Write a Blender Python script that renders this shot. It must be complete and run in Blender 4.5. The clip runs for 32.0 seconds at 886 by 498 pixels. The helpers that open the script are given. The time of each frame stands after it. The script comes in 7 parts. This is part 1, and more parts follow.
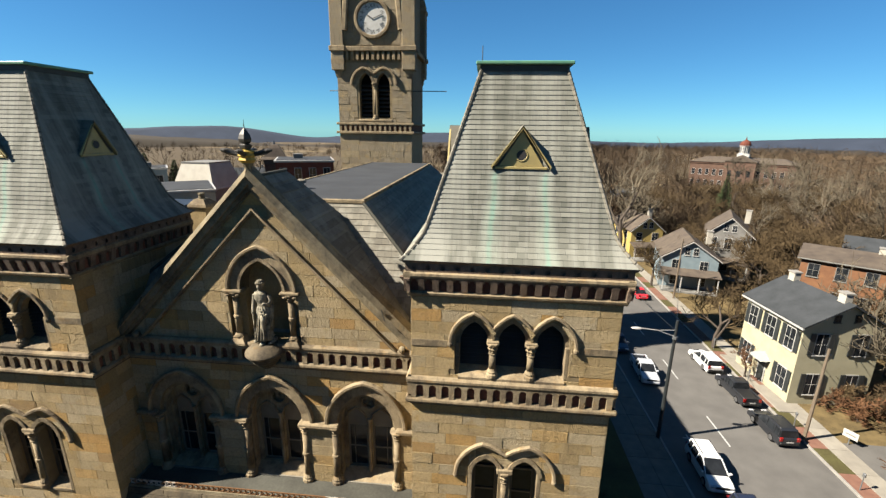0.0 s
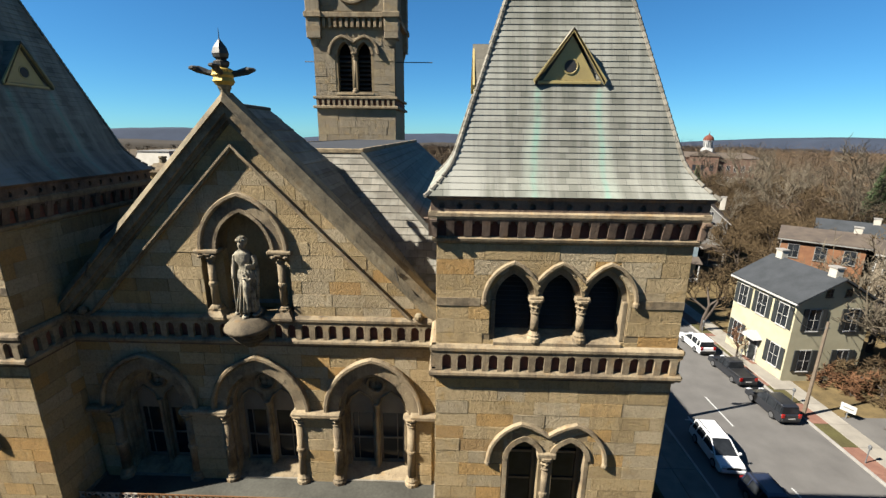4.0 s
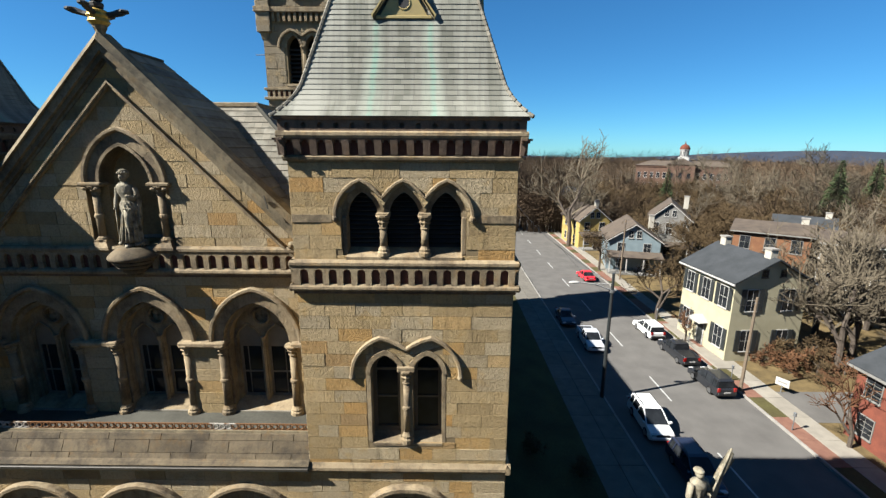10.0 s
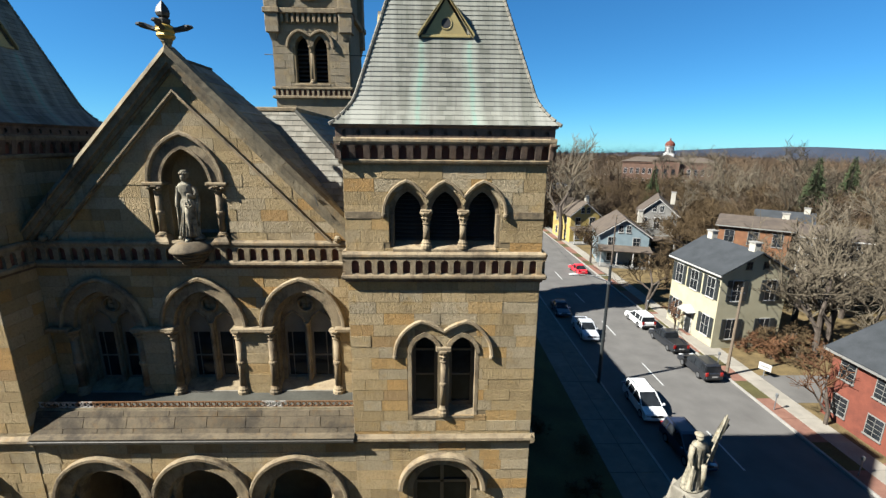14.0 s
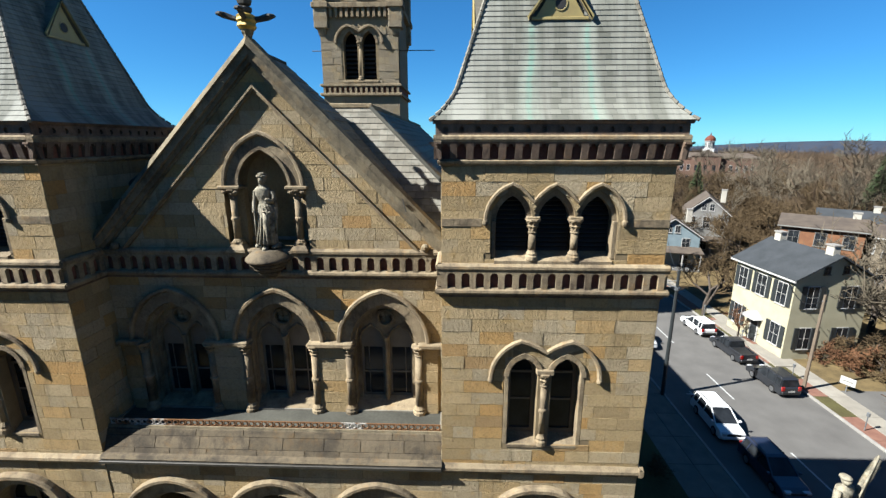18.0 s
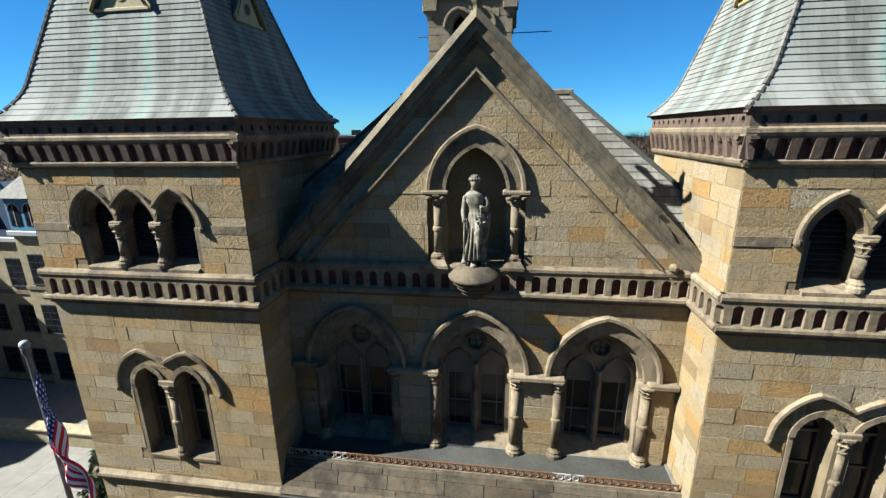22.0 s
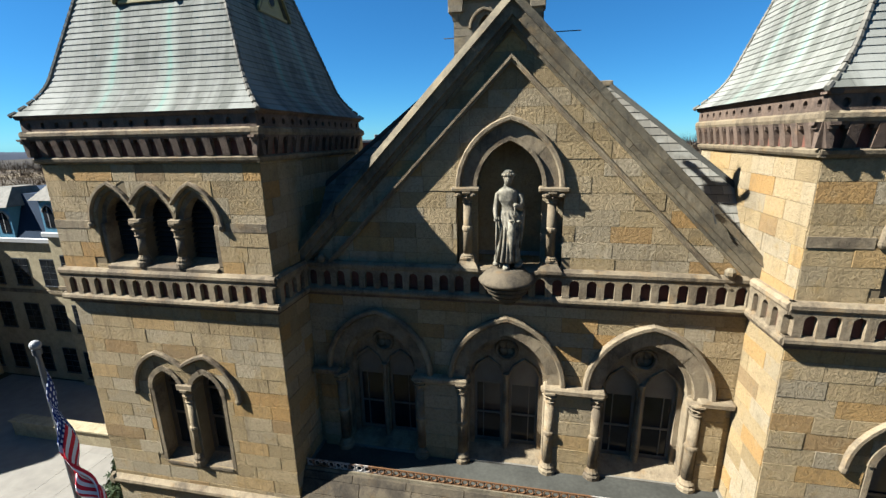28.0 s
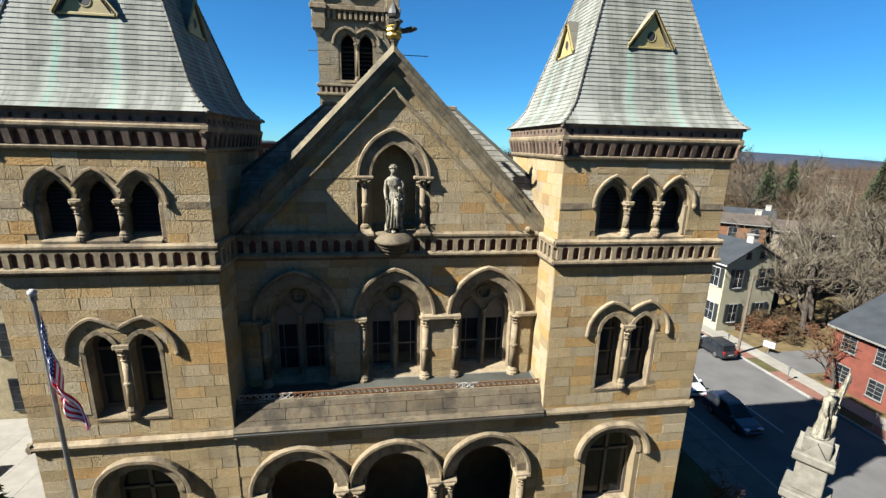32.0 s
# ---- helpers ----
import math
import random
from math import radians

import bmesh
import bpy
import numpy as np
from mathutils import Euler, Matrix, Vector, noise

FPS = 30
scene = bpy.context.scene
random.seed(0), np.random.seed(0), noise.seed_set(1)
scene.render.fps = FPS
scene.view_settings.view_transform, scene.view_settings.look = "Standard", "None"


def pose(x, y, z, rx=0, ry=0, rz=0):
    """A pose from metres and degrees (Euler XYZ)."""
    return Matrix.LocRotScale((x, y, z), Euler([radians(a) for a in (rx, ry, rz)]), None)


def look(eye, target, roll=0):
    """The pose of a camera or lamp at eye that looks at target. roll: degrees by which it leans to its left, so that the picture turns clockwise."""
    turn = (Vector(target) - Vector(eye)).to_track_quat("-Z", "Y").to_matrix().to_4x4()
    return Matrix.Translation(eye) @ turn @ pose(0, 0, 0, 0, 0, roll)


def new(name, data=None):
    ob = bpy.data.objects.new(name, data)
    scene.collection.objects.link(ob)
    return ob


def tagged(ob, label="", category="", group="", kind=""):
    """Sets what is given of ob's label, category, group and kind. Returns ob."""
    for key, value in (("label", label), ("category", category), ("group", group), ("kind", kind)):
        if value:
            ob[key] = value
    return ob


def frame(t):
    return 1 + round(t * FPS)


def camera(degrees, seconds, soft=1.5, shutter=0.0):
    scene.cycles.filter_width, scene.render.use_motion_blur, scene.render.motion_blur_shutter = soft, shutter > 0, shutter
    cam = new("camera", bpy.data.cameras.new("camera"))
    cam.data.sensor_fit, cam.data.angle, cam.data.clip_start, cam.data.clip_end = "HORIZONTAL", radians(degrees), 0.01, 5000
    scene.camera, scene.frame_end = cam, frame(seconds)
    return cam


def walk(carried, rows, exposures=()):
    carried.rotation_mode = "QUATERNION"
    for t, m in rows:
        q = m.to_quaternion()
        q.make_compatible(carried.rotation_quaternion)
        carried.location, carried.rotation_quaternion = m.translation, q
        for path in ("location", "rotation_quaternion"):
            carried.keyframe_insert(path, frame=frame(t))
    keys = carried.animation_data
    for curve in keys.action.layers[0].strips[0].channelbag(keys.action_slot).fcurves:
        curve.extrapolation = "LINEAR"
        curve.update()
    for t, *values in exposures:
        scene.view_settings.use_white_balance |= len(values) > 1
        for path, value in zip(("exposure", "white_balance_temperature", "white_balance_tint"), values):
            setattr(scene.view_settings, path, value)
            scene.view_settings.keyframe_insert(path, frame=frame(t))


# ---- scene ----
cam = camera(91.78, 32.0, soft=1.4)
# seconds, x, y, z, yaw, pitch, roll
ROWS = [
    (0.0, 7.076, -12.449, 18.341, 5.68, -15.31, -0.79),
    (0.5, 7.085, -12.419, 18.312, 4.00, -15.11, -0.70),
    (1.0, 6.581, -12.249, 18.213, 5.96, -15.48, -0.17),
    (1.5, 6.443, -12.004, 17.990, 4.87, -15.47, -0.37),
    (2.0, 6.207, -11.809, 17.524, 3.71, -15.06, -0.20),
    (2.5, 5.796, -11.541, 17.234, 3.86, -15.17, -0.13),
    (3.0, 5.583, -11.340, 16.904, 2.23, -14.96, -0.43),
    (3.5, 5.427, -11.069, 16.591, 1.56, -15.14, -0.65),
    (5.5, 6.486, -10.282, 15.645, 3.71, -14.75, 0.43),
    (6.0, 6.861, -10.268, 15.459, 5.87, -14.65, 0.63),
    (6.5, 7.234, -10.248, 15.328, 5.39, -14.48, 0.67),
    (7.0, 7.750, -10.388, 15.276, 4.48, -14.29, 0.42),
    (7.5, 8.249, -10.657, 15.070, 4.42, -14.07, 0.37),
    (8.0, 8.597, -10.967, 14.868, 4.68, -13.86, 0.40),
    (8.5, 8.472, -11.334, 14.721, 8.90, -13.75, 0.80),
    (9.0, 8.901, -11.564, 14.521, 4.80, -13.67, 0.33),
    (9.5, 8.936, -11.818, 14.351, 4.02, -13.53, 0.16),
    (10.0, 9.090, -12.223, 14.254, 0.48, -13.07, -0.29),
    (10.5, 8.634, -12.367, 14.324, 2.24, -13.27, -0.21),
    (11.0, 8.342, -12.741, 14.431, 1.92, -13.23, -0.09),
    (11.5, 8.288, -13.064, 14.519, 0.65, -13.35, -0.34),
    (12.0, 8.377, -13.359, 14.526, -0.95, -13.32, -0.38),
    (12.5, 8.218, -13.468, 14.613, -0.08, -13.58, -0.39),
    (13.0, 8.092, -13.589, 14.599, -0.21, -13.51, -0.20),
    (13.5, 7.787, -13.694, 14.588, 0.79, -13.66, -0.03),
    (14.0, 7.670, -13.623, 14.508, -1.25, -13.71, -0.51),
    (14.5, 7.398, -13.438, 14.532, -0.66, -13.80, -0.26),
    (16.5, 6.712, -12.688, 14.727, 0.53, -14.03, -0.10),
    (17.0, 6.392, -12.449, 14.655, 1.61, -14.23, 0.17),
    (17.5, 5.835, -12.316, 14.604, 3.39, -14.11, 0.13),
    (18.0, 5.553, -12.200, 14.527, 1.95, -14.08, 0.02),
    (18.5, 4.961, -12.066, 14.437, 2.51, -14.06, 0.01),
    (19.0, 4.413, -11.865, 14.380, 1.86, -14.11, 0.11),
    (19.5, 3.961, -11.711, 14.441, 1.91, -14.06, -0.15),
    (20.0, 3.519, -11.577, 14.483, 0.59, -14.01, -0.06),
    (20.5, 3.021, -11.374, 14.547, 0.79, -14.35, -0.02),
    (21.0, 2.446, -11.111, 14.554, 0.49, -14.38, -0.03),
    (21.5, 1.534, -10.552, 14.699, 3.15, -15.63, -0.01),
    (22.0, 0.719, -10.286, 14.671, 8.27, -15.36, 0.75),
    (22.5, 0.269, -9.957, 14.695, 9.15, -15.35, 0.85),
    (23.0, -0.192, -9.631, 14.713, 9.90, -15.34, 1.12),
    (23.5, -0.457, -9.240, 14.571, 10.42, -14.87, 1.33),
    (24.0, -0.629, -8.683, 14.589, 6.40, -15.76, 0.55),
    (24.5, -0.633, -8.392, 14.298, 11.17, -14.22, 1.28),
    (25.0, -0.503, -8.463, 14.302, 9.58, -14.69, 1.14),
    (25.5, -0.478, -8.292, 14.315, 3.49, -15.72, -0.19),
    (27.5, 0.394, -9.158, 14.315, 10.31, -14.89, 1.16),
    (28.0, 0.422, -9.684, 14.370, 11.12, -14.48, 1.04),
    (28.5, 0.686, -9.852, 14.517, 5.74, -15.46, -0.01),
    (29.0, 0.941, -10.399, 14.469, 2.01, -15.11, -0.49),
    (29.5, 1.242, -11.265, 14.298, -1.05, -13.85, -0.59),
    (30.0, 1.000, -11.990, 14.267, -1.51, -13.53, -0.63),
    (30.5, 0.243, -12.612, 14.280, 0.20, -13.65, -0.54),
    (31.0, -0.128, -13.193, 14.214, -1.97, -13.43, -0.61),
    (31.5, -0.346, -13.751, 14.227, -3.78, -13.32, -0.77),
    (32.0, -0.451, -14.185, 14.310, -8.15, -13.62, -1.31),
]
walk(cam, [(t, pose(x, y, z, 90 + pitch, roll, yaw)) for t, x, y, z, yaw, pitch, roll in ROWS],
     exposures=((0, 2.10, 6850, 10), (3, 2.08, 6600, 10), (6, 2.04, 6400, 10), (14, 2.12, 6150, 8), (17, 2.14, 5980, 8), (20, 2.18, 5850, 8), (22.5, 2.02, 5680, 6), (25, 2.08, 5780, 8), (28, 2.07, 5880, 8), (29.5, 2.23, 5850, 8), (31, 2.25, 5880, 8), (32, 2.20, 5980, 8)))

# ---- light ----
SUN_WAY = Vector((2.40, 0.73, -2.24)).normalized()
world = bpy.data.worlds.new("world")
scene.world = world
world.use_nodes = True
wn = world.node_tree.nodes
sky = wn.new("ShaderNodeTexSky")
sky.sky_type = "NISHITA"
sky.sun_disc = False
sky.sun_elevation = math.asin(-SUN_WAY.z)
sky.sun_rotation = math.atan2(-SUN_WAY.x, -SUN_WAY.y)
sky.air_density, sky.dust_density, sky.ozone_density = 1.0, 0.0, 4.0
sky.altitude = 2300
tint = wn.new("ShaderNodeMix")
tint.data_type, tint.blend_type = "RGBA", "MULTIPLY"
tint.inputs["Factor"].default_value = 1.0
tint.inputs[7].default_value = (0.43, 0.91, 1.16, 1.0)
depth = wn.new("ShaderNodeGamma")
depth.inputs[1].default_value = 0.8
world.node_tree.links.new(sky.outputs[0], depth.inputs[0])
rich = wn.new("ShaderNodeHueSaturation")
rich.inputs["Saturation"].default_value = 1.15
world.node_tree.links.new(depth.outputs[0], rich.inputs["Color"])
world.node_tree.links.new(rich.outputs[0], tint.inputs[6])
world.node_tree.links.new(tint.outputs[2], wn["Background"].inputs[0])
wn["Background"].inputs[1].default_value = 0.0375
sun = new("sun", bpy.data.lights.new("sun", "SUN"))
sun.data.energy, sun.data.angle, sun.data.color = 5.0, radians(0.55), (1.0, 0.95, 0.88)
sun.matrix_world = look((-60, -20, 60), Vector((-60, -20, 60)) + SUN_WAY)



# ---- materials ----
class Nodes:
    def __init__(self, name):
        self.m = bpy.data.materials.new(name)
        self.m.use_nodes = True
        self.t = self.m.node_tree
        self.b = self.t.nodes["Principled BSDF"]
        self.pos = self.add("ShaderNodeNewGeometry").outputs["Position"]

    def add(self, kind, operation="", data_type="", blend_type=""):
        n = self.t.nodes.new(kind)
        if operation:
            n.operation = operation
        if data_type:
            n.data_type = data_type
        if blend_type:
            n.blend_type = blend_type
        return n

    def put(self, socket, value):
        if isinstance(value, bpy.types.NodeSocket):
            self.t.links.new(value, socket)
        else:
            socket.default_value = value

    def noise(self, scale, detail=4.0, rough=0.55, vec=None, stretch=None):
        n = self.add("ShaderNodeTexNoise")
        n.inputs["Scale"].default_value, n.inputs["Detail"].default_value, n.inputs["Roughness"].default_value = scale, detail, rough
        v = vec or self.pos
        if stretch:
            s = self.add("ShaderNodeVectorMath", operation="MULTIPLY")
            self.put(s.inputs[0], v)
            s.inputs[1].default_value = stretch
            v = s.outputs[0]
        self.put(n.inputs["Vector"], v)
        return n.outputs["Fac"]

    def ramp(self, fac, stops):
        n = self.add("ShaderNodeValToRGB")
        e = n.color_ramp.elements
        while len(e) < len(stops):
            e.new(0.5)
        for el, (p, c) in zip(e, stops):
            el.position = p
            el.color = c if len(c) == 4 else (*c, 1)
        self.put(n.inputs[0], fac)
        return n.outputs[0]

    def mix(self, fac, a, b, blend="MIX"):
        n = self.add("ShaderNodeMix", data_type="RGBA", blend_type=blend)
        self.put(n.inputs["Factor"], fac)
        for s, v in ((n.inputs[6], a), (n.inputs[7], b)):
            self.put(s, v if isinstance(v, bpy.types.NodeSocket) else (*v, 1)[:4])
        return n.outputs[2]

    def math(self, op, a, b=0.0, c=0.0):
        n = self.add("ShaderNodeMath", operation=op)
        for s, v in zip(n.inputs, (a, b, c)):
            self.put(s, v)
        return n.outputs[0]

    def random(self):
        return self.add("ShaderNodeObjectInfo").outputs["Random"]

    def bump(self, height, strength=0.4, distance=0.02):
        n = self.add("ShaderNodeBump")
        n.inputs["Strength"].default_value, n.inputs["Distance"].default_value = strength, distance
        self.put(n.inputs["Height"], height)
        self.put(self.b.inputs["Normal"], n.outputs[0])

    def done(self, colour, rough=0.8, metal=0.0):
        self.put(self.b.inputs["Base Color"], colour if isinstance(colour, bpy.types.NodeSocket) else (*colour, 1)[:4])
        self.put(self.b.inputs["Roughness"], rough)
        if not isinstance(rough, bpy.types.NodeSocket) and rough > 0.72:
            self.b.inputs["Specular IOR Level"].default_value = 0.12
        self.put(self.b.inputs["Metallic"], metal)
        return self.m


def plain(name, a, b=None, rough=0.8, scale=3.0, fine=40.0, bump=0.3, dist=0.01, metal=0.0, vary=0.0, spread=(0.35, 0.65), deep=0.46):
    """Two tones mixed by a coarse and a fine noise, with fine relief."""
    n = Nodes(name)
    b = b or tuple(c * 0.75 for c in a)
    a, b = tuple(c * deep for c in a), tuple(c * deep for c in b)
    f = n.math("ADD", n.math("MULTIPLY", n.noise(scale), 0.65), n.math("MULTIPLY", n.noise(fine, 6), 0.35))
    c = n.ramp(f, [(spread[0], b), (spread[1], a)])
    if vary:
        r = n.math("MULTIPLY_ADD", n.random(), 2 * vary, 1 - vary)
        v = n.add("ShaderNodeCombineColor")
        for s in v.inputs:
            n.put(s, r)
        c = n.mix(1.0, c, v.outputs[0], "MULTIPLY")
    n.bump(n.noise(fine, 6), bump, dist)
    return n.done(c, rough, metal)


def ashlar(name, stops, soot=0.62):
    """Rock-faced sandstone: a tone for each stone, pitted grain, ochre blooms, and soot that runs down the wall."""
    n = Nodes(name)
    tone = n.ramp(n.random(), [(p, (0.605 * c[0], 0.582 * c[1], 0.55 * c[2])) for p, c in stops])
    pits = n.noise(15.0, 5, 0.66)
    grain = n.noise(38.0, 6, 0.7)
    c = n.mix(n.ramp(pits, [(0.34, (0.36,) * 3), (0.52, (0, 0, 0))]), tone, (0.085, 0.064, 0.032))
    c = n.mix(n.ramp(grain, [(0.28, (0.36,) * 3), (0.50, (0, 0, 0))]), c, (0.095, 0.072, 0.038))
    bloom = n.noise(2.6, 6, 0.65)
    c = n.mix(n.ramp(bloom, [(0.55, (0, 0, 0)), (0.72, (0.5,) * 3)]), c, (0.24, 0.155, 0.055))
    c = n.mix(n.ramp(n.noise(2.1, 6, 0.7), [(0.54, (0, 0, 0)), (0.72, (0.4,) * 3)]), c, (0.25, 0.20, 0.115))
    c = n.mix(n.ramp(grain, [(0.58, (0, 0, 0)), (0.74, (0.5,) * 3)]), c, (0.32, 0.27, 0.17))
    cloud = n.noise(0.75, 7, 0.68)
    c = n.mix(n.ramp(cloud, [(0.53, (0, 0, 0)), (0.74, (soot * 0.7,) * 3)]), c, (0.042, 0.033, 0.021))
    streak = n.noise(1.0, 7, 0.65, stretch=(4.0, 4.0, 0.3))
    c = n.mix(n.ramp(streak, [(0.56, (0, 0, 0)), (0.76, (soot * 0.7,) * 3)]), c, (0.036, 0.029, 0.020))
    n.bump(n.math("ADD", pits, n.math("MULTIPLY", grain, 0.5)), 0.9, 0.036)
    return n.done(c, 0.9)


def weathered(name, a, b, dark, soot=0.6, size=1.0):
    """Dressed stone: two tones, ochre bloom, lichen specks and black crusts with vertical runs."""
    n = Nodes(name)
    a, b, dark = (tuple(0.47 * v for v in c) for c in (a, b, dark))
    f = n.math("ADD", n.math("MULTIPLY", n.noise(1.7 * size, 6, 0.65), 0.6), n.math("MULTIPLY", n.noise(24.0 * size, 7, 0.7), 0.4))
    c = n.ramp(f, [(0.36, b), (0.58, a)])
    c = n.mix(n.ramp(n.noise(2.9 * size, 5, 0.65), [(0.55, (0, 0, 0)), (0.70, (0.5,) * 3)]), c, (a[0] * 1.05, a[1] * 0.8, a[2] * 0.5))
    r = n.math("MULTIPLY_ADD", n.random(), 0.34, 0.83)
    v = n.add("ShaderNodeCombineColor")
    for s in v.inputs:
        n.put(s, r)
    c = n.mix(1.0, c, v.outputs[0], "MULTIPLY")
    c = n.mix(n.ramp(n.noise(1.1 * size, 8, 0.72), [(0.49, (0, 0, 0)), (0.63, (soot,) * 3)]), c, dark)
    c = n.mix(n.ramp(n.noise(1.0 * size, 6, 0.65, stretch=(5.0, 5.0, 0.5)), [(0.53, (0, 0, 0)), (0.68, (soot * 0.8,) * 3)]), c, dark)
    c = n.mix(n.ramp(n.noise(17.0 * size, 4, 0.7), [(0.63, (0, 0, 0)), (0.72, (0.55,) * 3)]), c, tuple(1.15 * v for v in a))
    n.bump(n.math("ADD", n.noise(9.0, 6, 0.6), n.math("MULTIPLY", n.noise(34.0, 6, 0.7), 0.7)), 0.7, 0.022)
    return n.done(c, 0.88)


M_ASH = ashlar("sandstone_ashlar", [(0.0, (0.31, 0.235, 0.125)), (0.2, (0.41, 0.315, 0.17)), (0.36, (0.37, 0.31, 0.205)), (0.5, (0.47, 0.395, 0.26)), (0.64, (0.40, 0.30, 0.155)), (0.78, (0.46, 0.36, 0.205)), (0.88, (0.45, 0.30, 0.125)), (0.96, (0.44, 0.27, 0.10)), (1.0, (0.30, 0.215, 0.115))])
M_ASHG = ashlar("grey_sandstone_ashlar", [(0.0, (0.23, 0.195, 0.14)), (0.35, (0.29, 0.25, 0.18)), (0.7, (0.26, 0.22, 0.155)), (1.0, (0.31, 0.255, 0.165))])
M_JOINT = plain("mortar_backing", (0.36, 0.275, 0.155), (0.24, 0.18, 0.10), 0.95, 2.0, 30.0)
M_TRIM = weathered("dressed_sandstone_trim", (0.425, 0.335, 0.205), (0.25, 0.188, 0.115), (0.08, 0.062, 0.046), 0.6)
M_BROWN = weathered("brownstone_band", (0.275, 0.195, 0.135), (0.16, 0.113, 0.082), (0.06, 0.047, 0.04), 0.6)
M_RED = plain("red_sandstone", (0.27, 0.115, 0.075), (0.15, 0.07, 0.05), 0.9, 2.5, 30.0, 0.4, 0.01, vary=0.15)
M_COPE = weathered("weathered_coping_stone", (0.36, 0.295, 0.185), (0.215, 0.178, 0.115), (0.065, 0.056, 0.044), 0.6)
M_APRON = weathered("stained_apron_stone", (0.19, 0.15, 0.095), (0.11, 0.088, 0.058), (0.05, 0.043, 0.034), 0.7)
M_MARBLE = weathered("lichened_marble", (0.55, 0.49, 0.355), (0.22, 0.195, 0.14), (0.06, 0.057, 0.042), 0.75, 3.0)
M_PALE = plain("pale_monument_stone", (0.33, 0.30, 0.235), (0.19, 0.17, 0.13), 0.75, 3.0, 40.0, 0.3, 0.01)
# near-black that puts the shade of unlit rooms into the colour
M_UNLIT = plain("unlit_interior_black", (0.012, 0.011, 0.010), (0.02, 0.018, 0.016), 0.9)
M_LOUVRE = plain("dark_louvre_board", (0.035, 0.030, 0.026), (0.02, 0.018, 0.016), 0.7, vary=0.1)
M_FRAME = plain("brown_painted_window_frame", (0.16, 0.125, 0.085), (0.11, 0.085, 0.06), 0.55, 3, 30, 0.1)
M_PANEL = plain("stone_coloured_paint", (0.30, 0.255, 0.185), (0.22, 0.185, 0.135), 0.6, 3, 30, 0.1)
M_IRON = plain("rusty_iron_cresting", (0.23, 0.115, 0.05), (0.55, 0.51, 0.44), 0.8, 0.9, 6.0, 0.3, spread=(0.40, 0.46))
M_LEAD = plain("grey_roof_membrane", (0.125, 0.122, 0.098), (0.06, 0.058, 0.047), 0.75, 0.8, 12.0, 0.2)
M_DECK = plain("black_roof_membrane", (0.075, 0.08, 0.085), (0.05, 0.053, 0.057), 0.9, 0.5, 9.0, 0.2)
M_COPPER = plain("verdigris_copper", (0.18, 0.42, 0.22), (0.10, 0.30, 0.20), 0.55, 3, 30, 0.2)
M_YELLOW = plain("yellow_ochre_paint", (0.60, 0.47, 0.17), (0.46, 0.35, 0.13), 0.6, 3, 40, 0.1)
M_GOLD = plain("gilded_metal", (0.75, 0.52, 0.10), (0.6, 0.38, 0.08), 0.5, 5, 40, 0.1, metal=0.5)
M_BRONZE = plain("dark_bronze", (0.05, 0.045, 0.035), (0.09, 0.08, 0.06), 0.55, 6, 40, 0.2, metal=0.4)


def glass(name, tint=(0.008, 0.009, 0.010)):
    n = Nodes(name)
    n.b.inputs["Specular IOR Level"].default_value = 0.2
    c = n.ramp(n.noise(1.5, 3), [(0.4, tint), (0.7, tuple(2.2 * t for t in tint))])
    n.bump(n.noise(2.5, 2), 0.05, 0.01)
    return n.done(c, 0.1)


M_GLASS = glass("dark_window_glass")


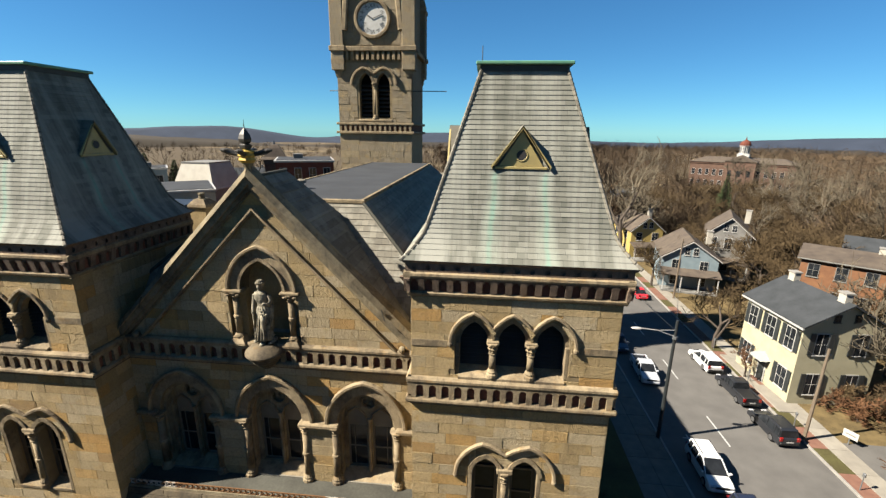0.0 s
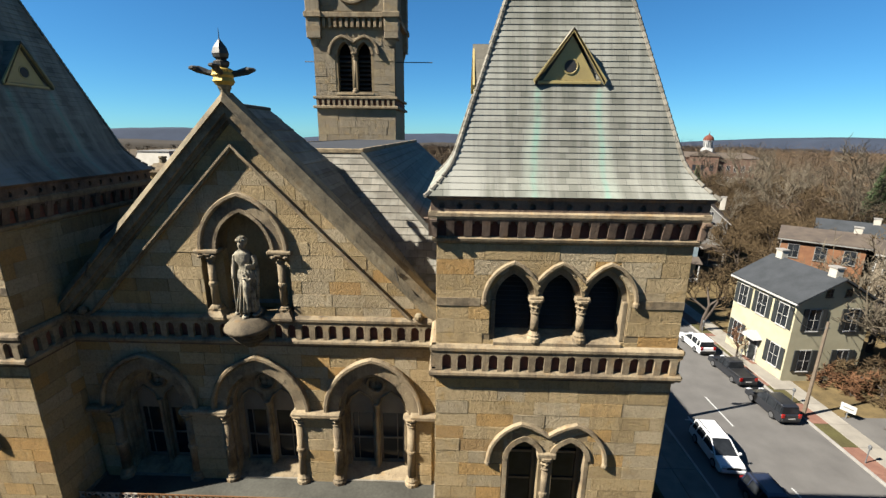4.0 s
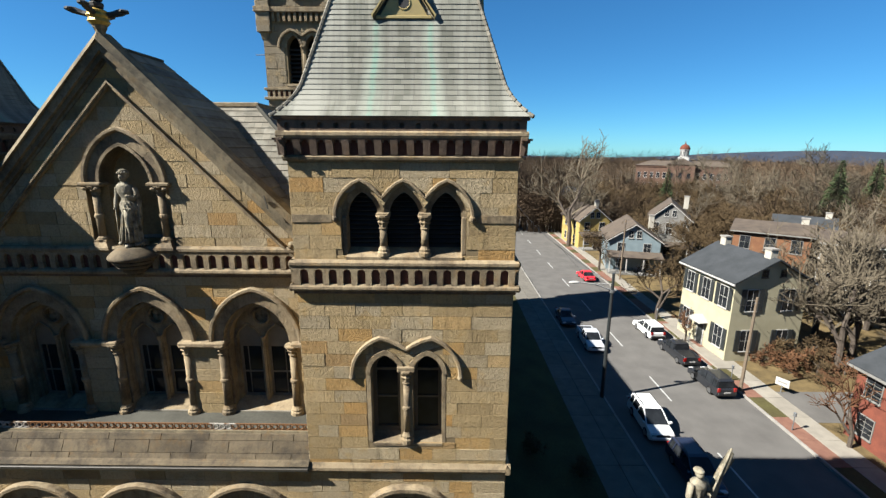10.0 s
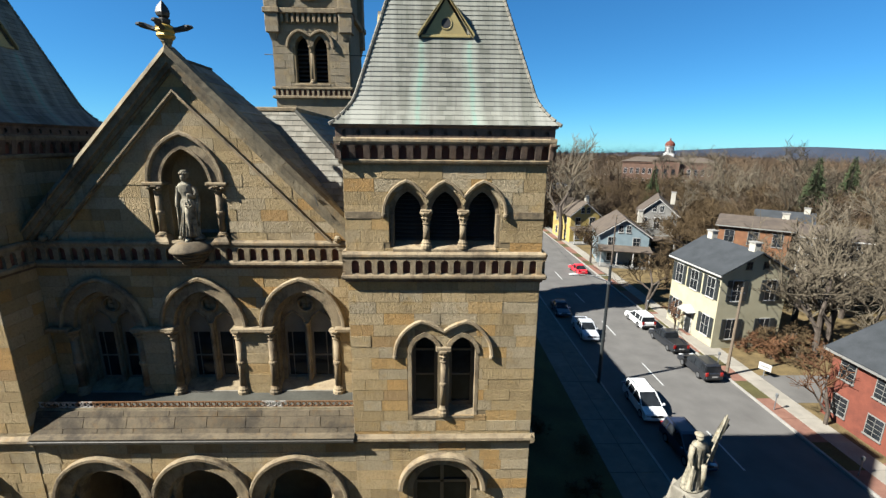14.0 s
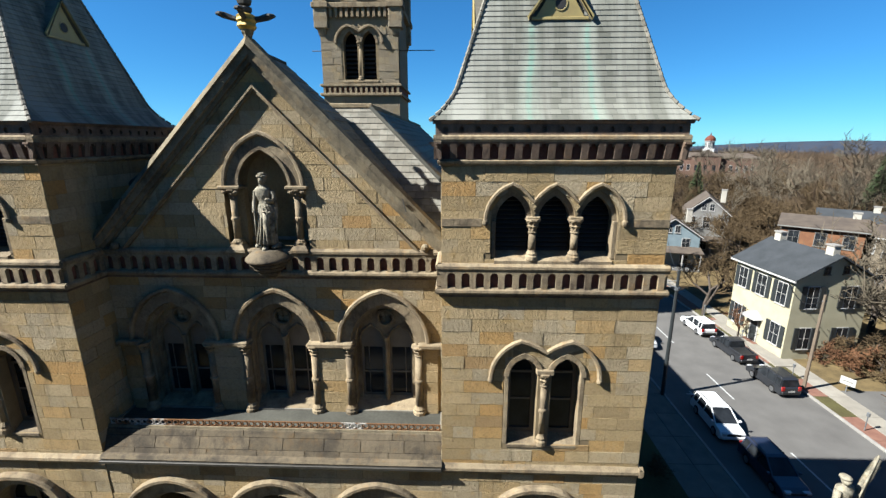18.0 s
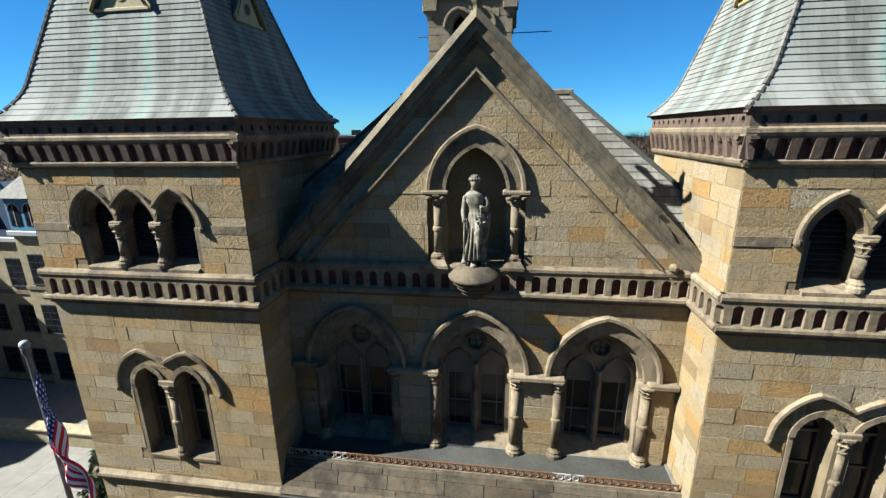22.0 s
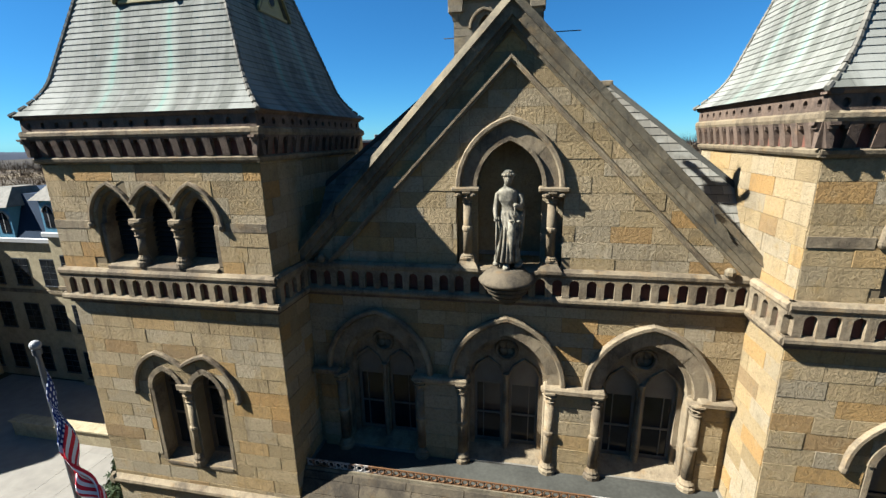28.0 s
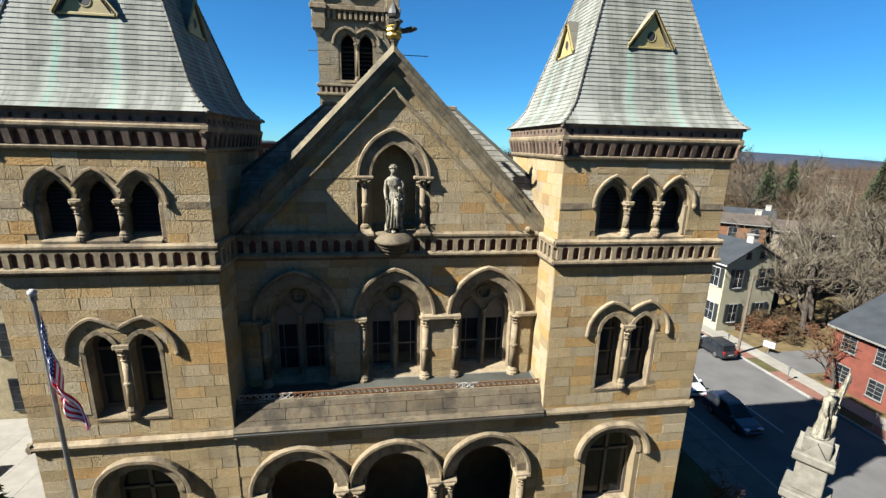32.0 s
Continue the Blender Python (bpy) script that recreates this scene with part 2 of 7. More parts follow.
def slate(name, lo, hi, stain=(0.085, 0.22, 0.165)):
    """Slate with single-slate joints along each course, rain streaks and copper wash marks below the lucarnes."""
    n = Nodes(name)
    tc = n.add("ShaderNodeTexCoord").outputs["Object"]
    sep = n.add("ShaderNodeSeparateXYZ")
    n.put(sep.inputs[0], tc)
    x, z = sep.outputs[0], sep.outputs[2]
    br = n.add("ShaderNodeTexBrick")
    br.offset = 0.5
    n.put(br.inputs["Vector"], tc)
    comb = n.add("ShaderNodeCombineXYZ")
    n.put(comb.inputs[0], n.math("ADD", x, n.math("MULTIPLY", n.random(), 3.0)))
    n.put(comb.inputs[1], 0.09)
    n.put(br.inputs["Vector"], comb.outputs[0])
    for k, v in (("Scale", 1.0), ("Brick Width", 0.26), ("Row Height", 0.18), ("Mortar Size", 0.004), ("Bias", 0.0)):
        br.inputs[k].default_value = v
    br.inputs["Color1"].default_value, br.inputs["Color2"].default_value, br.inputs["Mortar"].default_value = (*lo, 1), (*hi, 1), (0.05, 0.05, 0.045, 1)
    c = br.outputs["Color"]
    r = n.math("MULTIPLY_ADD", n.random(), 0.30, 0.85)
    v = n.add("ShaderNodeCombineColor")
    for s in v.inputs:
        n.put(s, r)
    c = n.mix(1.0, c, v.outputs[0], "MULTIPLY")
    pale = (0.20, 0.197, 0.165)
    streak = n.noise(1.0, 5, 0.55, vec=tc, stretch=(1.15, 0.06, 0.05) if stain else (2.2, 2.2, 2.2))
    c = n.mix(n.ramp(streak, [(0.49, (0, 0, 0)), (0.60, (0.8 if stain else 0.3,) * 3)]), c, pale)
    c = n.mix(n.ramp(n.noise(1.0, 6, 0.65, vec=tc, stretch=(1.6, 0.1, 0.09) if stain else (1.6, 1.6, 1.6)), [(0.50, (0, 0, 0)), (0.68, (0.5,) * 3)]), c, (0.05, 0.048, 0.038))
    c = n.mix(n.ramp(n.noise(14.0, 4, 0.7, vec=tc), [(0.62, (0, 0, 0)), (0.74, (0.5,) * 3)]), c, (0.19, 0.175, 0.12))
    if stain:
        patch = n.ramp(n.noise(1.2, 5, 0.7, vec=tc, stretch=(1.0, 1.0, 0.5)), [(0.30, (0.15,) * 3), (0.62, (1, 1, 1))])
        ax = n.math("ABSOLUTE", x)
        drop = n.math("SUBTRACT", 17.35, z)
        wob = n.math("MULTIPLY_ADD", n.noise(1.6, 3, vec=tc), 0.14, -0.07)
        off = n.math("ABSOLUTE", n.math("SUBTRACT", n.math("ADD", ax, wob), n.math("MULTIPLY_ADD", drop, 0.05, 0.66)))
        below = n.ramp(drop, [(0.0, (0, 0, 0)), (0.15, (1, 1, 1))])
        wide = n.mix(1.0, n.ramp(n.math("SUBTRACT", off, n.math("MULTIPLY", drop, 0.05)), [(0.06, (0.95,) * 3), (0.26, (0, 0, 0))]), below, "MULTIPLY")
        c = n.mix(n.mix(1.0, wide, patch, "MULTIPLY"), c, (0.20, 0.215, 0.175))
        thin = n.mix(1.0, n.ramp(off, [(0.02, (0.62,) * 3), (0.10, (0, 0, 0))]), below, "MULTIPLY")
        c = n.mix(n.mix(1.0, thin, patch, "MULTIPLY"), c, stain)
    n.b.inputs["Specular IOR Level"].default_value = 0.12
    n.bump(n.math("ADD", n.noise(30.0, 5), n.noise(7.0, 4)), 0.5, 0.012)
    return n.done(c, n.ramp(n.noise(6.0, 3), [(0.3, (0.75,) * 3), (0.7, (0.92,) * 3)]))


M_SLATE = slate("tower_slate", (0.092, 0.092, 0.074), (0.14, 0.138, 0.112))
M_SLATE2 = slate("main_roof_slate", (0.092, 0.084, 0.066), (0.15, 0.137, 0.108), None)


# ---- mesh tools ----
def mesh(name, bm, material, smooth=False):
    bmesh.ops.recalc_face_normals(bm, faces=bm.faces)
    me = bpy.data.meshes.new(name)
    bm.to_mesh(me)
    bm.free()
    me.materials.append(material)
    if smooth:
        me.polygons.foreach_set("use_smooth", [True] * len(me.polygons))
    return me


def part(name, bm, material, parent, label="", smooth=False, at=None):
    ob = new(name, mesh(name, bm, material, smooth) if isinstance(bm, bmesh.types.BMesh) else bm)
    ob.parent = parent
    if at is not None:
        ob.matrix_local = at
    return tagged(ob, label)


def thing(name, m, label, category, group="", kind=""):
    ob = new(name)
    ob.matrix_world = m
    ob.empty_display_size = 0.2
    return tagged(ob, label, category, group, kind)


def solid(name, bm, material, label="", category="", kind="", group="", m=None, smooth=False):
    ob = new(name, mesh(name, bm, material, smooth))
    if m is not None:
        ob.matrix_world = m
    return tagged(ob, label, category, group, kind)


def box(x0, x1, y0, y1, z0, z1, bevel=0.0, bm=None):
    out = bm or bmesh.new()
    r = bmesh.ops.create_cube(out, size=1.0)
    vs = r["verts"]
    bmesh.ops.scale(out, vec=(x1 - x0, y1 - y0, z1 - z0), verts=vs)
    bmesh.ops.translate(out, vec=((x0 + x1) / 2, (y0 + y1) / 2, (z0 + z1) / 2), verts=vs)
    if bevel:
        bmesh.ops.bevel(out, geom=list({e for v in vs for e in v.link_edges}), offset=bevel, segments=1, affect="EDGES")
    return out


def prism(poly, y0, y1, bm=None, inset=0.0):
    """A polygon in x and z, pushed from y0 (front) to y1; the front face may be drawn in a little."""
    out = bm or bmesh.new()
    cx, cz = sum(p[0] for p in poly) / len(poly), sum(p[1] for p in poly) / len(poly)

    def shrink(p):
        d = math.hypot(p[0] - cx, p[1] - cz)
        k = max(0.0, 1 - inset / d) if d > 1e-6 else 1
        return cx + (p[0] - cx) * k, cz + (p[1] - cz) * k

    f = [out.verts.new((q[0], y0, q[1])) for q in map(shrink, poly)]
    b = [out.verts.new((p[0], y1, p[1])) for p in poly]
    out.faces.new(f)
    out.faces.new(b[::-1])
    for i in range(len(poly)):
        j = (i + 1) % len(poly)
        out.faces.new((f[i], b[i], b[j], f[j]))
    return out


def arch(cx, hw, zs, rise, n=7):
    """Points of a pointed arch from its left springing over the apex to the right."""
    c = (rise * rise - hw * hw) / (2 * hw)
    r = c + hw
    a1 = math.atan2(rise, -c)
    left = [(cx + c + r * math.cos(math.pi + (a1 - math.pi) * i / n), zs + r * math.sin(math.pi + (a1 - math.pi) * i / n)) for i in range(n + 1)]
    return left + [(2 * cx - x, z) for x, z in left[-2::-1]]


def opening(cx, hw, z0, zs, rise, n=7):
    return [(cx - hw, z0)] + arch(cx, hw, zs, rise, n) + [(cx + hw, z0)]


def clip(poly, a, b, keep_left):
    """The part of a convex polygon on one side of the line through a and b."""
    s = 1 if keep_left else -1
    side = [s * ((b[0] - a[0]) * (p[1] - a[1]) - (b[1] - a[1]) * (p[0] - a[0])) for p in poly]
    out = []
    for i, p in enumerate(poly):
        q, d, e = poly[i - 1], side[i], side[i - 1]
        if (d > 1e-9) != (e > 1e-9):
            k = e / (e - d)
            out.append((q[0] + (p[0] - q[0]) * k, q[1] + (p[1] - q[1]) * k))
        if d > 1e-9:
            out.append(p)
    return out


def area(p):
    return abs(sum(p[i - 1][0] * p[i][1] - p[i][0] * p[i - 1][1] for i in range(len(p)))) / 2


def minus(polys, hole):
    """Convex pieces of convex polygons outside a convex hole, whose points run clockwise."""
    out = []
    xs, zs = [p[0] for p in hole], [p[1] for p in hole]
    for poly in polys:
        if max(p[0] for p in poly) <= min(xs) or min(p[0] for p in poly) >= max(xs) or max(p[1] for p in poly) <= min(zs) or min(p[1] for p in poly) >= max(zs):
            out.append(poly)
            continue
        rest = poly
        for i in range(len(hole)):
            a, b = hole[i], hole[(i + 1) % len(hole)]
            piece = clip(rest, a, b, True)
            if len(piece) > 2 and area(piece) > 1e-4:
                out.append(piece)
            rest = clip(rest, a, b, False)
            if len(rest) < 3:
                break
    return out


def trimmed(poly, hole):
    """A stone cut straight back from an opening: one piece, or one to each side of it."""
    xs, zs = [p[0] for p in hole], [p[1] for p in hole]
    if max(p[0] for p in poly) <= min(xs) or min(p[0] for p in poly) >= max(xs) or max(p[1] for p in poly) <= min(zs) or min(p[1] for p in poly) >= max(zs):
        return [poly]
    cuts = [clip(poly, hole[i], hole[(i + 1) % len(hole)], True) for i in range(len(hole))]
    cuts = sorted((c for c in cuts if len(c) > 2 and area(c) > 0.012), key=area, reverse=True)
    kept = []
    for c in cuts:
        a, b = min(p[0] for p in c), max(p[0] for p in c)
        d, e = min(p[1] for p in c), max(p[1] for p in c)
        if all(b <= k[0] + 1e-3 or a >= k[1] - 1e-3 or e <= k[2] + 1e-3 or d >= k[3] - 1e-3 for k, _ in kept):
            kept.append(((a, b, d, e), c))
    return [c for _, c in kept]


def slab(polys, y0, y1):
    bm = bmesh.new()
    for p in polys:
        prism(p, y0, y1, bm)
    return bm


def band(path, width, y0, y1, bm=None, closed=False):
    """A moulding that follows a path in x and z: width to both sides halved, from y0 to y1, with a chamfered front."""
    out = bm or bmesh.new()
    n = len(path)
    rows = []
    for i, p in enumerate(path):
        a, b = path[max(i - 1, 0)], path[min(i + 1, n - 1)]
        d = Vector((b[0] - a[0], b[1] - a[1])).normalized()
        nx, nz = -d.y, d.x
        w, ym = width / 2, y0 + min(0.05, (y1 - y0) * 0.5)
        rows.append([out.verts.new(v) for v in ((p[0] - nx * w, y1, p[1] - nz * w), (p[0] - nx * w, ym, p[1] - nz * w), (p[0] - nx * w * 0.5, y0, p[1] - nz * w * 0.5),
                                                (p[0] + nx * w * 0.6, y0, p[1] + nz * w * 0.6), (p[0] + nx * w, ym, p[1] + nz * w), (p[0] + nx * w, y1, p[1] + nz * w))])
    for r, s in zip(rows, rows[1:]):
        for i in range(6):
            j = (i + 1) % 6
            out.faces.new((r[i], r[j], s[j], s[i]))
    out.faces.new(rows[0][::-1])
    out.faces.new(rows[-1])
    return out


def lathe(profile, n=12, bm=None, cx=0.0, cy=0.0, angle=0.0):
    """A turned solid from (radius, z) pairs, bottom to top."""
    out = bm or bmesh.new()
    rings = [[out.verts.new((cx + r * math.cos(angle + 2 * math.pi * i / n), cy + r * math.sin(angle + 2 * math.pi * i / n), z)) for i in range(n)] for r, z in profile]
    for a, b in zip(rings, rings[1:]):
        for i in range(n):
            j = (i + 1) % n
            out.faces.new((a[i], a[j], b[j], b[i]))
    out.faces.new(rings[0][::-1])
    out.faces.new(rings[-1])
    return out


def tube(points, radii, n=6, bm=None):
    out = bm or bmesh.new()
    rings = []
    for i, p in enumerate(points):
        p = Vector(p)
        d = (Vector(points[min(i + 1, len(points) - 1)]) - Vector(points[max(i - 1, 0)])).normalized()
        u = d.orthogonal().normalized()
        v = d.cross(u)
        r = radii[i] if isinstance(radii, (list, tuple)) else radii
        rings.append([out.verts.new(p + r * (math.cos(2 * math.pi * k / n) * u + math.sin(2 * math.pi * k / n) * v)) for k in range(n)])
    for a, b in zip(rings, rings[1:]):
        for k in range(n):
            j = (k + 1) % n
            out.faces.new((a[k], a[j], b[j], b[k]))
    out.faces.new(rings[0][::-1])
    out.faces.new(rings[-1])
    return out


def blob(bm, c, s, seg=10, rot=None):
    r = bmesh.ops.create_uvsphere(bm, u_segments=seg, v_segments=max(5, seg * 2 // 3), radius=1.0)
    m = Matrix.Translation(c) @ (rot or Matrix()) @ Matrix.Diagonal((*s, 1))
    bmesh.ops.transform(bm, matrix=m, verts=r["verts"])
    return bm


def blocks(parent, x0, x1, z0, z1, holes, material, seed, course=0.37, proud=0.011, long=(0.55, 1.25), outline=None, name="stone_block"):
    """Ashlar facing: every stone is a piece of its own, cut round the openings."""
    rng = random.Random(seed)
    rows = max(1, round((z1 - z0) / course))
    h = (z1 - z0) / rows
    for r in range(rows):
        za, zb = z0 + r * h, z0 + (r + 1) * h
        x = x0
        first = True
        while x < x1 - 1e-6:
            w = rng.uniform(*long) * (rng.uniform(0.45, 0.9) if first and r % 2 else 1)
            first = False
            xe = x + w
            if x1 - xe < 0.35:
                xe = x1
            g = 0.0035
            polys = [[(x + g, za + g), (x + g, zb - g), (xe - g, zb - g), (xe - g, za + g)]]
            if outline:
                for a, b in zip(outline, outline[1:] + outline[:1]):
                    polys = [q for q in (clip(p, a, b, False) for p in polys) if len(q) > 2]
            for hole in holes:
                polys = [q for p in polys for q in trimmed(p, hole)]
            for p in polys:
                if area(p) > 0.012:
                    part(name, prism(p, -proud * rng.uniform(0.5, 1.7), 0.004, None, 0.004), material, parent)
            x = xe


def column(parent, x, y, z0, z1, r, cap=0.3, base=0.22, ring=True, block=0.0, name="column"):
    """A shaft with base, annulet, bell capital and square abacus, as one part with the turned pieces under it."""
    zb, zc = z0 + base, z1 - cap
    shaft = part(name, lathe([(r, zb), (r * 0.96, zc)], 12), M_TRIM, parent, smooth=False)
    for p in shaft.data.polygons:
        p.use_smooth = len(p.vertices) == 4
    shaft.matrix_local = Matrix.Translation((x, y, 0))
    part("base", lathe([(r * 1.75, z0), (r * 1.75, z0 + base * 0.35), (r * 1.45, z0 + base * 0.5), (r * 1.5, z0 + base * 0.65), (r * 1.15, z0 + base * 0.85), (r, zb)], 12), M_TRIM, shaft)
    if ring:
        zm = (zb + zc) / 2
        part("annulet", lathe([(r * 0.98, zm - 0.07), (r * 1.22, zm - 0.045), (r * 1.28, zm), (r * 1.22, zm + 0.045), (r * 0.98, zm + 0.07)], 12), M_TRIM, shaft)
    bell = lathe([(r, zc), (r * 1.2, zc + cap * 0.06), (r * 1.2, zc + cap * 0.12), (r * 1.02, zc + cap * 0.16), (r * 1.15, zc + cap * 0.34), (r * 1.62, zc + cap * 0.52), (r * 1.30, zc + cap * 0.58), (r * 1.45, zc + cap * 0.68), (r * 1.85, zc + cap * 0.80), (r * 1.5, zc + cap * 0.84)], 16)
    for i, v in enumerate(bell.verts):
        if v.co.z > zc + cap * 0.3 and round(math.atan2(v.co.y, v.co.x) * 8 / math.pi) % 2:
            v.co.x *= 0.84
            v.co.y *= 0.84
    part("capital", bell, M_TRIM, shaft, "carved leaf capital")
    part("abacus", lathe([(r * 1.75, z1 - cap * 0.18), (r * 2.0, z1 - cap * 0.12), (r * 2.0, z1)], 8, angle=math.pi / 8), M_TRIM, shaft)
    return shaft


# ---- the courthouse: levels and plan ----
GROUND = -3.6
TX, TW, TY = 8.01, 2.86, -1.40          # tower centre, half width, front
TD = 5.20                               # tower depth
Z_COURSE, Z_BELT, Z_BELT_TOP, Z_CORN, Z_EAVE = 5.25, 10.62, 11.42, 13.95, 15.02


def label_path(cx, apexes, half, z_end, z_apex, z_valley):
    """The line of a hood mould that runs over several arches, with valleys between them."""
    left = arch(0, half, z_end, z_apex - z_end, 7)
    path = [(cx + apexes[0] - half + (p[0] + half), p[1]) for p in left[:8]]
    for a, b in zip(apexes, apexes[1:]):
        m = (a + b) / 2
        path += [(cx + a + (m - a) * k, z_apex - (z_apex - z_valley) * k ** 1.5) for k in (0.35, 0.7, 1.0)]
        path += [(cx + b - (b - m) * k, z_apex - (z_apex - z_valley) * k ** 1.5) for k in (0.7, 0.35, 0.0)]
    path += [(cx + apexes[-1] + half - (p[0] + half), p[1]) for p in left[6::-1]]
    return path


def hood(parent, path, width=0.13, proud=0.16, stops=True):
    h = part("hood_mould", band(path, width, -proud - 0.03, 0.0), M_TRIM, parent, "pale carved sandstone hood mould")
    if stops:
        for x, z in (path[0], path[-1]):
            part("label_stop", blob(bmesh.new(), (x, -0.045, z - 0.05), (0.085, 0.075, 0.1), 8), M_TRIM, h)


def order(parent, cx, hw, zs, rise, width, y0, y1, n=9, material=None, name="voussoir"):
    """An arch ring of single wedge stones."""
    inner, outer = arch(cx, hw, zs, rise, n), arch(cx, hw + width, zs, rise + width * 1.1, n)
    k = 2
    for i in range(0, 2 * n, k):
        j = min(i + k, 2 * n)
        poly = outer[i:j + 1] + inner[i:j + 1][::-1]
        bm = bmesh.new()
        g = 0.004
        for t in range(i, j):
            prism([outer[t], outer[t + 1], inner[t + 1], inner[t]], y0 - g * ((i // k) % 2), y1, bm)
        bmesh.ops.remove_doubles(bm, verts=bm.verts, dist=0.0005)
        part(name, bm, material or M_TRIM, parent)


def belt(parent, x0, x1, step=0.385, ends=True):
    """The blind balustrade band: ledges, reddish back, and a row of short pillars with arched heads."""
    e = 0.13 if ends else 0.0
    part("lower_ledge", prism_x([(-0.15, Z_BELT), (-0.18, Z_BELT + 0.06), (-0.17, Z_BELT + 0.12), (-0.10, Z_BELT + 0.18), (0.0, Z_BELT + 0.18), (0.0, Z_BELT)], x0 - e, x1 + e), M_TRIM, parent)
    part("under_mould", box(x0 - e * 0.5, x1 + e * 0.5, -0.07, 0.0, Z_BELT - 0.1, Z_BELT, 0.02), M_BROWN, parent)
    part("back_panel", box(x0, x1, -0.03, 0.0, Z_BELT + 0.18, Z_BELT_TOP - 0.16), M_RED, parent, "red sandstone back of the blind arcade")
    n = round((x1 - x0) / step)
    for i in range(n + 1):
        x = x0 + 0.07 + (x1 - x0 - 0.14) * i / n
        zt = Z_BELT_TOP - 0.16
        g = (x1 - x0 - 0.14) / n / 2 - 0.08
        head = [(0.08 + g * (1 - math.cos(a)), zt - 0.15 + 0.10 * math.sin(a)) for a in (0.0, 0.5, 1.0, 1.5)] + [(0.08 + g, zt)]
        half = [(0.08, Z_BELT + 0.16)] + head
        bm = prism([(x - p, q) for p, q in half] + [(x + p, q) for p, q in half[::-1]], -0.13, 0.0)
        part("baluster", bm, M_TRIM, parent)
    part("upper_ledge", prism_x([(-0.13, Z_BELT_TOP - 0.16), (-0.16, Z_BELT_TOP - 0.1), (-0.16, Z_BELT_TOP - 0.03), (-0.1, Z_BELT_TOP + 0.03), (0.0, Z_BELT_TOP + 0.03), (0.0, Z_BELT_TOP - 0.16)], x0 - e * 0.8, x1 + e * 0.8), M_TRIM, parent)


def prism_x(poly, x0, x1, bm=None):
    """A profile in y and z, pushed along x."""
    out = bm or bmesh.new()
    a = [out.verts.new((x0, y, z)) for y, z in poly]
    b = [out.verts.new((x1, y, z)) for y, z in poly]
    out.faces.new(a)
    out.faces.new(b[::-1])
    for i in range(len(poly)):
        j = (i + 1) % len(poly)
        out.faces.new((a[i], b[i], b[j], a[j]))
    return out


def cornice(parent, x0, x1, step=0.385):
    z = Z_CORN
    part("bed_mould", prism_x([(-0.062, z), (-0.099, z + 0.05), (-0.112, z + 0.11), (-0.037, z + 0.15), (0.0, z + 0.15), (0.0, z)], x0 - 0.087, x1 + 0.087), M_TRIM, parent)
    part("frieze_back", box(x0, x1, -0.02, 0.0, z + 0.15, z + 0.56), M_RED, parent)
    n = round((x1 - x0) / step)
    s = (x1 - x0 + 0.2) / n
    for i in range(n + 1):
        x = x0 - 0.1 + s * i
        bm = prism_x([(-0.081, z + 0.15), (-0.130, z + 0.38), (-0.167, z + 0.56), (0.0, z + 0.56), (0.0, z + 0.15)], x - 0.088, x + 0.088)
        for e in (-1, 1):
            prism_x([(-0.124, z + 0.45), (-0.155, z + 0.56), (0.0, z + 0.56), (0.0, z + 0.45)], min(x + e * 0.092, x + e * 0.14), max(x + e * 0.092, x + e * 0.14), bm)
            prism_x([(-0.136, z + 0.51), (-0.155, z + 0.56), (0.0, z + 0.56), (0.0, z + 0.51)], min(x + e * 0.14, x + e * 0.192), max(x + e * 0.14, x + e * 0.192), bm)
        part("corbel", bm, M_BROWN, parent)
    part("head_band", box(x0 - 0.09, x1 + 0.09, -0.155, 0.0, z + 0.53, z + 0.58, 0.01), M_BROWN, parent)
    part("middle_ledge", prism_x([(-0.167, z + 0.56), (-0.192, z + 0.62), (-0.192, z + 0.69), (-0.136, z + 0.73), (0.0, z + 0.73), (0.0, z + 0.56)], x0 - 0.186, x1 + 0.186), M_TRIM, parent)
    part("band_back", box(x0 - 0.05, x1 + 0.05, -0.07, 0.0, z + 0.73, z + 0.98), M_BROWN, parent)
    cells = [[(x0 - 0.13, z + 0.73), (x0 - 0.13, z + 0.98), (x0 - 0.1, z + 0.98), (x0 - 0.1, z + 0.73)], [(x1 + 0.1, z + 0.73), (x1 + 0.1, z + 0.98), (x1 + 0.13, z + 0.98), (x1 + 0.13, z + 0.73)]]
    for i in range(n):
        x = x0 - 0.1 + s * i
        cell = [(x, z + 0.73), (x, z + 0.98), (x + s, z + 0.98), (x + s, z + 0.73)]
        cells += minus([cell], [(x + s / 2 + 0.068 * math.cos(-a * math.pi / 4), z + 0.85 + 0.075 * math.sin(-a * math.pi / 4)) for a in range(8)])
    part("upper_band", slab(cells, -0.14, -0.07), M_BROWN, parent, "brown stone band pierced by small round holes")
    part("gutter", prism_x([(-0.155, z + 0.98), (-0.198, z + 1.03), (-0.208, z + 1.08), (0.0, z + 1.08), (0.0, z + 0.98)], x0 - 0.205, x1 + 0.205), M_BROWN, parent)


def wall_face(name, m, x0, x1, z0, z1, holes, seed, thick=0.6, label="", outline=None, blockhole=None):
    """A wall of the setting with openings through it and its ashlar pieces."""
    poly = outline or [(x0, z0), (x0, z1), (x1, z1), (x1, z0)]
    polys = [poly]
    for h in holes:
        polys = minus(polys, h)
    w = solid(name, slab(polys, 0.0, thick), M_JOINT, label or "tan and grey sandstone ashlar wall", "wall", "structure", m=m)
    blocks(w, x0, x1, z0, z1, holes + (blockhole or []), M_ASH, seed, outline=outline)
    return w


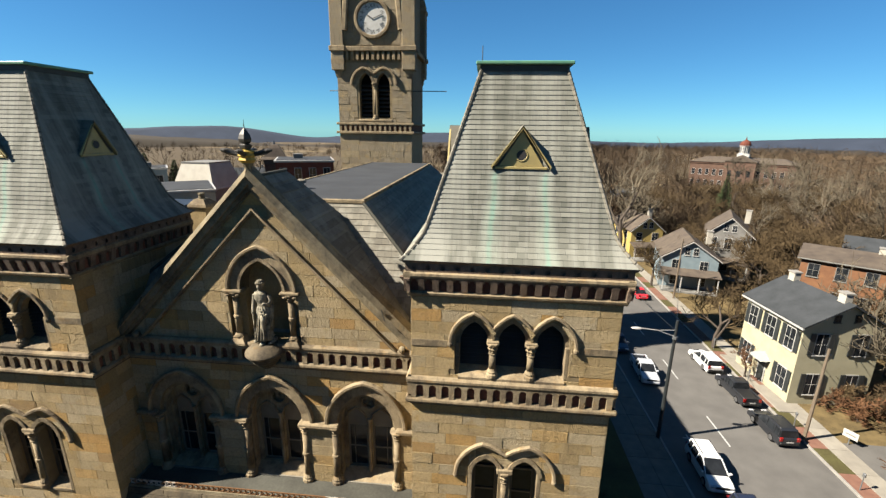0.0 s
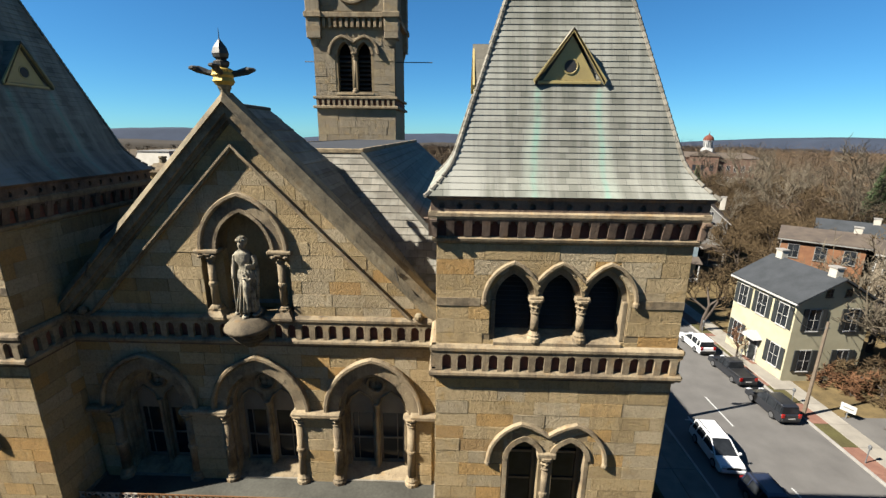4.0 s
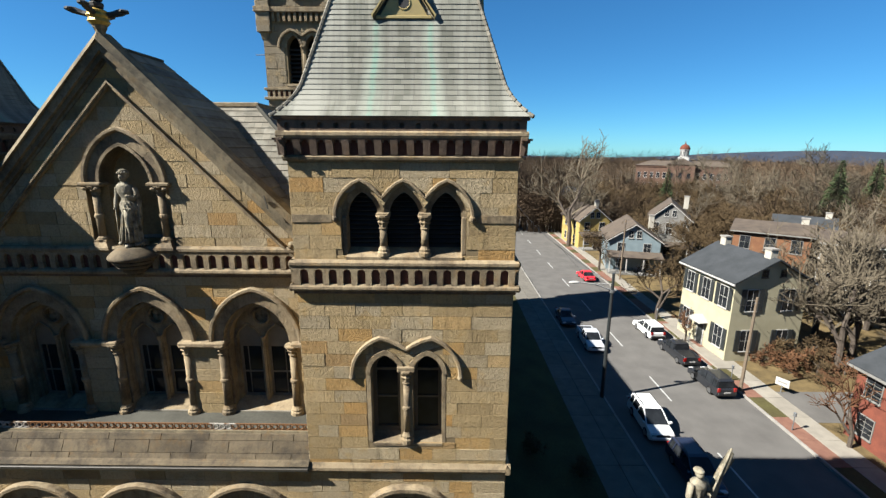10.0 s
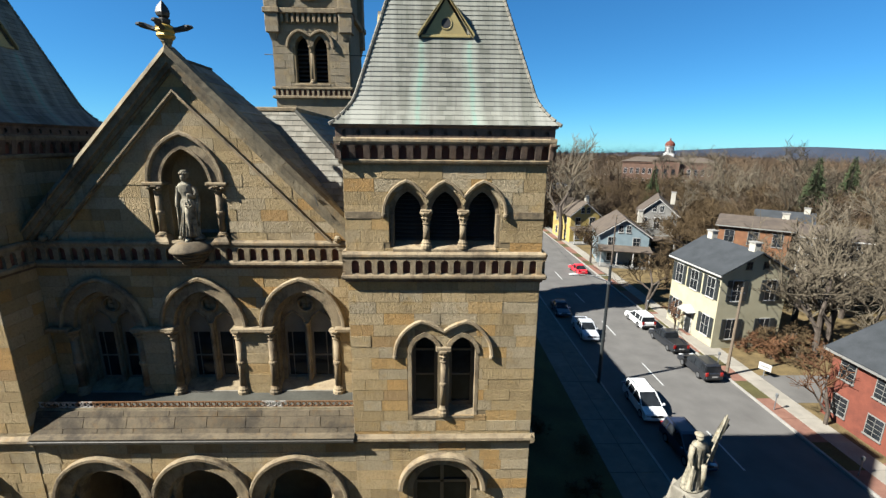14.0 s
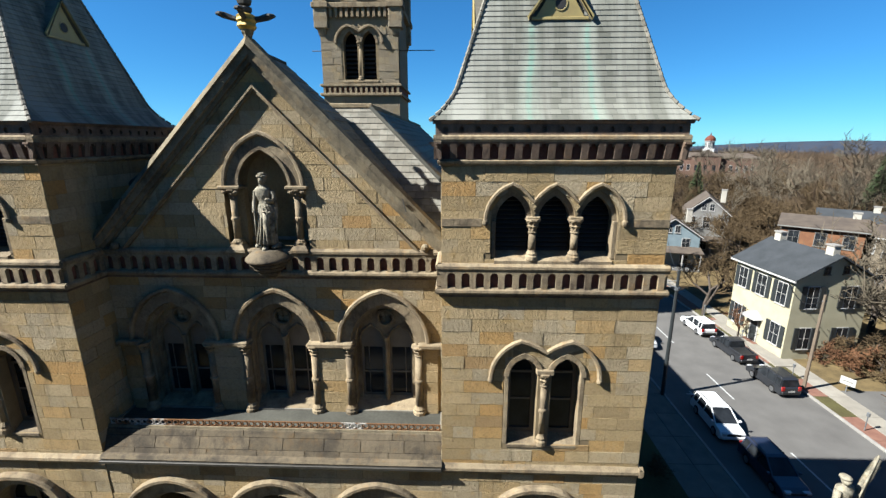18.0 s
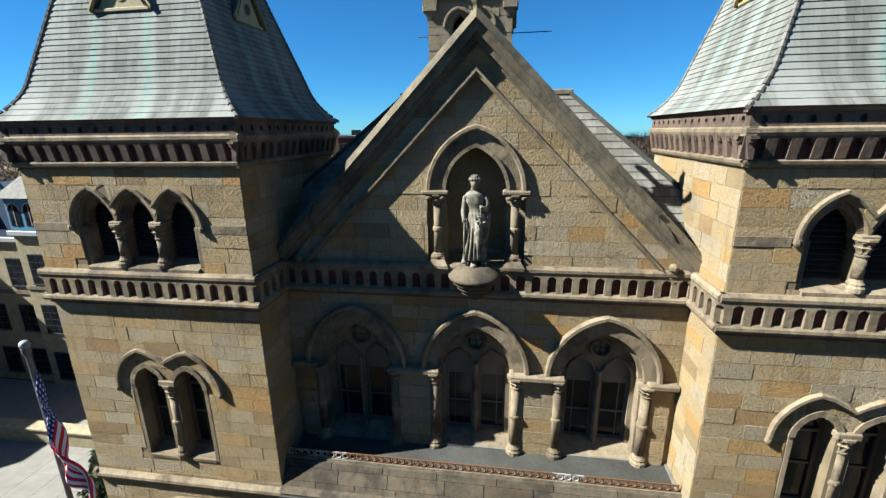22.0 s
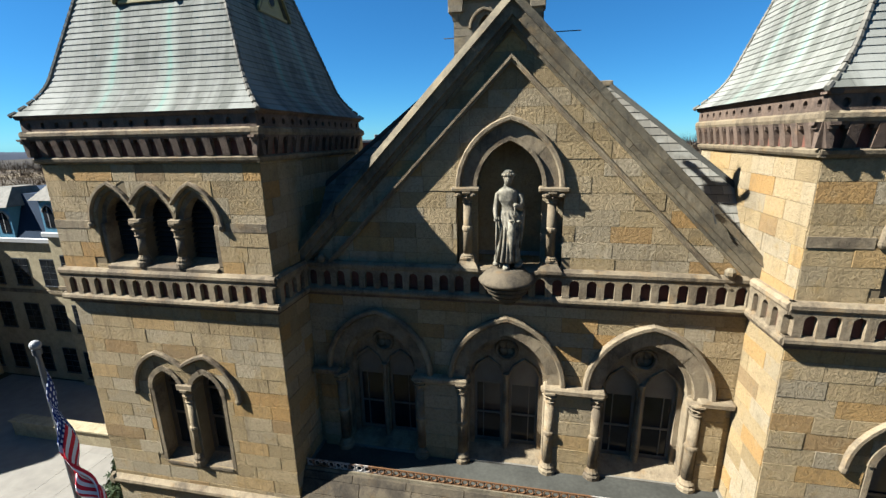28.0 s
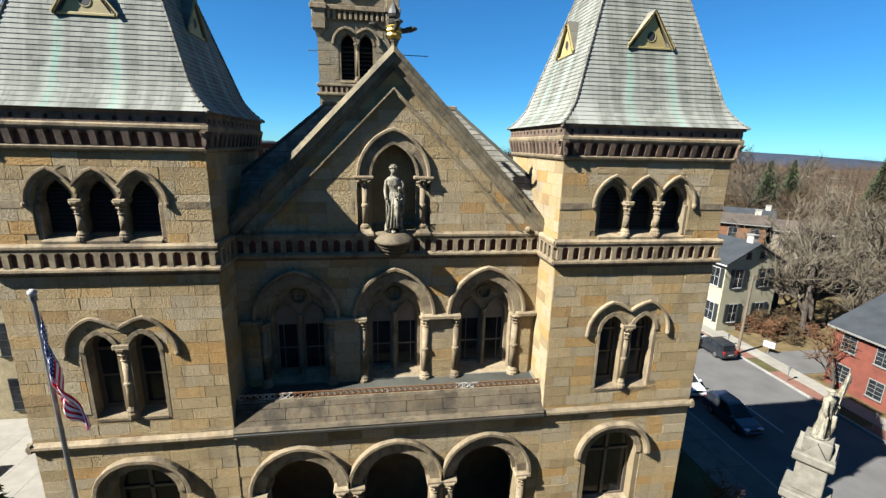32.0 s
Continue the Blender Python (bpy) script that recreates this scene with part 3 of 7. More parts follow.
def double_window(name, m):
    w = thing(name, m, "paired pointed windows with a central stone column and hood mould", "window", kind="structure")
    for s in (-1, 1):
        cx = s * 0.585
        order(w, cx, 0.41, 8.2, 0.55, 0.13, -0.045, 0.28)
        fr = part("window_frame", slab(minus([opening(cx, 0.45, 5.95, 8.2, 0.6)], opening(cx, 0.30, 6.28, 8.15, 0.42)), 0.36, 0.46), M_FRAME, w, "brown painted timber window frame")
        part("pane", slab([opening(cx, 0.32, 6.26, 8.15, 0.45)], 0.42, 0.435), M_GLASS, fr)
        part("meeting_rail", box(cx - 0.3, cx + 0.3, 0.385, 0.41, 7.22, 7.28), M_FRAME, fr)
        part("transom", box(cx - 0.3, cx + 0.3, 0.36, 0.41, 8.1, 8.17), M_FRAME, fr)
        part("jamb", box(cx + 0.405, cx + 0.52, -0.012, 0.3, 6.0, 8.2, 0.008) if s > 0 else box(cx - 0.52, cx - 0.405, -0.012, 0.3, 6.0, 8.2, 0.008), M_TRIM, w)
    part("sill", prism_x([(-0.03, 5.90), (-0.03, 5.98), (0.38, 6.16), (0.38, 5.90)], -1.0, 1.0), M_TRIM, w)
    column(w, 0.0, 0.06, 6.0, 8.3, 0.112, 0.44, 0.36)
    part("impost", box(-0.24, 0.24, -0.1, 0.3, 8.26, 8.42, 0.02), M_TRIM, w)
    hood(w, label_path(0.0, (-0.70, 0.70), 0.80, 8.14, 9.26, 8.93), 0.12, 0.07)


def triple_window(name, m):
    w = thing(name, m, "triple pointed louvred openings with two stone columns", "window", kind="structure")
    for i, cx in enumerate((-1.07, 0.0, 1.07)):
        order(w, cx, 0.40, 12.55, 0.64, 0.135, 0.11, 0.34)
        # near-black sheet in place of the shade behind the louvres
        part("louvre_back", box(cx - 0.5, cx + 0.5, 0.52, 0.55, 11.5, 13.3), M_UNLIT, w)
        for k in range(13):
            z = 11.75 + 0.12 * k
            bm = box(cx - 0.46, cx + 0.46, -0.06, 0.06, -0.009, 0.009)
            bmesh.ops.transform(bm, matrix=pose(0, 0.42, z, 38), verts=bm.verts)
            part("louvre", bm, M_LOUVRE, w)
    for s in (-1, 1):
        part("jamb", box(min(s * 1.475, s * 1.59), max(s * 1.475, s * 1.60), 0.03, 0.4, 11.57, 12.56, 0.02), M_TRIM, w)
        column(w, s * 0.535, 0.05, 11.55, 12.62, 0.098, 0.38, 0.26, ring=False)
        part("impost", box(s * 0.535 - 0.17, s * 0.535 + 0.17, -0.06, 0.35, 12.60, 12.68, 0.02), M_TRIM, w)
    part("sill", prism_x([(-0.08, 11.44), (-0.08, 11.53), (0.5, 11.72), (0.5, 11.44)], -1.5, 1.5), M_TRIM, w)
    hood(w, label_path(0.0, (-1.09, 0.0, 1.09), 0.66, 12.58, 13.50, 13.06), 0.10, 0.06)


def low_window(name, m):
    w = thing(name, m, "broad pointed ground storey window with hood mould", "window", kind="structure")
    order(w, 0, 0.98, 3.2, 0.95, 0.2, -0.045, 0.3)
    fr = part("window_frame", slab(minus([opening(0, 1.05, 0.9, 3.2, 1.0)], opening(0, 0.86, 1.1, 3.2, 0.8)), 0.36, 0.46), M_FRAME, w)
    part("pane", slab([opening(0, 0.9, 1.05, 3.2, 0.85)], 0.42, 0.435), M_GLASS, fr)
    part("mullion", box(-0.06, 0.06, 0.36, 0.41, 1.1, 4.0), M_FRAME, fr)
    part("transom", box(-0.86, 0.86, 0.36, 0.41, 3.1, 3.2), M_FRAME, fr)
    part("sill", prism_x([(-0.1, 0.8), (-0.1, 0.9), (0.38, 1.05), (0.38, 0.8)], -1.15, 1.15), M_TRIM, w)
    hood(w, arch(0, 1.38, 3.25, 1.24, 9), 0.2, 0.18)


def course_band(parent, x0, x1):
    part("string_course", prism_x([(-0.10, Z_COURSE - 0.22), (-0.14, Z_COURSE - 0.12), (-0.13, Z_COURSE - 0.04), (-0.03, Z_COURSE + 0.06), (0.0, Z_COURSE + 0.06), (0.0, Z_COURSE - 0.22)], x0 - 0.14, x1 + 0.14), M_TRIM, parent, "pale weathered string course")


ROOF_TOP, ROOF_HALF = 19.98, 1.14


def roof_half(z):
    """Half width of the bell-cast tower roof at a height."""
    k = (z - Z_EAVE) / (ROOF_TOP - Z_EAVE)
    base = 2.74 + (ROOF_HALF - 2.74) * k
    return base + 0.36 * max(0.0, 1 - k / 0.17) ** 2


def lucarne(parent, m):
    """A triangular roof vent: boarded ochre face with a dark disc for the vent's shade, and two little slate slopes."""
    z0, hw, h, out = 17.42, 0.66, 1.02, roof_half(17.42) + 0.02
    bm = bmesh.new()
    n = 20
    rim = [(0.13 * math.cos(2 * math.pi * i / n), 0.34 + 0.13 * math.sin(2 * math.pi * i / n)) for i in range(n)]
    prism([(-hw + 0.08, 0.05), (0, h - 0.06), (hw - 0.08, 0.05)], -out, -out + 0.05, bm)
    face = part("gable_board", bm, M_YELLOW, parent, "ochre painted triangular vent board", at=m @ Matrix.Translation((0, 0, z0)))
    # no opening is cut; the vent's shade is this dark disc's colour
    part("vent_disc", slab([rim], -out - 0.008, -out + 0.02), M_LOUVRE, face, "dark disc standing for the shade inside the round vent")
    part("vent_ring", band([(p[0] * 1.2, 0.34 + (p[1] - 0.34) * 1.2) for p in rim + rim[:1]], 0.03, -out - 0.014, -out), M_YELLOW, face)
    part("base_board", box(-hw - 0.03, hw + 0.03, -out - 0.04, -out + 0.3, -0.03, 0.04, 0.01), M_YELLOW, face)
    for s in (-1, 1):
        bm = bmesh.new()
        t = 0.06
        a = [(s * (hw + 0.1), -out - 0.1, -0.04), (0, -out - 0.1, h + 0.03), (0, -roof_half(z0 + h) + 0.1, h + 0.03), (s * (hw + 0.1), -roof_half(z0) + 0.1, -0.04)]
        top = [bm.verts.new((x, y, z + t)) for x, y, z in a]
        bot = [bm.verts.new(v) for v in a]
        bm.faces.new(top), bm.faces.new(bot)
        for i in range(4):
            j = (i + 1) % 4
            bm.faces.new((bot[i], bot[j], top[j], top[i]))
        part("little_slope", bm, M_SLATE2, face)
        part("bargeboard", prism([(s * (hw + 0.10), -0.04), (0, h - 0.0), (0, h + 0.08), (s * (hw + 0.14), 0.05)], -out - 0.10, -out - 0.05), M_YELLOW, face)


def tower_roof(name, cx):
    cy = TY + TD / 2
    r = tagged(new(name), "steep bell-cast grey slate roof with green copper trim", "roof", kind="structure")
    r.matrix_world = Matrix.Translation((cx, cy, 0)) @ Matrix.Diagonal((1, TD / (2 * TW), 1, 1))
    n = 38
    zs = [Z_EAVE + (ROOF_TOP - Z_EAVE) * i / n for i in range(n + 1)]
    core = bmesh.new()
    rings = []
    for z in zs:
        h = roof_half(z) - 0.03
        rings.append([core.verts.new((sx * h, sy * h, z)) for sx, sy in ((-1, -1), (1, -1), (1, 1), (-1, 1))])
    for a, b in zip(rings, rings[1:]):
        for i in range(4):
            core.faces.new((a[i], a[(i + 1) % 4], b[(i + 1) % 4], b[i]))
    core.faces.new(rings[0]), core.faces.new(rings[-1])
    part("roof_core", core, M_LEAD, r)
    for i in range(n):
        z0, z1 = zs[i], zs[i + 1]
        h0, h1 = roof_half(z0) + 0.021, roof_half(z1) + 0.002
        bm = bmesh.new()
        v = [bm.verts.new(p) for p in ((-h0, -h0, z0), (h0, -h0, z0), (h1, -h1, z1), (-h1, -h1, z1), (-h0 + 0.03, -h0 + 0.03, z0), (h0 - 0.03, -h0 + 0.03, z0))]
        bm.faces.new(v[:4]), bm.faces.new((v[4], v[5], v[1], v[0]))
        me = mesh("slate_course", bm, M_SLATE)
        for q in range(4):
            part("slate_course", me, None, r, at=pose(0, 0, 0, 0, 0, 90 * q))
    tile = mesh("hip_tile", lathe([(0.05, -0.02), (0.055, 0.0), (0.04, 0.16)], 6), M_SLATE2)
    for q in range(4):
        pts = [(-roof_half(z) - 0.01, -roof_half(z) - 0.01, z) for z in zs]
        for p, nxt in zip(pts, pts[1:]):
            d = Vector(nxt) - Vector(p)
            part("hip_tile", tile, None, r, at=pose(0, 0, 0, 0, 0, 90 * q) @ Matrix.Translation(p) @ d.to_track_quat("Z", "Y").to_matrix().to_4x4())
        lucarne(r, pose(0, 0, 0, 0, 0, 90 * q))
    h = ROOF_HALF
    part("curb", box(-h - 0.05, h + 0.05, -h - 0.05, h + 0.05, ROOF_TOP - 0.04, ROOF_TOP + 0.12), M_BRONZE, r)
    part("copper_cap", box(-h - 0.16, h + 0.16, -h - 0.16, h + 0.16, ROOF_TOP + 0.12, ROOF_TOP + 0.21, 0.02), M_COPPER, r, "green verdigris copper roof cap")
    part("rod", tube([(-h, -h, ROOF_TOP + 0.2), (-h, -h, ROOF_TOP + 0.6)], 0.012, 5), M_BRONZE, r)
    return r


def tower(tag, cx, inner):
    """A corner tower; inner is the side that faces the gable: -1 for its west side, 1 for its east side."""
    front = pose(cx, TY, 0)
    sides = {"west": pose(cx - TW, TY + TD / 2, 0, 0, 0, -90), "east": pose(cx + TW, TY + TD / 2, 0, 0, 0, 90)}
    x0, x1 = -TW, TW
    lo, dl, tr = [opening(0, 0.98, 0.95, 3.2, 0.95)], [opening(s * 0.585, 0.41, 6.0, 8.2, 0.55) for s in (-1, 1)], [opening(c, 0.525, 11.55, 12.55, 0.79) for c in (-1.07, 0, 1.07)]
    ring = lambda c, hw, z0, zs, rise, w: opening(c, hw + w, z0, zs, rise + w * 1.1)
    wall_face(f"wall_{tag}_tower_ground_storey", front, x0, x1, GROUND, Z_COURSE - 0.2, lo, 11 + inner, blockhole=[ring(0, 0.98, 0.95, 3.2, 0.95, 0.2)])
    low_window(f"window_{tag}_ground", front)
    b = thing(f"string_course_{tag}", front, "pale weathered stone string course round the tower", "string course", kind="structure")
    course_band(b, x0, x1)
    wall_face(f"wall_{tag}_tower_middle_storey", front, x0, x1, Z_COURSE - 0.2, Z_BELT, dl, 23 + inner, blockhole=[ring(s * 0.585, 0.41, 6.0, 8.2, 0.55, 0.13) for s in (-1, 1)])
    double_window(f"window_{tag}_middle", front)
    wall_face(f"wall_{tag}_tower_top_storey", front, x0, x1, Z_BELT, Z_EAVE, tr, 35 + inner, blockhole=[ring(c, 0.525, 11.55, 12.55, 0.79, 0.02) for c in (-1.07, 0, 1.07)] + [[(x0 - 1, Z_CORN), (x0 - 1, 16), (x1 + 1, 16), (x1 + 1, Z_CORN)], [(x0 - 1, Z_BELT - 0.1), (x0 - 1, Z_BELT_TOP), (x1 + 1, Z_BELT_TOP), (x1 + 1, Z_BELT - 0.1)]])
    triple_window(f"window_{tag}_top", front)
    for a, e in ((x0, -1.84), (1.84, x1)):
        solid(f"trim_{tag}_spring_band", box(a, e, -0.026, 0.0, 12.42, 12.62, 0.004), M_TRIM, "smooth pale stone band level with the window heads", "band course", "structure", m=front)
    bb = thing(f"belt_{tag}", front, "sandstone belt with a row of short balusters over red stone", "belt course", kind="structure")
    belt(bb, x0, x1)
    cc = thing(f"cornice_{tag}", front, "brown sandstone cornice with corbel arches and bosses", "cornice", kind="structure")
    cornice(cc, x0, x1)
    for side, m in sides.items():
        hw = TD / 2
        seen = (side == "west") == (inner < 0)
        w = solid(f"wall_{tag}_tower_{side}", slab([[(-hw + 0.6, GROUND), (-hw + 0.6, Z_EAVE), (hw, Z_EAVE), (hw, GROUND)]], 0.0, 0.6), M_JOINT, "sandstone ashlar side wall of the tower", "wall", "structure", m=m)
        cut = [[(-9, Z_CORN), (-9, 16), (9, 16), (9, Z_CORN)], [(-9, Z_BELT - 0.1), (-9, Z_BELT_TOP), (9, Z_BELT_TOP), (9, Z_BELT - 0.1)]]
        blocks(w, -hw, hw, 3.4 if seen else GROUND, Z_EAVE, cut, M_ASH, 51 + inner)
        s = thing(f"trim_{tag}_{side}", m, "sandstone belt, cornice and string course on the tower side", "trim", kind="structure")
        belt(s, -hw, hw)
        cornice(s, -hw, hw)
        course_band(s, -hw, hw)
    solid(f"wall_{tag}_tower_back", box(cx - TW, cx + TW, TY + TD - 0.5, TY + TD, GROUND, Z_EAVE), M_ASH, "sandstone back wall of the tower", "wall", "structure")
    solid(f"floor_{tag}_tower", box(cx - TW + 0.6, cx + TW - 0.6, TY + 0.62, TY + TD - 0.5, 11.2, 11.4), M_UNLIT, "tower floor coloured near-black to stand for the unlit inside", "floor", "structure")
    tower_roof(f"roof_{tag}_tower", cx)


tower("west", -TX, 1)
tower("east", TX, -1)

# ---- the gabled centre ----
GX, GA, GB = TX - TW, 16.80, 11.5       # half width, apex, foot of the slope
SL = (GA - GB) / GX
NICHE = opening(0, 0.72, 11.45, 13.28, 1.02, 9)
RECESS = [(-1.19, 11.45), (-1.19, 13.2), (1.19, 13.2), (1.19, 11.45)]
gable_line = [(-GX, Z_BELT), (-GX, GB), (0, GA), (GX, GB), (GX, Z_BELT)]
w = wall_face("wall_gable", pose(0, 0, 0), -GX, GX, Z_BELT, GA, [RECESS, NICHE], 71, thick=0.5, label="tan sandstone ashlar gable wall with a statue niche", outline=gable_line,
              blockhole=[opening(0, 1.06, 11.45, 13.28, 1.42, 9), [(-9, Z_BELT - 0.1), (-9, Z_BELT_TOP), (9, Z_BELT_TOP), (9, Z_BELT - 0.1)]])
part("niche_back", slab([opening(0, 0.78, 11.4, 13.28, 1.1, 9)], 0.5, 0.6), M_ASH, w)
bb = thing("belt_centre", pose(0, 0, 0), "sandstone belt with short balusters over red stone below the gable", "belt course", kind="structure")
belt(bb, -GX, GX, ends=False)


def sloped(parent, name, s, a, b, depth0, depth1, below, above, material, label="", segments=1, rake=0.0):
    """Stones along one slope of the gable, from a to b of its run, between two offsets square to it."""
    d = Vector((s * GX, GB - GA)).normalized()
    nrm = Vector((-d.y, d.x)) if s > 0 else Vector((d.y, -d.x))
    L = math.hypot(GX, GA - GB)
    for i in range(segments):
        t0, t1 = (a + (b - a) * (i + 0.0015) / segments) * L, (a + (b - a) * (i + 0.9985) / segments) * L
        q = [tuple(Vector((0, GA)) + d * t + nrm * o) for t, o in ((t0, below), (t0, above), (t1, above), (t1, below))]
        q = clip(q, (0, 0), (0, 1), s < 0)
        if len(q) > 2:
            bm = prism(q, depth0, depth1)
            for v in bm.verts:
                if v.co.y < depth0 + 1e-6:
                    o = (Vector((v.co.x, v.co.z - GA))).dot(nrm)
                    v.co.y += rake * (o - below) / (above - below)
            part(name, bm, material, parent, label)


g = thing("gable_coping", pose(0, 0, 0), "weathered grey stone coping along the gable slopes", "coping", kind="structure")
for s in (-1, 1):
    sloped(g, "coping_stone", s, -0.08, 1.02, -0.30, 0.30, 0.13, 0.29, M_COPE, segments=5, rake=0.13)
    sloped(g, "coping_slope", s, -0.05, 1.01, -0.22, 0.28, -0.05, 0.13, M_COPE, segments=3)
    sloped(g, "coping_drip", s, -0.02, 1.0, -0.14, 0.0, -0.16, -0.05, M_COPE, segments=2)
    sloped(g, "coping_soffit", s, 0.0, 1.0, -0.05, 0.0, -0.22, -0.16, M_COPE, segments=7)
    sloped(g, "inner_moulding", s, 0.06, 0.985, -0.11, 0.0, -0.645, -0.60, M_TRIM, segments=5)
    sloped(g, "inner_roll", s, 0.055, 0.985, -0.15, 0.0, -0.60, -0.55, M_TRIM, segments=5)
    x, z = s * (GX - 0.55), GB + 0.02
    part("stop_boss", blob(bmesh.new(), (x + s * 0.02, -0.12, z), (0.12, 0.12, 0.12), 8), M_COPE, g)
    part("roof_hook", tube([(s * GX * 0.78, -0.3, GA - SL * GX * 0.78 + 0.3), (s * GX * 0.8, -0.36, GA - SL * GX * 0.8 + 0.05)], 0.02, 5), M_BRONZE, g)

ni = thing("statue_niche", pose(0, 0, 0), "pointed stone niche with columns and moulded arches", "niche", kind="structure")
order(ni, 0, 0.72, 13.28, 1.02, 0.085, -0.075, 0.35, n=9)
order(ni, 0, 0.805, 13.28, 1.115, 0.27, -0.015, 0.2, n=8)
hood(ni, arch(0, 1.14, 13.28, 1.48, 10), 0.13, 0.09)
for s in (-1, 1):
    part("recess_back", box(min(s * 0.73, s * 1.2), max(s * 0.73, s * 1.2), 0.26, 0.5, 11.42, 13.2), M_ASH, ni)
    column(ni, s * 0.94, 0.02, 11.62, 13.2, 0.1, 0.27, 0.12)
    part("impost", box(s * 0.97 - 0.33, s * 0.97 + 0.33, -0.16, 0.24, 13.19, 13.30, 0.03), M_TRIM, ni)
    for e in (-1, 1):
        part("capital_leaf", blob(bmesh.new(), (s * 0.97 + e * 0.17, -0.1, 13.12), (0.09, 0.07, 0.06), 8), M_TRIM, ni)
    lo, hi = [(-0.27, -0.22), (0.27, -0.22), (0.27, 0.2), (-0.27, 0.2)], [(-0.17, -0.13), (0.17, -0.13), (0.17, 0.17), (-0.17, 0.17)]
    bm = bmesh.new()
    rows = [[bm.verts.new((s * 0.94 + x, y, z)) for x, y in ring] for ring, z in ((lo, 11.36), (lo, 11.43), (hi, 11.58), (hi, 11.63))]
    for a, b in zip(rows, rows[1:]):
        for i in range(4):
            bm.faces.new((a[i], a[(i + 1) % 4], b[(i + 1) % 4], b[i]))
    bm.faces.new(rows[0]), bm.faces.new(rows[-1])
    part("plinth", bm, M_TRIM, ni)
shelf = part("corbel_shelf", lathe([(0.57, 11.10), (0.63, 11.12), (0.665, 11.17), (0.655, 11.215), (0.62, 11.26), (0.55, 11.33), (0.46, 11.40), (0.40, 11.445), (0.38, 11.46)], 36, cy=-0.12), M_TRIM, ni, "carved round stone corbel bowl under the statue", smooth=True)
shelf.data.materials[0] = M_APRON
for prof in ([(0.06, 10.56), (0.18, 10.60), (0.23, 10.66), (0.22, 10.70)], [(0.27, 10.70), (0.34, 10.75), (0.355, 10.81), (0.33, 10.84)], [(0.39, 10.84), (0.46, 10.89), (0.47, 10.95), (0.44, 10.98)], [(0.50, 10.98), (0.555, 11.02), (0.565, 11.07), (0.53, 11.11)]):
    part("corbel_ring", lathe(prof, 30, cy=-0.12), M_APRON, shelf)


def figure(name, m, height, label, material, flag=False):
    """A robed stone figure in one plain mesh."""
    bm = bmesh.new()
    k = height
    bm2 = lathe([(0.20 * k, 0), (0.20 * k, 0.03 * k), (0.15 * k, 0.05 * k), (0.155 * k, 0.15 * k), (0.12 * k, 0.35 * k), (0.125 * k, 0.46 * k), (0.10 * k, 0.60 * k), (0.125 * k, 0.72 * k), (0.12 * k, 0.79 * k), (0.045 * k, 0.835 * k), (0.035 * k, 0.87 * k)], 44, bm)
    for v in bm.verts:
        a = math.atan2(v.co.y, v.co.x)
        if 0.04 * k < v.co.z < 0.62 * k:
            f = 0.92 + 0.22 * abs(math.sin(4.5 * a + 2.2 * v.co.z / k)) ** 0.6 + 0.07 * math.sin(11 * a - 3 * v.co.z / k)
            v.co.x *= f
            v.co.y *= f
        v.co.y *= 0.72
        v.co.x += 0.02 * k * math.sin(3.2 * v.co.z / k)
    blob(bm, (0.0, -0.005 * k, 0.915 * k), (0.052 * k, 0.06 * k, 0.072 * k), 10)
    blob(bm, (0.0, 0.01 * k, 0.955 * k), (0.072 * k, 0.075 * k, 0.035 * k), 10)
    tube([(-0.12 * k, 0, 0.79 * k), (-0.165 * k, -0.02 * k, 0.62 * k), (-0.15 * k, -0.07 * k, 0.47 * k)], [0.045 * k, 0.04 * k, 0.028 * k], 8, bm)
    tube([(-0.16 * k, -0.08 * k, 0.50 * k), (-0.15 * k, -0.10 * k, 0.06 * k)], [0.018 * k, 0.012 * k], 6, bm)
    tube([(0.12 * k, 0, 0.79 * k), (0.17 * k, -0.03 * k, 0.64 * k), (0.07 * k, -0.13 * k, 0.66 * k)], [0.045 * k, 0.04 * k, 0.026 * k], 8, bm)
    tube([(0.13 * k, -0.04 * k, 0.60 * k), (0.16 * k, -0.04 * k, 0.35 * k), (0.12 * k, -0.03 * k, 0.12 * k)], [0.05 * k, 0.04 * k, 0.05 * k], 7, bm)
    tube([(0.05 * k, -0.10 * k, 0.48 * k), (0.06 * k, -0.12 * k, 0.25 * k), (0.05 * k, -0.10 * k, 0.05 * k)], [0.05 * k, 0.042 * k, 0.035 * k], 8, bm)
    if flag:
        tube([(0.05 * k, -0.1 * k, 0.35 * k), (0.48 * k, -0.05 * k, 1.22 * k)], 0.014 * k, 6, bm)
        rows = []
        for i in range(9):
            t = i / 8
            px, pz = 0.16 * k + 0.31 * k * t, 0.55 * k + 0.63 * k * t
            rows.append([bm.verts.new((px + 0.13 * k * (1 - t * 0.6) * j / 3, -0.06 * k + 0.035 * k * math.sin(2.4 * j + 3 * t) + 0.0, pz - 0.12 * k * j / 3 - 0.02 * k * math.sin(4 * t + j))) for j in range(4)])
            rows[-1] += [bm.verts.new((v.co.x, v.co.y + 0.03 * k, v.co.z)) for v in rows[-1][::-1]]
        for a, b in zip(rows, rows[1:]):
            for i in range(8):
                bm.faces.new((a[i], a[(i + 1) % 8], b[(i + 1) % 8], b[i]))
        bm.faces.new(rows[0]), bm.faces.new(rows[-1])
    return solid(name, bm, material, label, "statue", m=m, smooth=True)


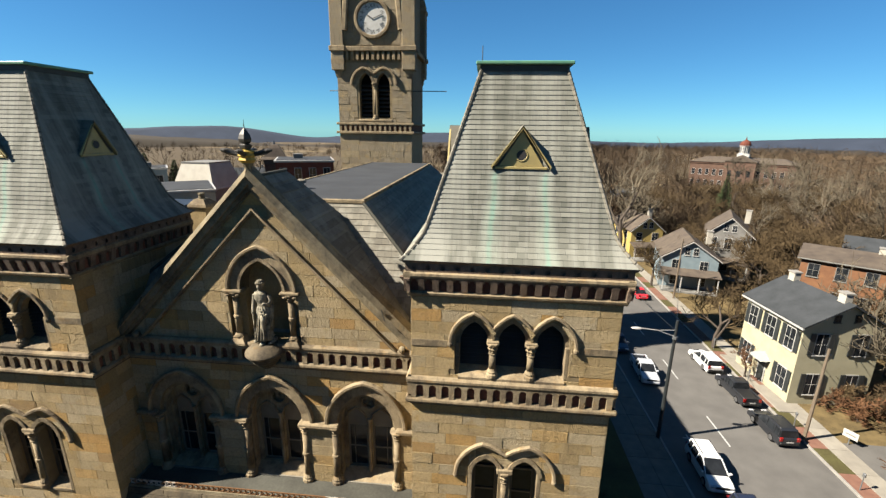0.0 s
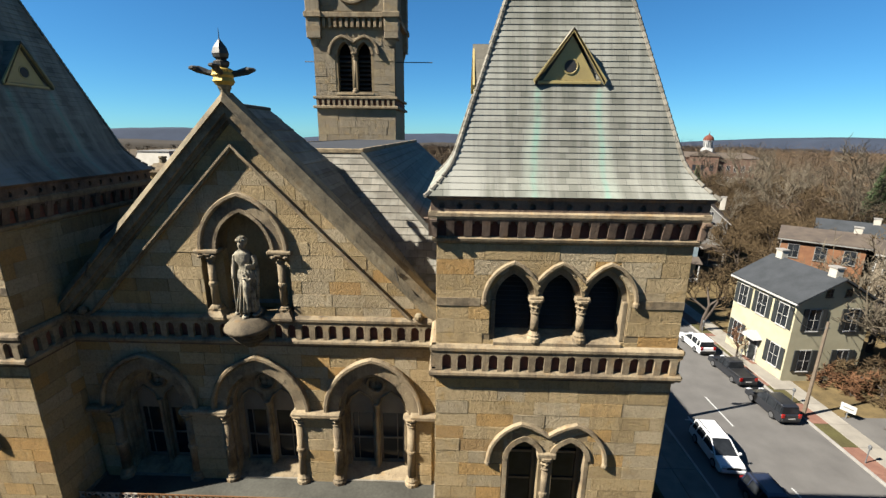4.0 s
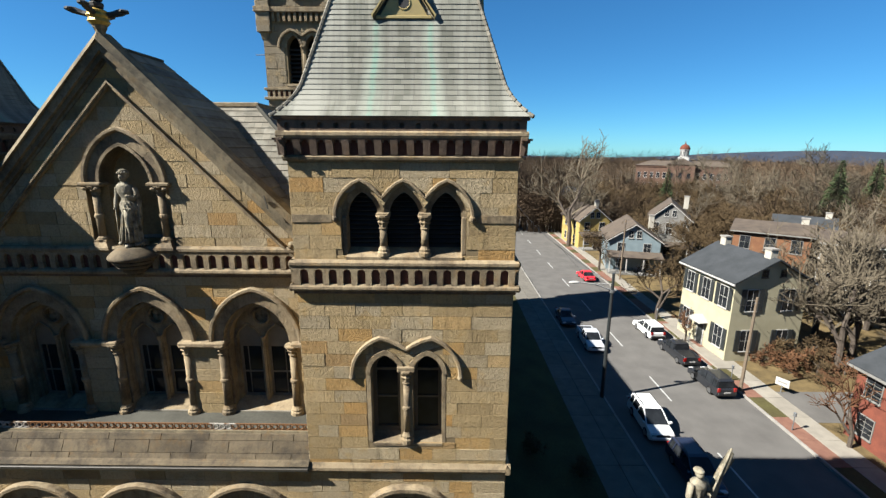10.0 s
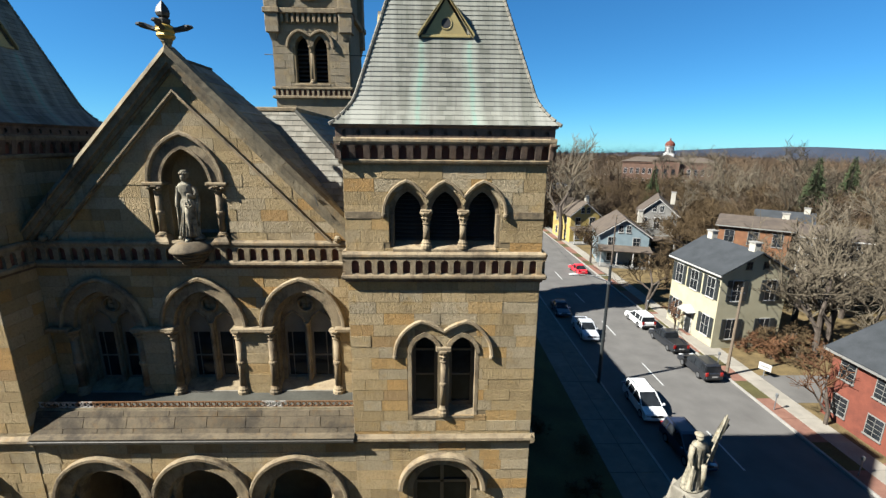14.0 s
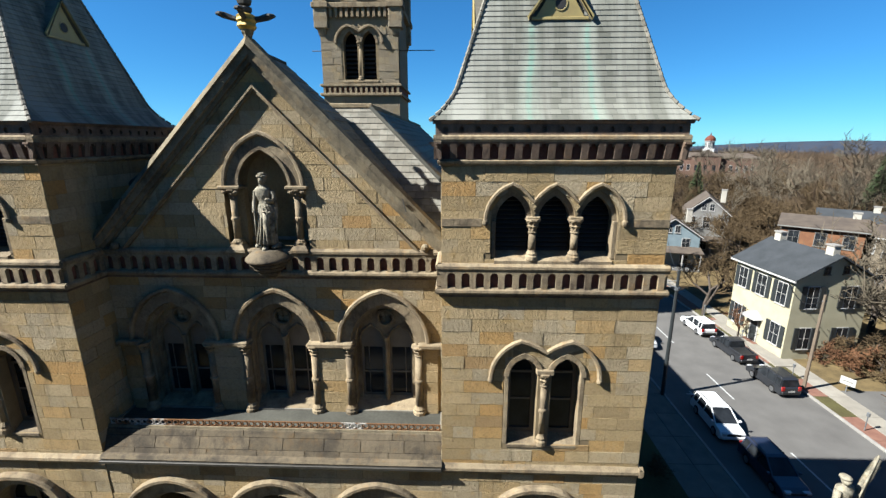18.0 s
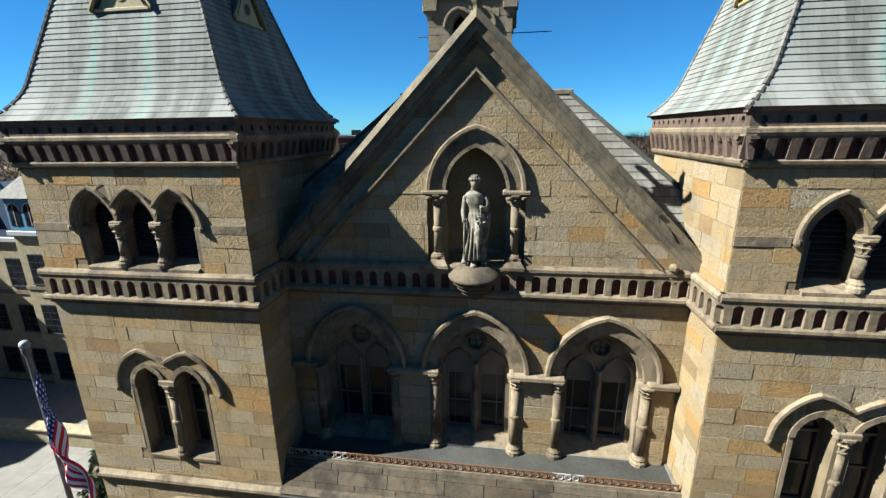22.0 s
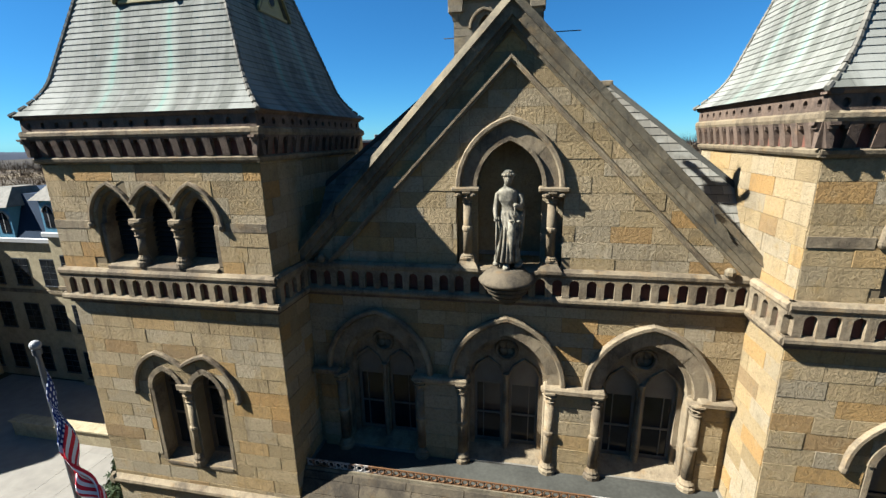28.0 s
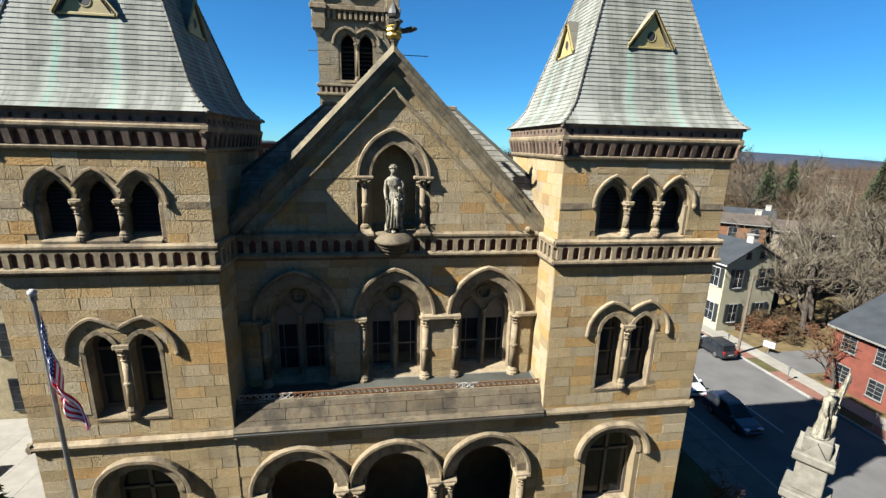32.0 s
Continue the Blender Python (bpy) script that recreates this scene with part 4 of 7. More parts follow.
def robed_figure(name, m, k, label, material):
    """A standing robed woman in stone, one mesh: plinth, gown with deep folds, bodice, arms, crowned head."""
    bm = bmesh.new()
    prof = ((0.0, 0.150), (0.03, 0.152), (0.12, 0.138), (0.25, 0.128), (0.38, 0.128), (0.46, 0.130), (0.52, 0.116), (0.58, 0.090), (0.62, 0.094), (0.68, 0.116), (0.73, 0.112), (0.775, 0.105), (0.80, 0.080), (0.82, 0.044), (0.85, 0.040))

    def radius(z):
        for (z0, r0), (z1, r1) in zip(prof, prof[1:]):
            if z <= z1:
                return r0 + (r1 - r0) * (z - z0) / (z1 - z0)
        return prof[-1][1]

    rng = random.Random(12)
    rows, seg = 60, 64
    rings = []
    for i in range(rows + 1):
        z = 0.85 * i / rows
        ring = []
        for j in range(seg):
            a = 2 * math.pi * j / seg
            r = radius(z)
            front = max(0.0, -math.sin(a))
            if z < 0.56:
                fade = min(1.0, (0.56 - z) / 0.12) * (0.55 + 0.45 * (0.56 - z) / 0.5)
                sway = 1.3 * math.sin(5 * z + 0.6)
                r *= 1 + fade * (0.30 * (abs(math.sin(4.5 * a + sway)) ** 0.55 - 0.62) + 0.06 * math.sin(13 * a + 9 * z))
                r += 0.030 * math.exp(-((z - 0.27) / 0.1) ** 2) * math.exp(-((a - 5.05) / 0.45) ** 2)
                over = 0.40 + 0.055 * math.cos(a - 0.6)
                r += 0.016 * (1 if z > over else 0) * (1 + 0.5 * math.sin(16 * a + 30 * z))
            elif 0.60 < z < 0.80:
                r *= 1 + 0.035 * math.sin(46 * z + 5 * math.cos(a)) + 0.07 * front * math.exp(-((z - 0.70) / 0.035) ** 2) * abs(math.cos(a)) * 2
            elif 0.56 <= z <= 0.60:
                r += 0.006
            wide = 1.0 + 0.20 * math.exp(-((z - 0.765) / 0.05) ** 2)
            lean = 0.026 * math.sin(6.0 * z - 0.6)
            ring.append(bm.verts.new((k * (r * math.cos(a) * wide + lean), k * r * math.sin(a) * 0.78, k * z)))
        rings.append(ring)
    for p, q in zip(rings, rings[1:]):
        for j in range(seg):
            n = (j + 1) % seg
            bm.faces.new((p[j], p[n], q[n], q[j]))
    bm.faces.new(rings[0][::-1]), bm.faces.new(rings[-1])
    blob(bm, (-0.014 * k, -0.016 * k, 0.892 * k), (0.053 * k, 0.060 * k, 0.072 * k), 14)
    blob(bm, (-0.014 * k, 0.022 * k, 0.915 * k), (0.070 * k, 0.062 * k, 0.058 * k), 12)
    blob(bm, (-0.014 * k, -0.076 * k, 0.885 * k), (0.010 * k, 0.014 * k, 0.016 * k), 6)
    for j in range(12):
        a = 2 * math.pi * j / 12
        blob(bm, (-0.014 * k + 0.062 * k * math.cos(a), 0.004 * k + 0.060 * k * math.sin(a), 0.945 * k), (0.026 * k, 0.026 * k, 0.022 * k), 7)
    blob(bm, (-0.014 * k, 0.004 * k, 0.965 * k), (0.066 * k, 0.064 * k, 0.034 * k), 12)
    # bent knee under the gown, trailing hem, and the rocky mound at her feet
    tube([(0.03 * k, -0.075 * k, 0.47 * k), (0.055 * k, -0.125 * k, 0.30 * k), (0.045 * k, -0.105 * k, 0.14 * k), (0.06 * k, -0.135 * k, 0.03 * k)], [0.05 * k, 0.05 * k, 0.036 * k, 0.03 * k], 10, bm)
    for x, y in ((-0.11, -0.09), (-0.055, -0.125), (0.0, -0.12), (0.10, -0.09)):
        tube([(x * 0.75 * k, y * 0.8 * k, 0.40 * k), (x * 0.95 * k, y * k, 0.2 * k), (x * 1.25 * k, y * 1.2 * k, 0.015 * k)], [0.012 * k, 0.018 * k, 0.026 * k], 6, bm)
    for j in range(26):
        a, d = rng.uniform(0, 2 * math.pi), rng.uniform(0.06, 0.17)
        blob(bm, (d * k * math.cos(a) * 1.1, d * k * math.sin(a), rng.uniform(-0.055, -0.005) * k), (rng.uniform(0.03, 0.065) * k, rng.uniform(0.03, 0.06) * k, rng.uniform(0.025, 0.045) * k), 6)
    tube([(-0.10 * k, 0, 0.772 * k), (-0.142 * k, 0.0, 0.735 * k), (-0.160 * k, 0.0, 0.65 * k), (-0.170 * k, -0.03 * k, 0.565 * k), (-0.158 * k, -0.075 * k, 0.49 * k), (-0.15 * k, -0.085 * k, 0.46 * k)], [0.03 * k, 0.038 * k, 0.036 * k, 0.034 * k, 0.026 * k, 0.024 * k], 9, bm)
    tube([(-0.15 * k, -0.09 * k, 0.50 * k), (-0.152 * k, -0.11 * k, 0.05 * k)], [0.012 * k, 0.009 * k], 6, bm)
    tube([(-0.185 * k, -0.092 * k, 0.465 * k), (-0.115 * k, -0.09 * k, 0.468 * k)], 0.010 * k, 6, bm)
    tube([(0.095 * k, 0, 0.772 * k), (0.138 * k, 0.0, 0.735 * k), (0.160 * k, -0.01 * k, 0.66 * k), (0.155 * k, -0.055 * k, 0.60 * k), (0.10 * k, -0.125 * k, 0.635 * k), (0.075 * k, -0.14 * k, 0.645 * k)], [0.03 * k, 0.038 * k, 0.036 * k, 0.036 * k, 0.026 * k, 0.022 * k], 9, bm)
    tube([(0.08 * k, -0.145 * k, 0.65 * k), (0.085 * k, -0.15 * k, 0.52 * k)], 0.006 * k, 5, bm)
    tube([(0.03 * k, -0.15 * k, 0.535 * k), (0.14 * k, -0.14 * k, 0.54 * k)], 0.006 * k, 5, bm)
    for x in (0.035, 0.135):
        blob(bm, (x * k, -0.145 * k, 0.47 * k), (0.026 * k, 0.026 * k, 0.012 * k), 8)
    tube([(0.15 * k, 0.02 * k, 0.74 * k), (0.175 * k, 0.01 * k, 0.55 * k), (0.165 * k, 0.0, 0.35 * k), (0.15 * k, 0.0, 0.16 * k)], [0.03 * k, 0.042 * k, 0.035 * k, 0.02 * k], 8, bm)
    return solid(name, bm, material, label, "statue", m=m, smooth=True)


robed_figure("stone_statue", pose(0, -0.05, 11.60) @ Matrix.Diagonal((0.82, 0.88, 1.0, 1)), 2.08, "weathered pale marble robed statue standing in the niche", M_MARBLE)

fi = thing("gable_finial", pose(0, -0.05, GA) @ Matrix.Diagonal((0.78, 0.78, 0.80, 1)), "dark bronze and gilded foliate finial on the gable apex", "finial")
part("pedestal", lathe([(0.24, 0.0), (0.17, 0.22), (0.13, 0.42), (0.16, 0.55), (0.20, 0.62), (0.22, 0.72), (0.16, 0.76)], 8), M_COPE, fi)
part("gilt_collar", lathe([(0.24, 0.70), (0.32, 0.80), (0.28, 0.90), (0.33, 0.97), (0.29, 1.05), (0.31, 1.12), (0.2, 1.18)], 10), M_GOLD, fi, "gilded collar")
for q in range(4):
    bm = tube([(0.15, 0, 1.0), (0.42, 0, 1.04), (0.70, 0, 1.12), (0.92, 0, 1.16)], [0.10, 0.09, 0.11, 0.05], 6)
    blob(bm, (0.78, 0, 1.15), (0.18, 0.17, 0.07), 8)
    part("leaf_arm", bm, M_BRONZE, fi, at=pose(0, 0, 0, 0, 0, 90 * q + 12))
bm = lathe([(0.13, 1.12), (0.22, 1.24), (0.24, 1.34), (0.14, 1.40), (0.22, 1.46), (0.25, 1.56), (0.20, 1.72), (0.10, 1.86), (0.03, 1.95)], 10)
for v in bm.verts:
    if len(v.link_edges) and int(round(math.degrees(math.atan2(v.co.y, v.co.x)) / 36)) % 2:
        v.co.x *= 0.86
        v.co.y *= 0.86
part("bud", bm, M_BRONZE, fi)
part("spike", tube([(0, 0, 1.9), (0, 0, 2.25)], [0.018, 0.006], 5), M_BRONZE, fi)

# second storey arcade with three bays
BZ0, BZS = 6.05, 8.44
bays = (-3.29, 0.0, 3.29)
bay_hole = [opening(c, 1.02, BZ0, BZS, 1.28, 9) for c in bays]
w = wall_face("wall_centre_middle_storey", pose(0, 0, 0), -GX, GX, Z_COURSE - 0.2, Z_BELT, bay_hole, 83, thick=0.55, blockhole=[opening(c, 1.02 + 0.3, BZS - 0.1, BZS, 1.28 + 0.33, 9) for c in bays] + bay_hole)


def bay_window(name, m):
    w = thing(name, m, "deep pointed window bay with columns and stone tracery", "window", kind="structure")
    order(w, 0, 1.02, BZS, 1.28, 0.30, -0.05, 0.2, n=11)
    order(w, 0, 0.92, BZS - 0.02, 1.12, 0.12, 0.12, 0.45, n=11)
    hood(w, arch(0, 1.38, BZS + 0.02, 1.70, 10), 0.14, 0.13, False)
    lights = [opening(s * 0.46, 0.37, BZ0 + 0.2, 8.42, 0.40, 5) for s in (-1, 1)]
    oc = 16
    eye = [(0.26 * math.cos(-2 * math.pi * i / oc), 9.12 + 0.26 * math.sin(-2 * math.pi * i / oc)) for i in range(oc)]
    poly = [opening(0, 1.06, BZ0 - 0.1, BZS, 1.3, 9)]
    for h in lights + [eye]:
        poly = minus(poly, h)
    tr = part("tracery", slab(poly, 0.40, 0.54), M_TRIM, w, "stone tracery with a round eye over two lights")
    part("eye_ring", band(eye[::-1] + eye[-1:], 0.09, 0.33, 0.42), M_TRIM, tr)
    part("eye_back", box(-0.3, 0.3, 0.52, 0.55, 8.8, 9.42), M_JOINT, tr)
    for i in range(4):
        a = math.pi / 4 + i * math.pi / 2
        part("foil", blob(bmesh.new(), (0.13 * math.cos(a), 0.47, 9.12 + 0.13 * math.sin(a)), (0.10, 0.03, 0.10), 8), M_TRIM, tr)
    part("mullion_shaft", lathe([(0.09, BZ0 + 0.05), (0.065, BZ0 + 0.2), (0.065, 8.3), (0.09, 8.36), (0.11, 8.46)], 8, cy=0.38), M_TRIM, tr)
    for s in (-1, 1):
        for q in (-1, 1):
            part("light_rib", band([(s * 0.46 + q * 0.4, 8.4), (s * 0.46 + q * 0.28, 8.66), (s * 0.46, 8.88)], 0.07, 0.35, 0.42), M_TRIM, tr)
        fr = part("sash_frame", slab(minus([opening(s * 0.46, 0.39, BZ0 + 0.18, 8.42, 0.42, 5)], [(s * 0.46 - 0.31, BZ0 + 0.28), (s * 0.46 - 0.31, 8.02), (s * 0.46 + 0.31, 8.02), (s * 0.46 + 0.31, BZ0 + 0.28)]), 0.56, 0.62), M_PANEL, w, "pale painted sash frame with a solid head panel")
        part("pane", box(s * 0.46 - 0.33, s * 0.46 + 0.33, 0.60, 0.61, BZ0 + 0.26, 8.05), M_GLASS, fr)
        part("meeting_rail", box(s * 0.46 - 0.31, s * 0.46 + 0.31, 0.57, 0.6, 7.10, 7.15), M_PANEL, fr)
        part("glazing_bar", box(s * 0.46 - 0.012 + s * 0.14, s * 0.46 + 0.012 + s * 0.14, 0.575, 0.6, BZ0 + 0.28, 8.02), M_PANEL, fr)
        part("jamb_block", box(min(s * 0.95, s * 1.12), max(s * 0.95, s * 1.12), 0.1, 0.5, BZ0, BZS, 0.02), M_TRIM, w)
    part("sill", prism_x([(-0.03, BZ0 - 0.06), (-0.03, BZ0), (0.5, BZ0 + 0.24), (0.5, BZ0 - 0.06)], -1.02, 1.02), M_TRIM, w)
    for s in (-1, 1):
        column(w, s * 1.1, -0.04, BZ0 - 0.05, BZS - 0.06, 0.125, 0.34, 0.3)


for i, c in enumerate(bays):
    bay_window(f"window_centre_{i + 1}", pose(c, 0, 0))
for i, x in enumerate((-4.75, -1.645, 1.645, 4.75)):
    hw = 0.72 if abs(x) < 3 else 0.38
    im = solid(f"trim_impost_{i + 1}", box(x - hw, x + hw, -0.24, 0.15, BZS - 0.12, BZS + 0.05, 0.04), M_TRIM, "moulded stone impost between the window arches", "impost", "structure")
    pier = solid(f"wall_pier_{i + 1}", box(x - hw * 0.62 + 0.01, x + hw * 0.62 - 0.01, -0.075, 0.0, BZ0 - 0.1, BZS - 0.12), M_JOINT, "coursed sandstone pier between window columns", "pier", "structure")
    for k in range(6):
        z = BZ0 - 0.1 + k * (BZS - 0.02 - BZ0) / 6
        part("stone_block", box(x - hw * 0.62, x + hw * 0.62, -0.09 - 0.004 * (k % 2), 0.004, z + 0.004, z + (BZS - 0.02 - BZ0) / 6 - 0.004, 0.008), M_ASH, pier)

# porch deck, its sloping stone apron and the arcade below
PY = TY + 0.02
deck = solid("floor_porch_deck", prism_x([(0.0, 5.5), (0.0, 6.02), (PY + 0.46, 5.98), (PY + 0.46, 5.5)], -GX, GX), M_LEAD, "grey membrane deck over the porch", "deck", "structure")
part("flashing", box(-GX, GX, -0.06, -0.003, 6.0, 6.07, 0.01), M_PALE, deck, "pale streaked flashing along the wall")
for s in (-1, 1):
    part("edge_strip", box(min(s * GX, s * (GX - 0.09)), max(s * GX, s * (GX - 0.09)), PY + 0.46, -0.06, 5.95, 6.06, 0.01), M_PALE, deck)
solid("trim_deck_kerb", prism_x([(PY + 0.46, 5.6), (PY + 0.46, 6.06), (PY + 0.34, 6.06), (PY + 0.31, 5.9), (PY + 0.31, 5.6)], -GX, GX), M_COPE, "stone kerb at the edge of the porch deck", "kerb", "structure")
ap = thing("porch_apron", pose(0, 0, 0), "sloping weathered sandstone apron under the porch deck", "apron", kind="structure")
rng = random.Random(5)
part("mortar_bed", prism_x([(PY + 0.325, 5.96), (PY - 0.025, 5.31), (PY + 0.2, 5.31), (PY + 0.58, 5.96)], -GX, GX), M_JOINT, ap)
cuts = (0.0, 0.26, 0.74, 1.0)
for r in range(3):
    y0, z0 = PY + 0.31 + cuts[r] * -0.33, 5.98 - cuts[r] * 0.65
    y1, z1 = PY + 0.31 + (cuts[r + 1] - 0.03) * -0.33, 5.98 - (cuts[r + 1] - 0.03) * 0.65
    x = -GX
    while x < GX - 0.01:
        e = x + rng.uniform(0.95, 1.6)
        e = GX if GX - e < 0.5 else e
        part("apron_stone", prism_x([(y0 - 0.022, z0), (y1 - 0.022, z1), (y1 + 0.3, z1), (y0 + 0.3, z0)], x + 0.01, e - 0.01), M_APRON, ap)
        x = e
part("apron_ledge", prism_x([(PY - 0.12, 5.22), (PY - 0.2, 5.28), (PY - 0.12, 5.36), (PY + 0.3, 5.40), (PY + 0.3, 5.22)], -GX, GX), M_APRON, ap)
for i in range(54):
    x = -GX + 0.1 + i * (2 * GX - 0.2) / 53
    part("dentil", box(x - 0.055, x + 0.055, PY - 0.11, PY + 0.1, 5.12, 5.22), M_BROWN, ap)
part("apron_gutter", box(-GX, GX, PY - 0.245, PY - 0.15, 5.13, 5.235, 0.015), M_BRONZE, ap, "dark gutter under the apron ledge")
part("apron_mould", box(-GX, GX, PY - 0.07, PY + 0.2, 4.98, 5.12, 0.02), M_BROWN, ap)

cr = thing("roof_cresting", pose(0, PY + 0.39, 6.06), "low rusty cast-iron scroll cresting along the deck edge", "cresting")
part("bottom_rail", box(-GX + 0.05, GX - 0.05, -0.012, 0.012, 0.0, 0.02), M_IRON, cr)
part("top_rail", box(-GX + 0.05, GX - 0.05, -0.014, 0.014, 0.185, 0.21), M_IRON, cr)
rm = bmesh.new()
pts = [(0.078 * math.cos(2 * math.pi * i / 10), 0.105 + 0.078 * math.sin(2 * math.pi * i / 10)) for i in range(11)]
band(pts, 0.04, -0.016, 0.016, rm)
ring_mesh = mesh("scroll_ring", rm, M_IRON)
for i in range(52):
    part("scroll_ring", ring_mesh, None, cr, at=Matrix.Translation((-GX + 0.15 + i * (2 * GX - 0.3) / 51, 0, 0)))

arc_x = (-3.2, 0.0, 3.2)
arc_hole = [opening(c, 1.18, 0.0, 2.75, 1.25, 9) for c in arc_x]
wp = wall_face("wall_porch", pose(0, PY, 0), -GX, GX, GROUND, 5.0, arc_hole, 97, thick=0.7, blockhole=[opening(c, 1.55, 0.0, 2.75, 1.62, 9) for c in arc_x])
for i, c in enumerate(arc_x):
    a = thing(f"porch_arch_{i + 1}", pose(c, PY, 0), "pointed porch arch with clustered columns", "arch", kind="structure")
    order(a, 0, 1.18, 2.75, 1.25, 0.36, -0.05, 0.4, n=11)
    order(a, 0, 1.04, 2.73, 1.12, 0.14, 0.15, 0.6, n=11)
    hood(a, arch(0, 1.60, 2.8, 1.70, 10), 0.16, 0.16, False)
    for s in (-1, 1):
        column(a, s * 1.32, -0.05, 0.2, 2.72, 0.14, 0.4, 0.35)
        part("impost", box(s * 1.36 - 0.3, s * 1.36 + 0.3, -0.22, 0.4, 2.66, 2.82, 0.03), M_TRIM, a)
solid("wall_porch_back", box(-GX, GX, 1.6, 1.9, GROUND, 5.5), M_JOINT, "shaded stone wall at the back of the porch", "wall", "structure")
solid("ceiling_porch", box(-GX, GX, PY + 0.7, 1.6, 5.2, 5.5), M_JOINT, "dim porch ceiling", "ceiling", "structure")
# sheet painted near-black for the lack of light in the rooms
solid("wall_rooms_behind", box(-GX, GX, 3.2, 3.3, 5.5, 11.0), M_UNLIT, "near-black sheet standing for the unlit rooms behind the windows", "wall", "structure")

# ---- roofs behind the gable, and the clock tower ----
def faces(verts, polys):
    bm = bmesh.new()
    vs = [bm.verts.new(v) for v in verts]
    for p in polys:
        bm.faces.new([vs[i] for i in p])
    return bm


def slope_courses(parent, a, b, c, d, rows, material, name="slate_course"):
    """Lapped slate courses on the slope a, b (foot), c, d (head)."""
    a, b, c, d = map(Vector, (a, b, c, d))
    nrm = (b - a).cross(d - a).normalized()
    if nrm.z < 0:
        nrm = -nrm
    for i in range(rows):
        t0, t1 = i / rows, (i + 1.0) / rows
        p = [a.lerp(d, t0) + nrm * 0.03, b.lerp(c, t0) + nrm * 0.03, b.lerp(c, t1) + nrm * 0.008, a.lerp(d, t1) + nrm * 0.008, a.lerp(d, t0), b.lerp(c, t0)]
        part(name, faces(p, [(0, 1, 2, 3), (4, 5, 1, 0)]), material, parent)


gr = tagged(new("roof_gable"), "dark slate roof behind the stone gable", "roof", kind="structure")
R0, RY = 16.92, 2.4
for s in (-1, 1):
    slope_courses(gr, (s * (GX + 0.1), 0.3, GB + 0.1), (s * (GX + 0.1), 5.0, GB + 0.1), (0, RY, R0), (0, 0.3, R0), 18, M_SLATE2)
part("hip_end", faces([(-GX, 5.0, GB), (GX, 5.0, GB), (0, RY, R0)], [(0, 1, 2)]), M_SLATE2, gr)
part("ridge_roll", tube([(0, 0.25, R0 + 0.02), (0, RY, R0 + 0.02)], 0.06, 6), M_LEAD, gr)

mr = tagged(new("roof_main"), "hipped grey slate roof with a flat dark deck", "roof", kind="structure")
E1, DZ = (2.45, 3.4), 15.70
top = [(-E1[0], E1[1], DZ), (E1[0], E1[1], DZ), (E1[0], 23.6, DZ), (-E1[0], 23.6, DZ)]
foot = [(-6.8, 0.45, 11.6), (6.8, 0.45, 11.6)]
slope_courses(mr, foot[0], foot[1], top[1], top[0], 21, M_SLATE2)
for s in (-1, 1):
    f = foot[(s + 1) // 2]
    slope_courses(mr, f, (f[0], 26.0, f[2]), (s * E1[0], 23.6, DZ), (s * E1[0], E1[1], DZ), 18, M_SLATE2)
    part("hip_roll", tube([(f[0], f[1], f[2] + 0.03), (s * E1[0], E1[1], DZ + 0.03)], 0.07, 6), M_LEAD, mr)
part("deck", box(-E1[0] - 0.05, E1[0] + 0.05, E1[1], 23.6, DZ - 0.1, DZ + 0.06), M_DECK, mr, "flat dark membrane deck")
part("deck_edge", box(-E1[0] - 0.12, E1[0] + 0.12, E1[1] - 0.1, E1[1] + 0.02, DZ - 0.05, DZ + 0.1, 0.02), M_TRIM, mr)
for x in (-E1[0], E1[0]):
    part("deck_edge", box(x - 0.08, x + 0.08, E1[1], 23.6, DZ - 0.05, DZ + 0.1, 0.02), M_TRIM, mr)
part("roof_vent", lathe([(0.14, DZ), (0.14, DZ + 0.3), (0.26, DZ + 0.34), (0.22, DZ + 0.44), (0.05, DZ + 0.5)], 10, cx=-1.2, cy=6.3), M_PALE, mr)
solid("wall_main_block", box(-6.9, 6.9, 4.2, 26.0, GROUND, 11.75), M_ASH, "sandstone main block of the courthouse", "wall", "structure")


ck = thing("chimney", pose(-6.9, 7.5, 12.6), "short stone chimney with a pale moulded cap", "chimney")
part("stack", box(-0.42, 0.42, -0.42, 0.42, -1.3, 1.9, 0.02), M_ASH, ck)
part("cap", lathe([(0.60, 1.9), (0.70, 2.0), (0.66, 2.12), (0.42, 2.3), (0.36, 2.36)], 4, angle=math.pi / 4), M_TRIM, ck, "pale moulded stone cap")
part("pot", lathe([(0.16, 2.34), (0.13, 2.55), (0.17, 2.58), (0.15, 2.64)], 10), M_COPE, ck)


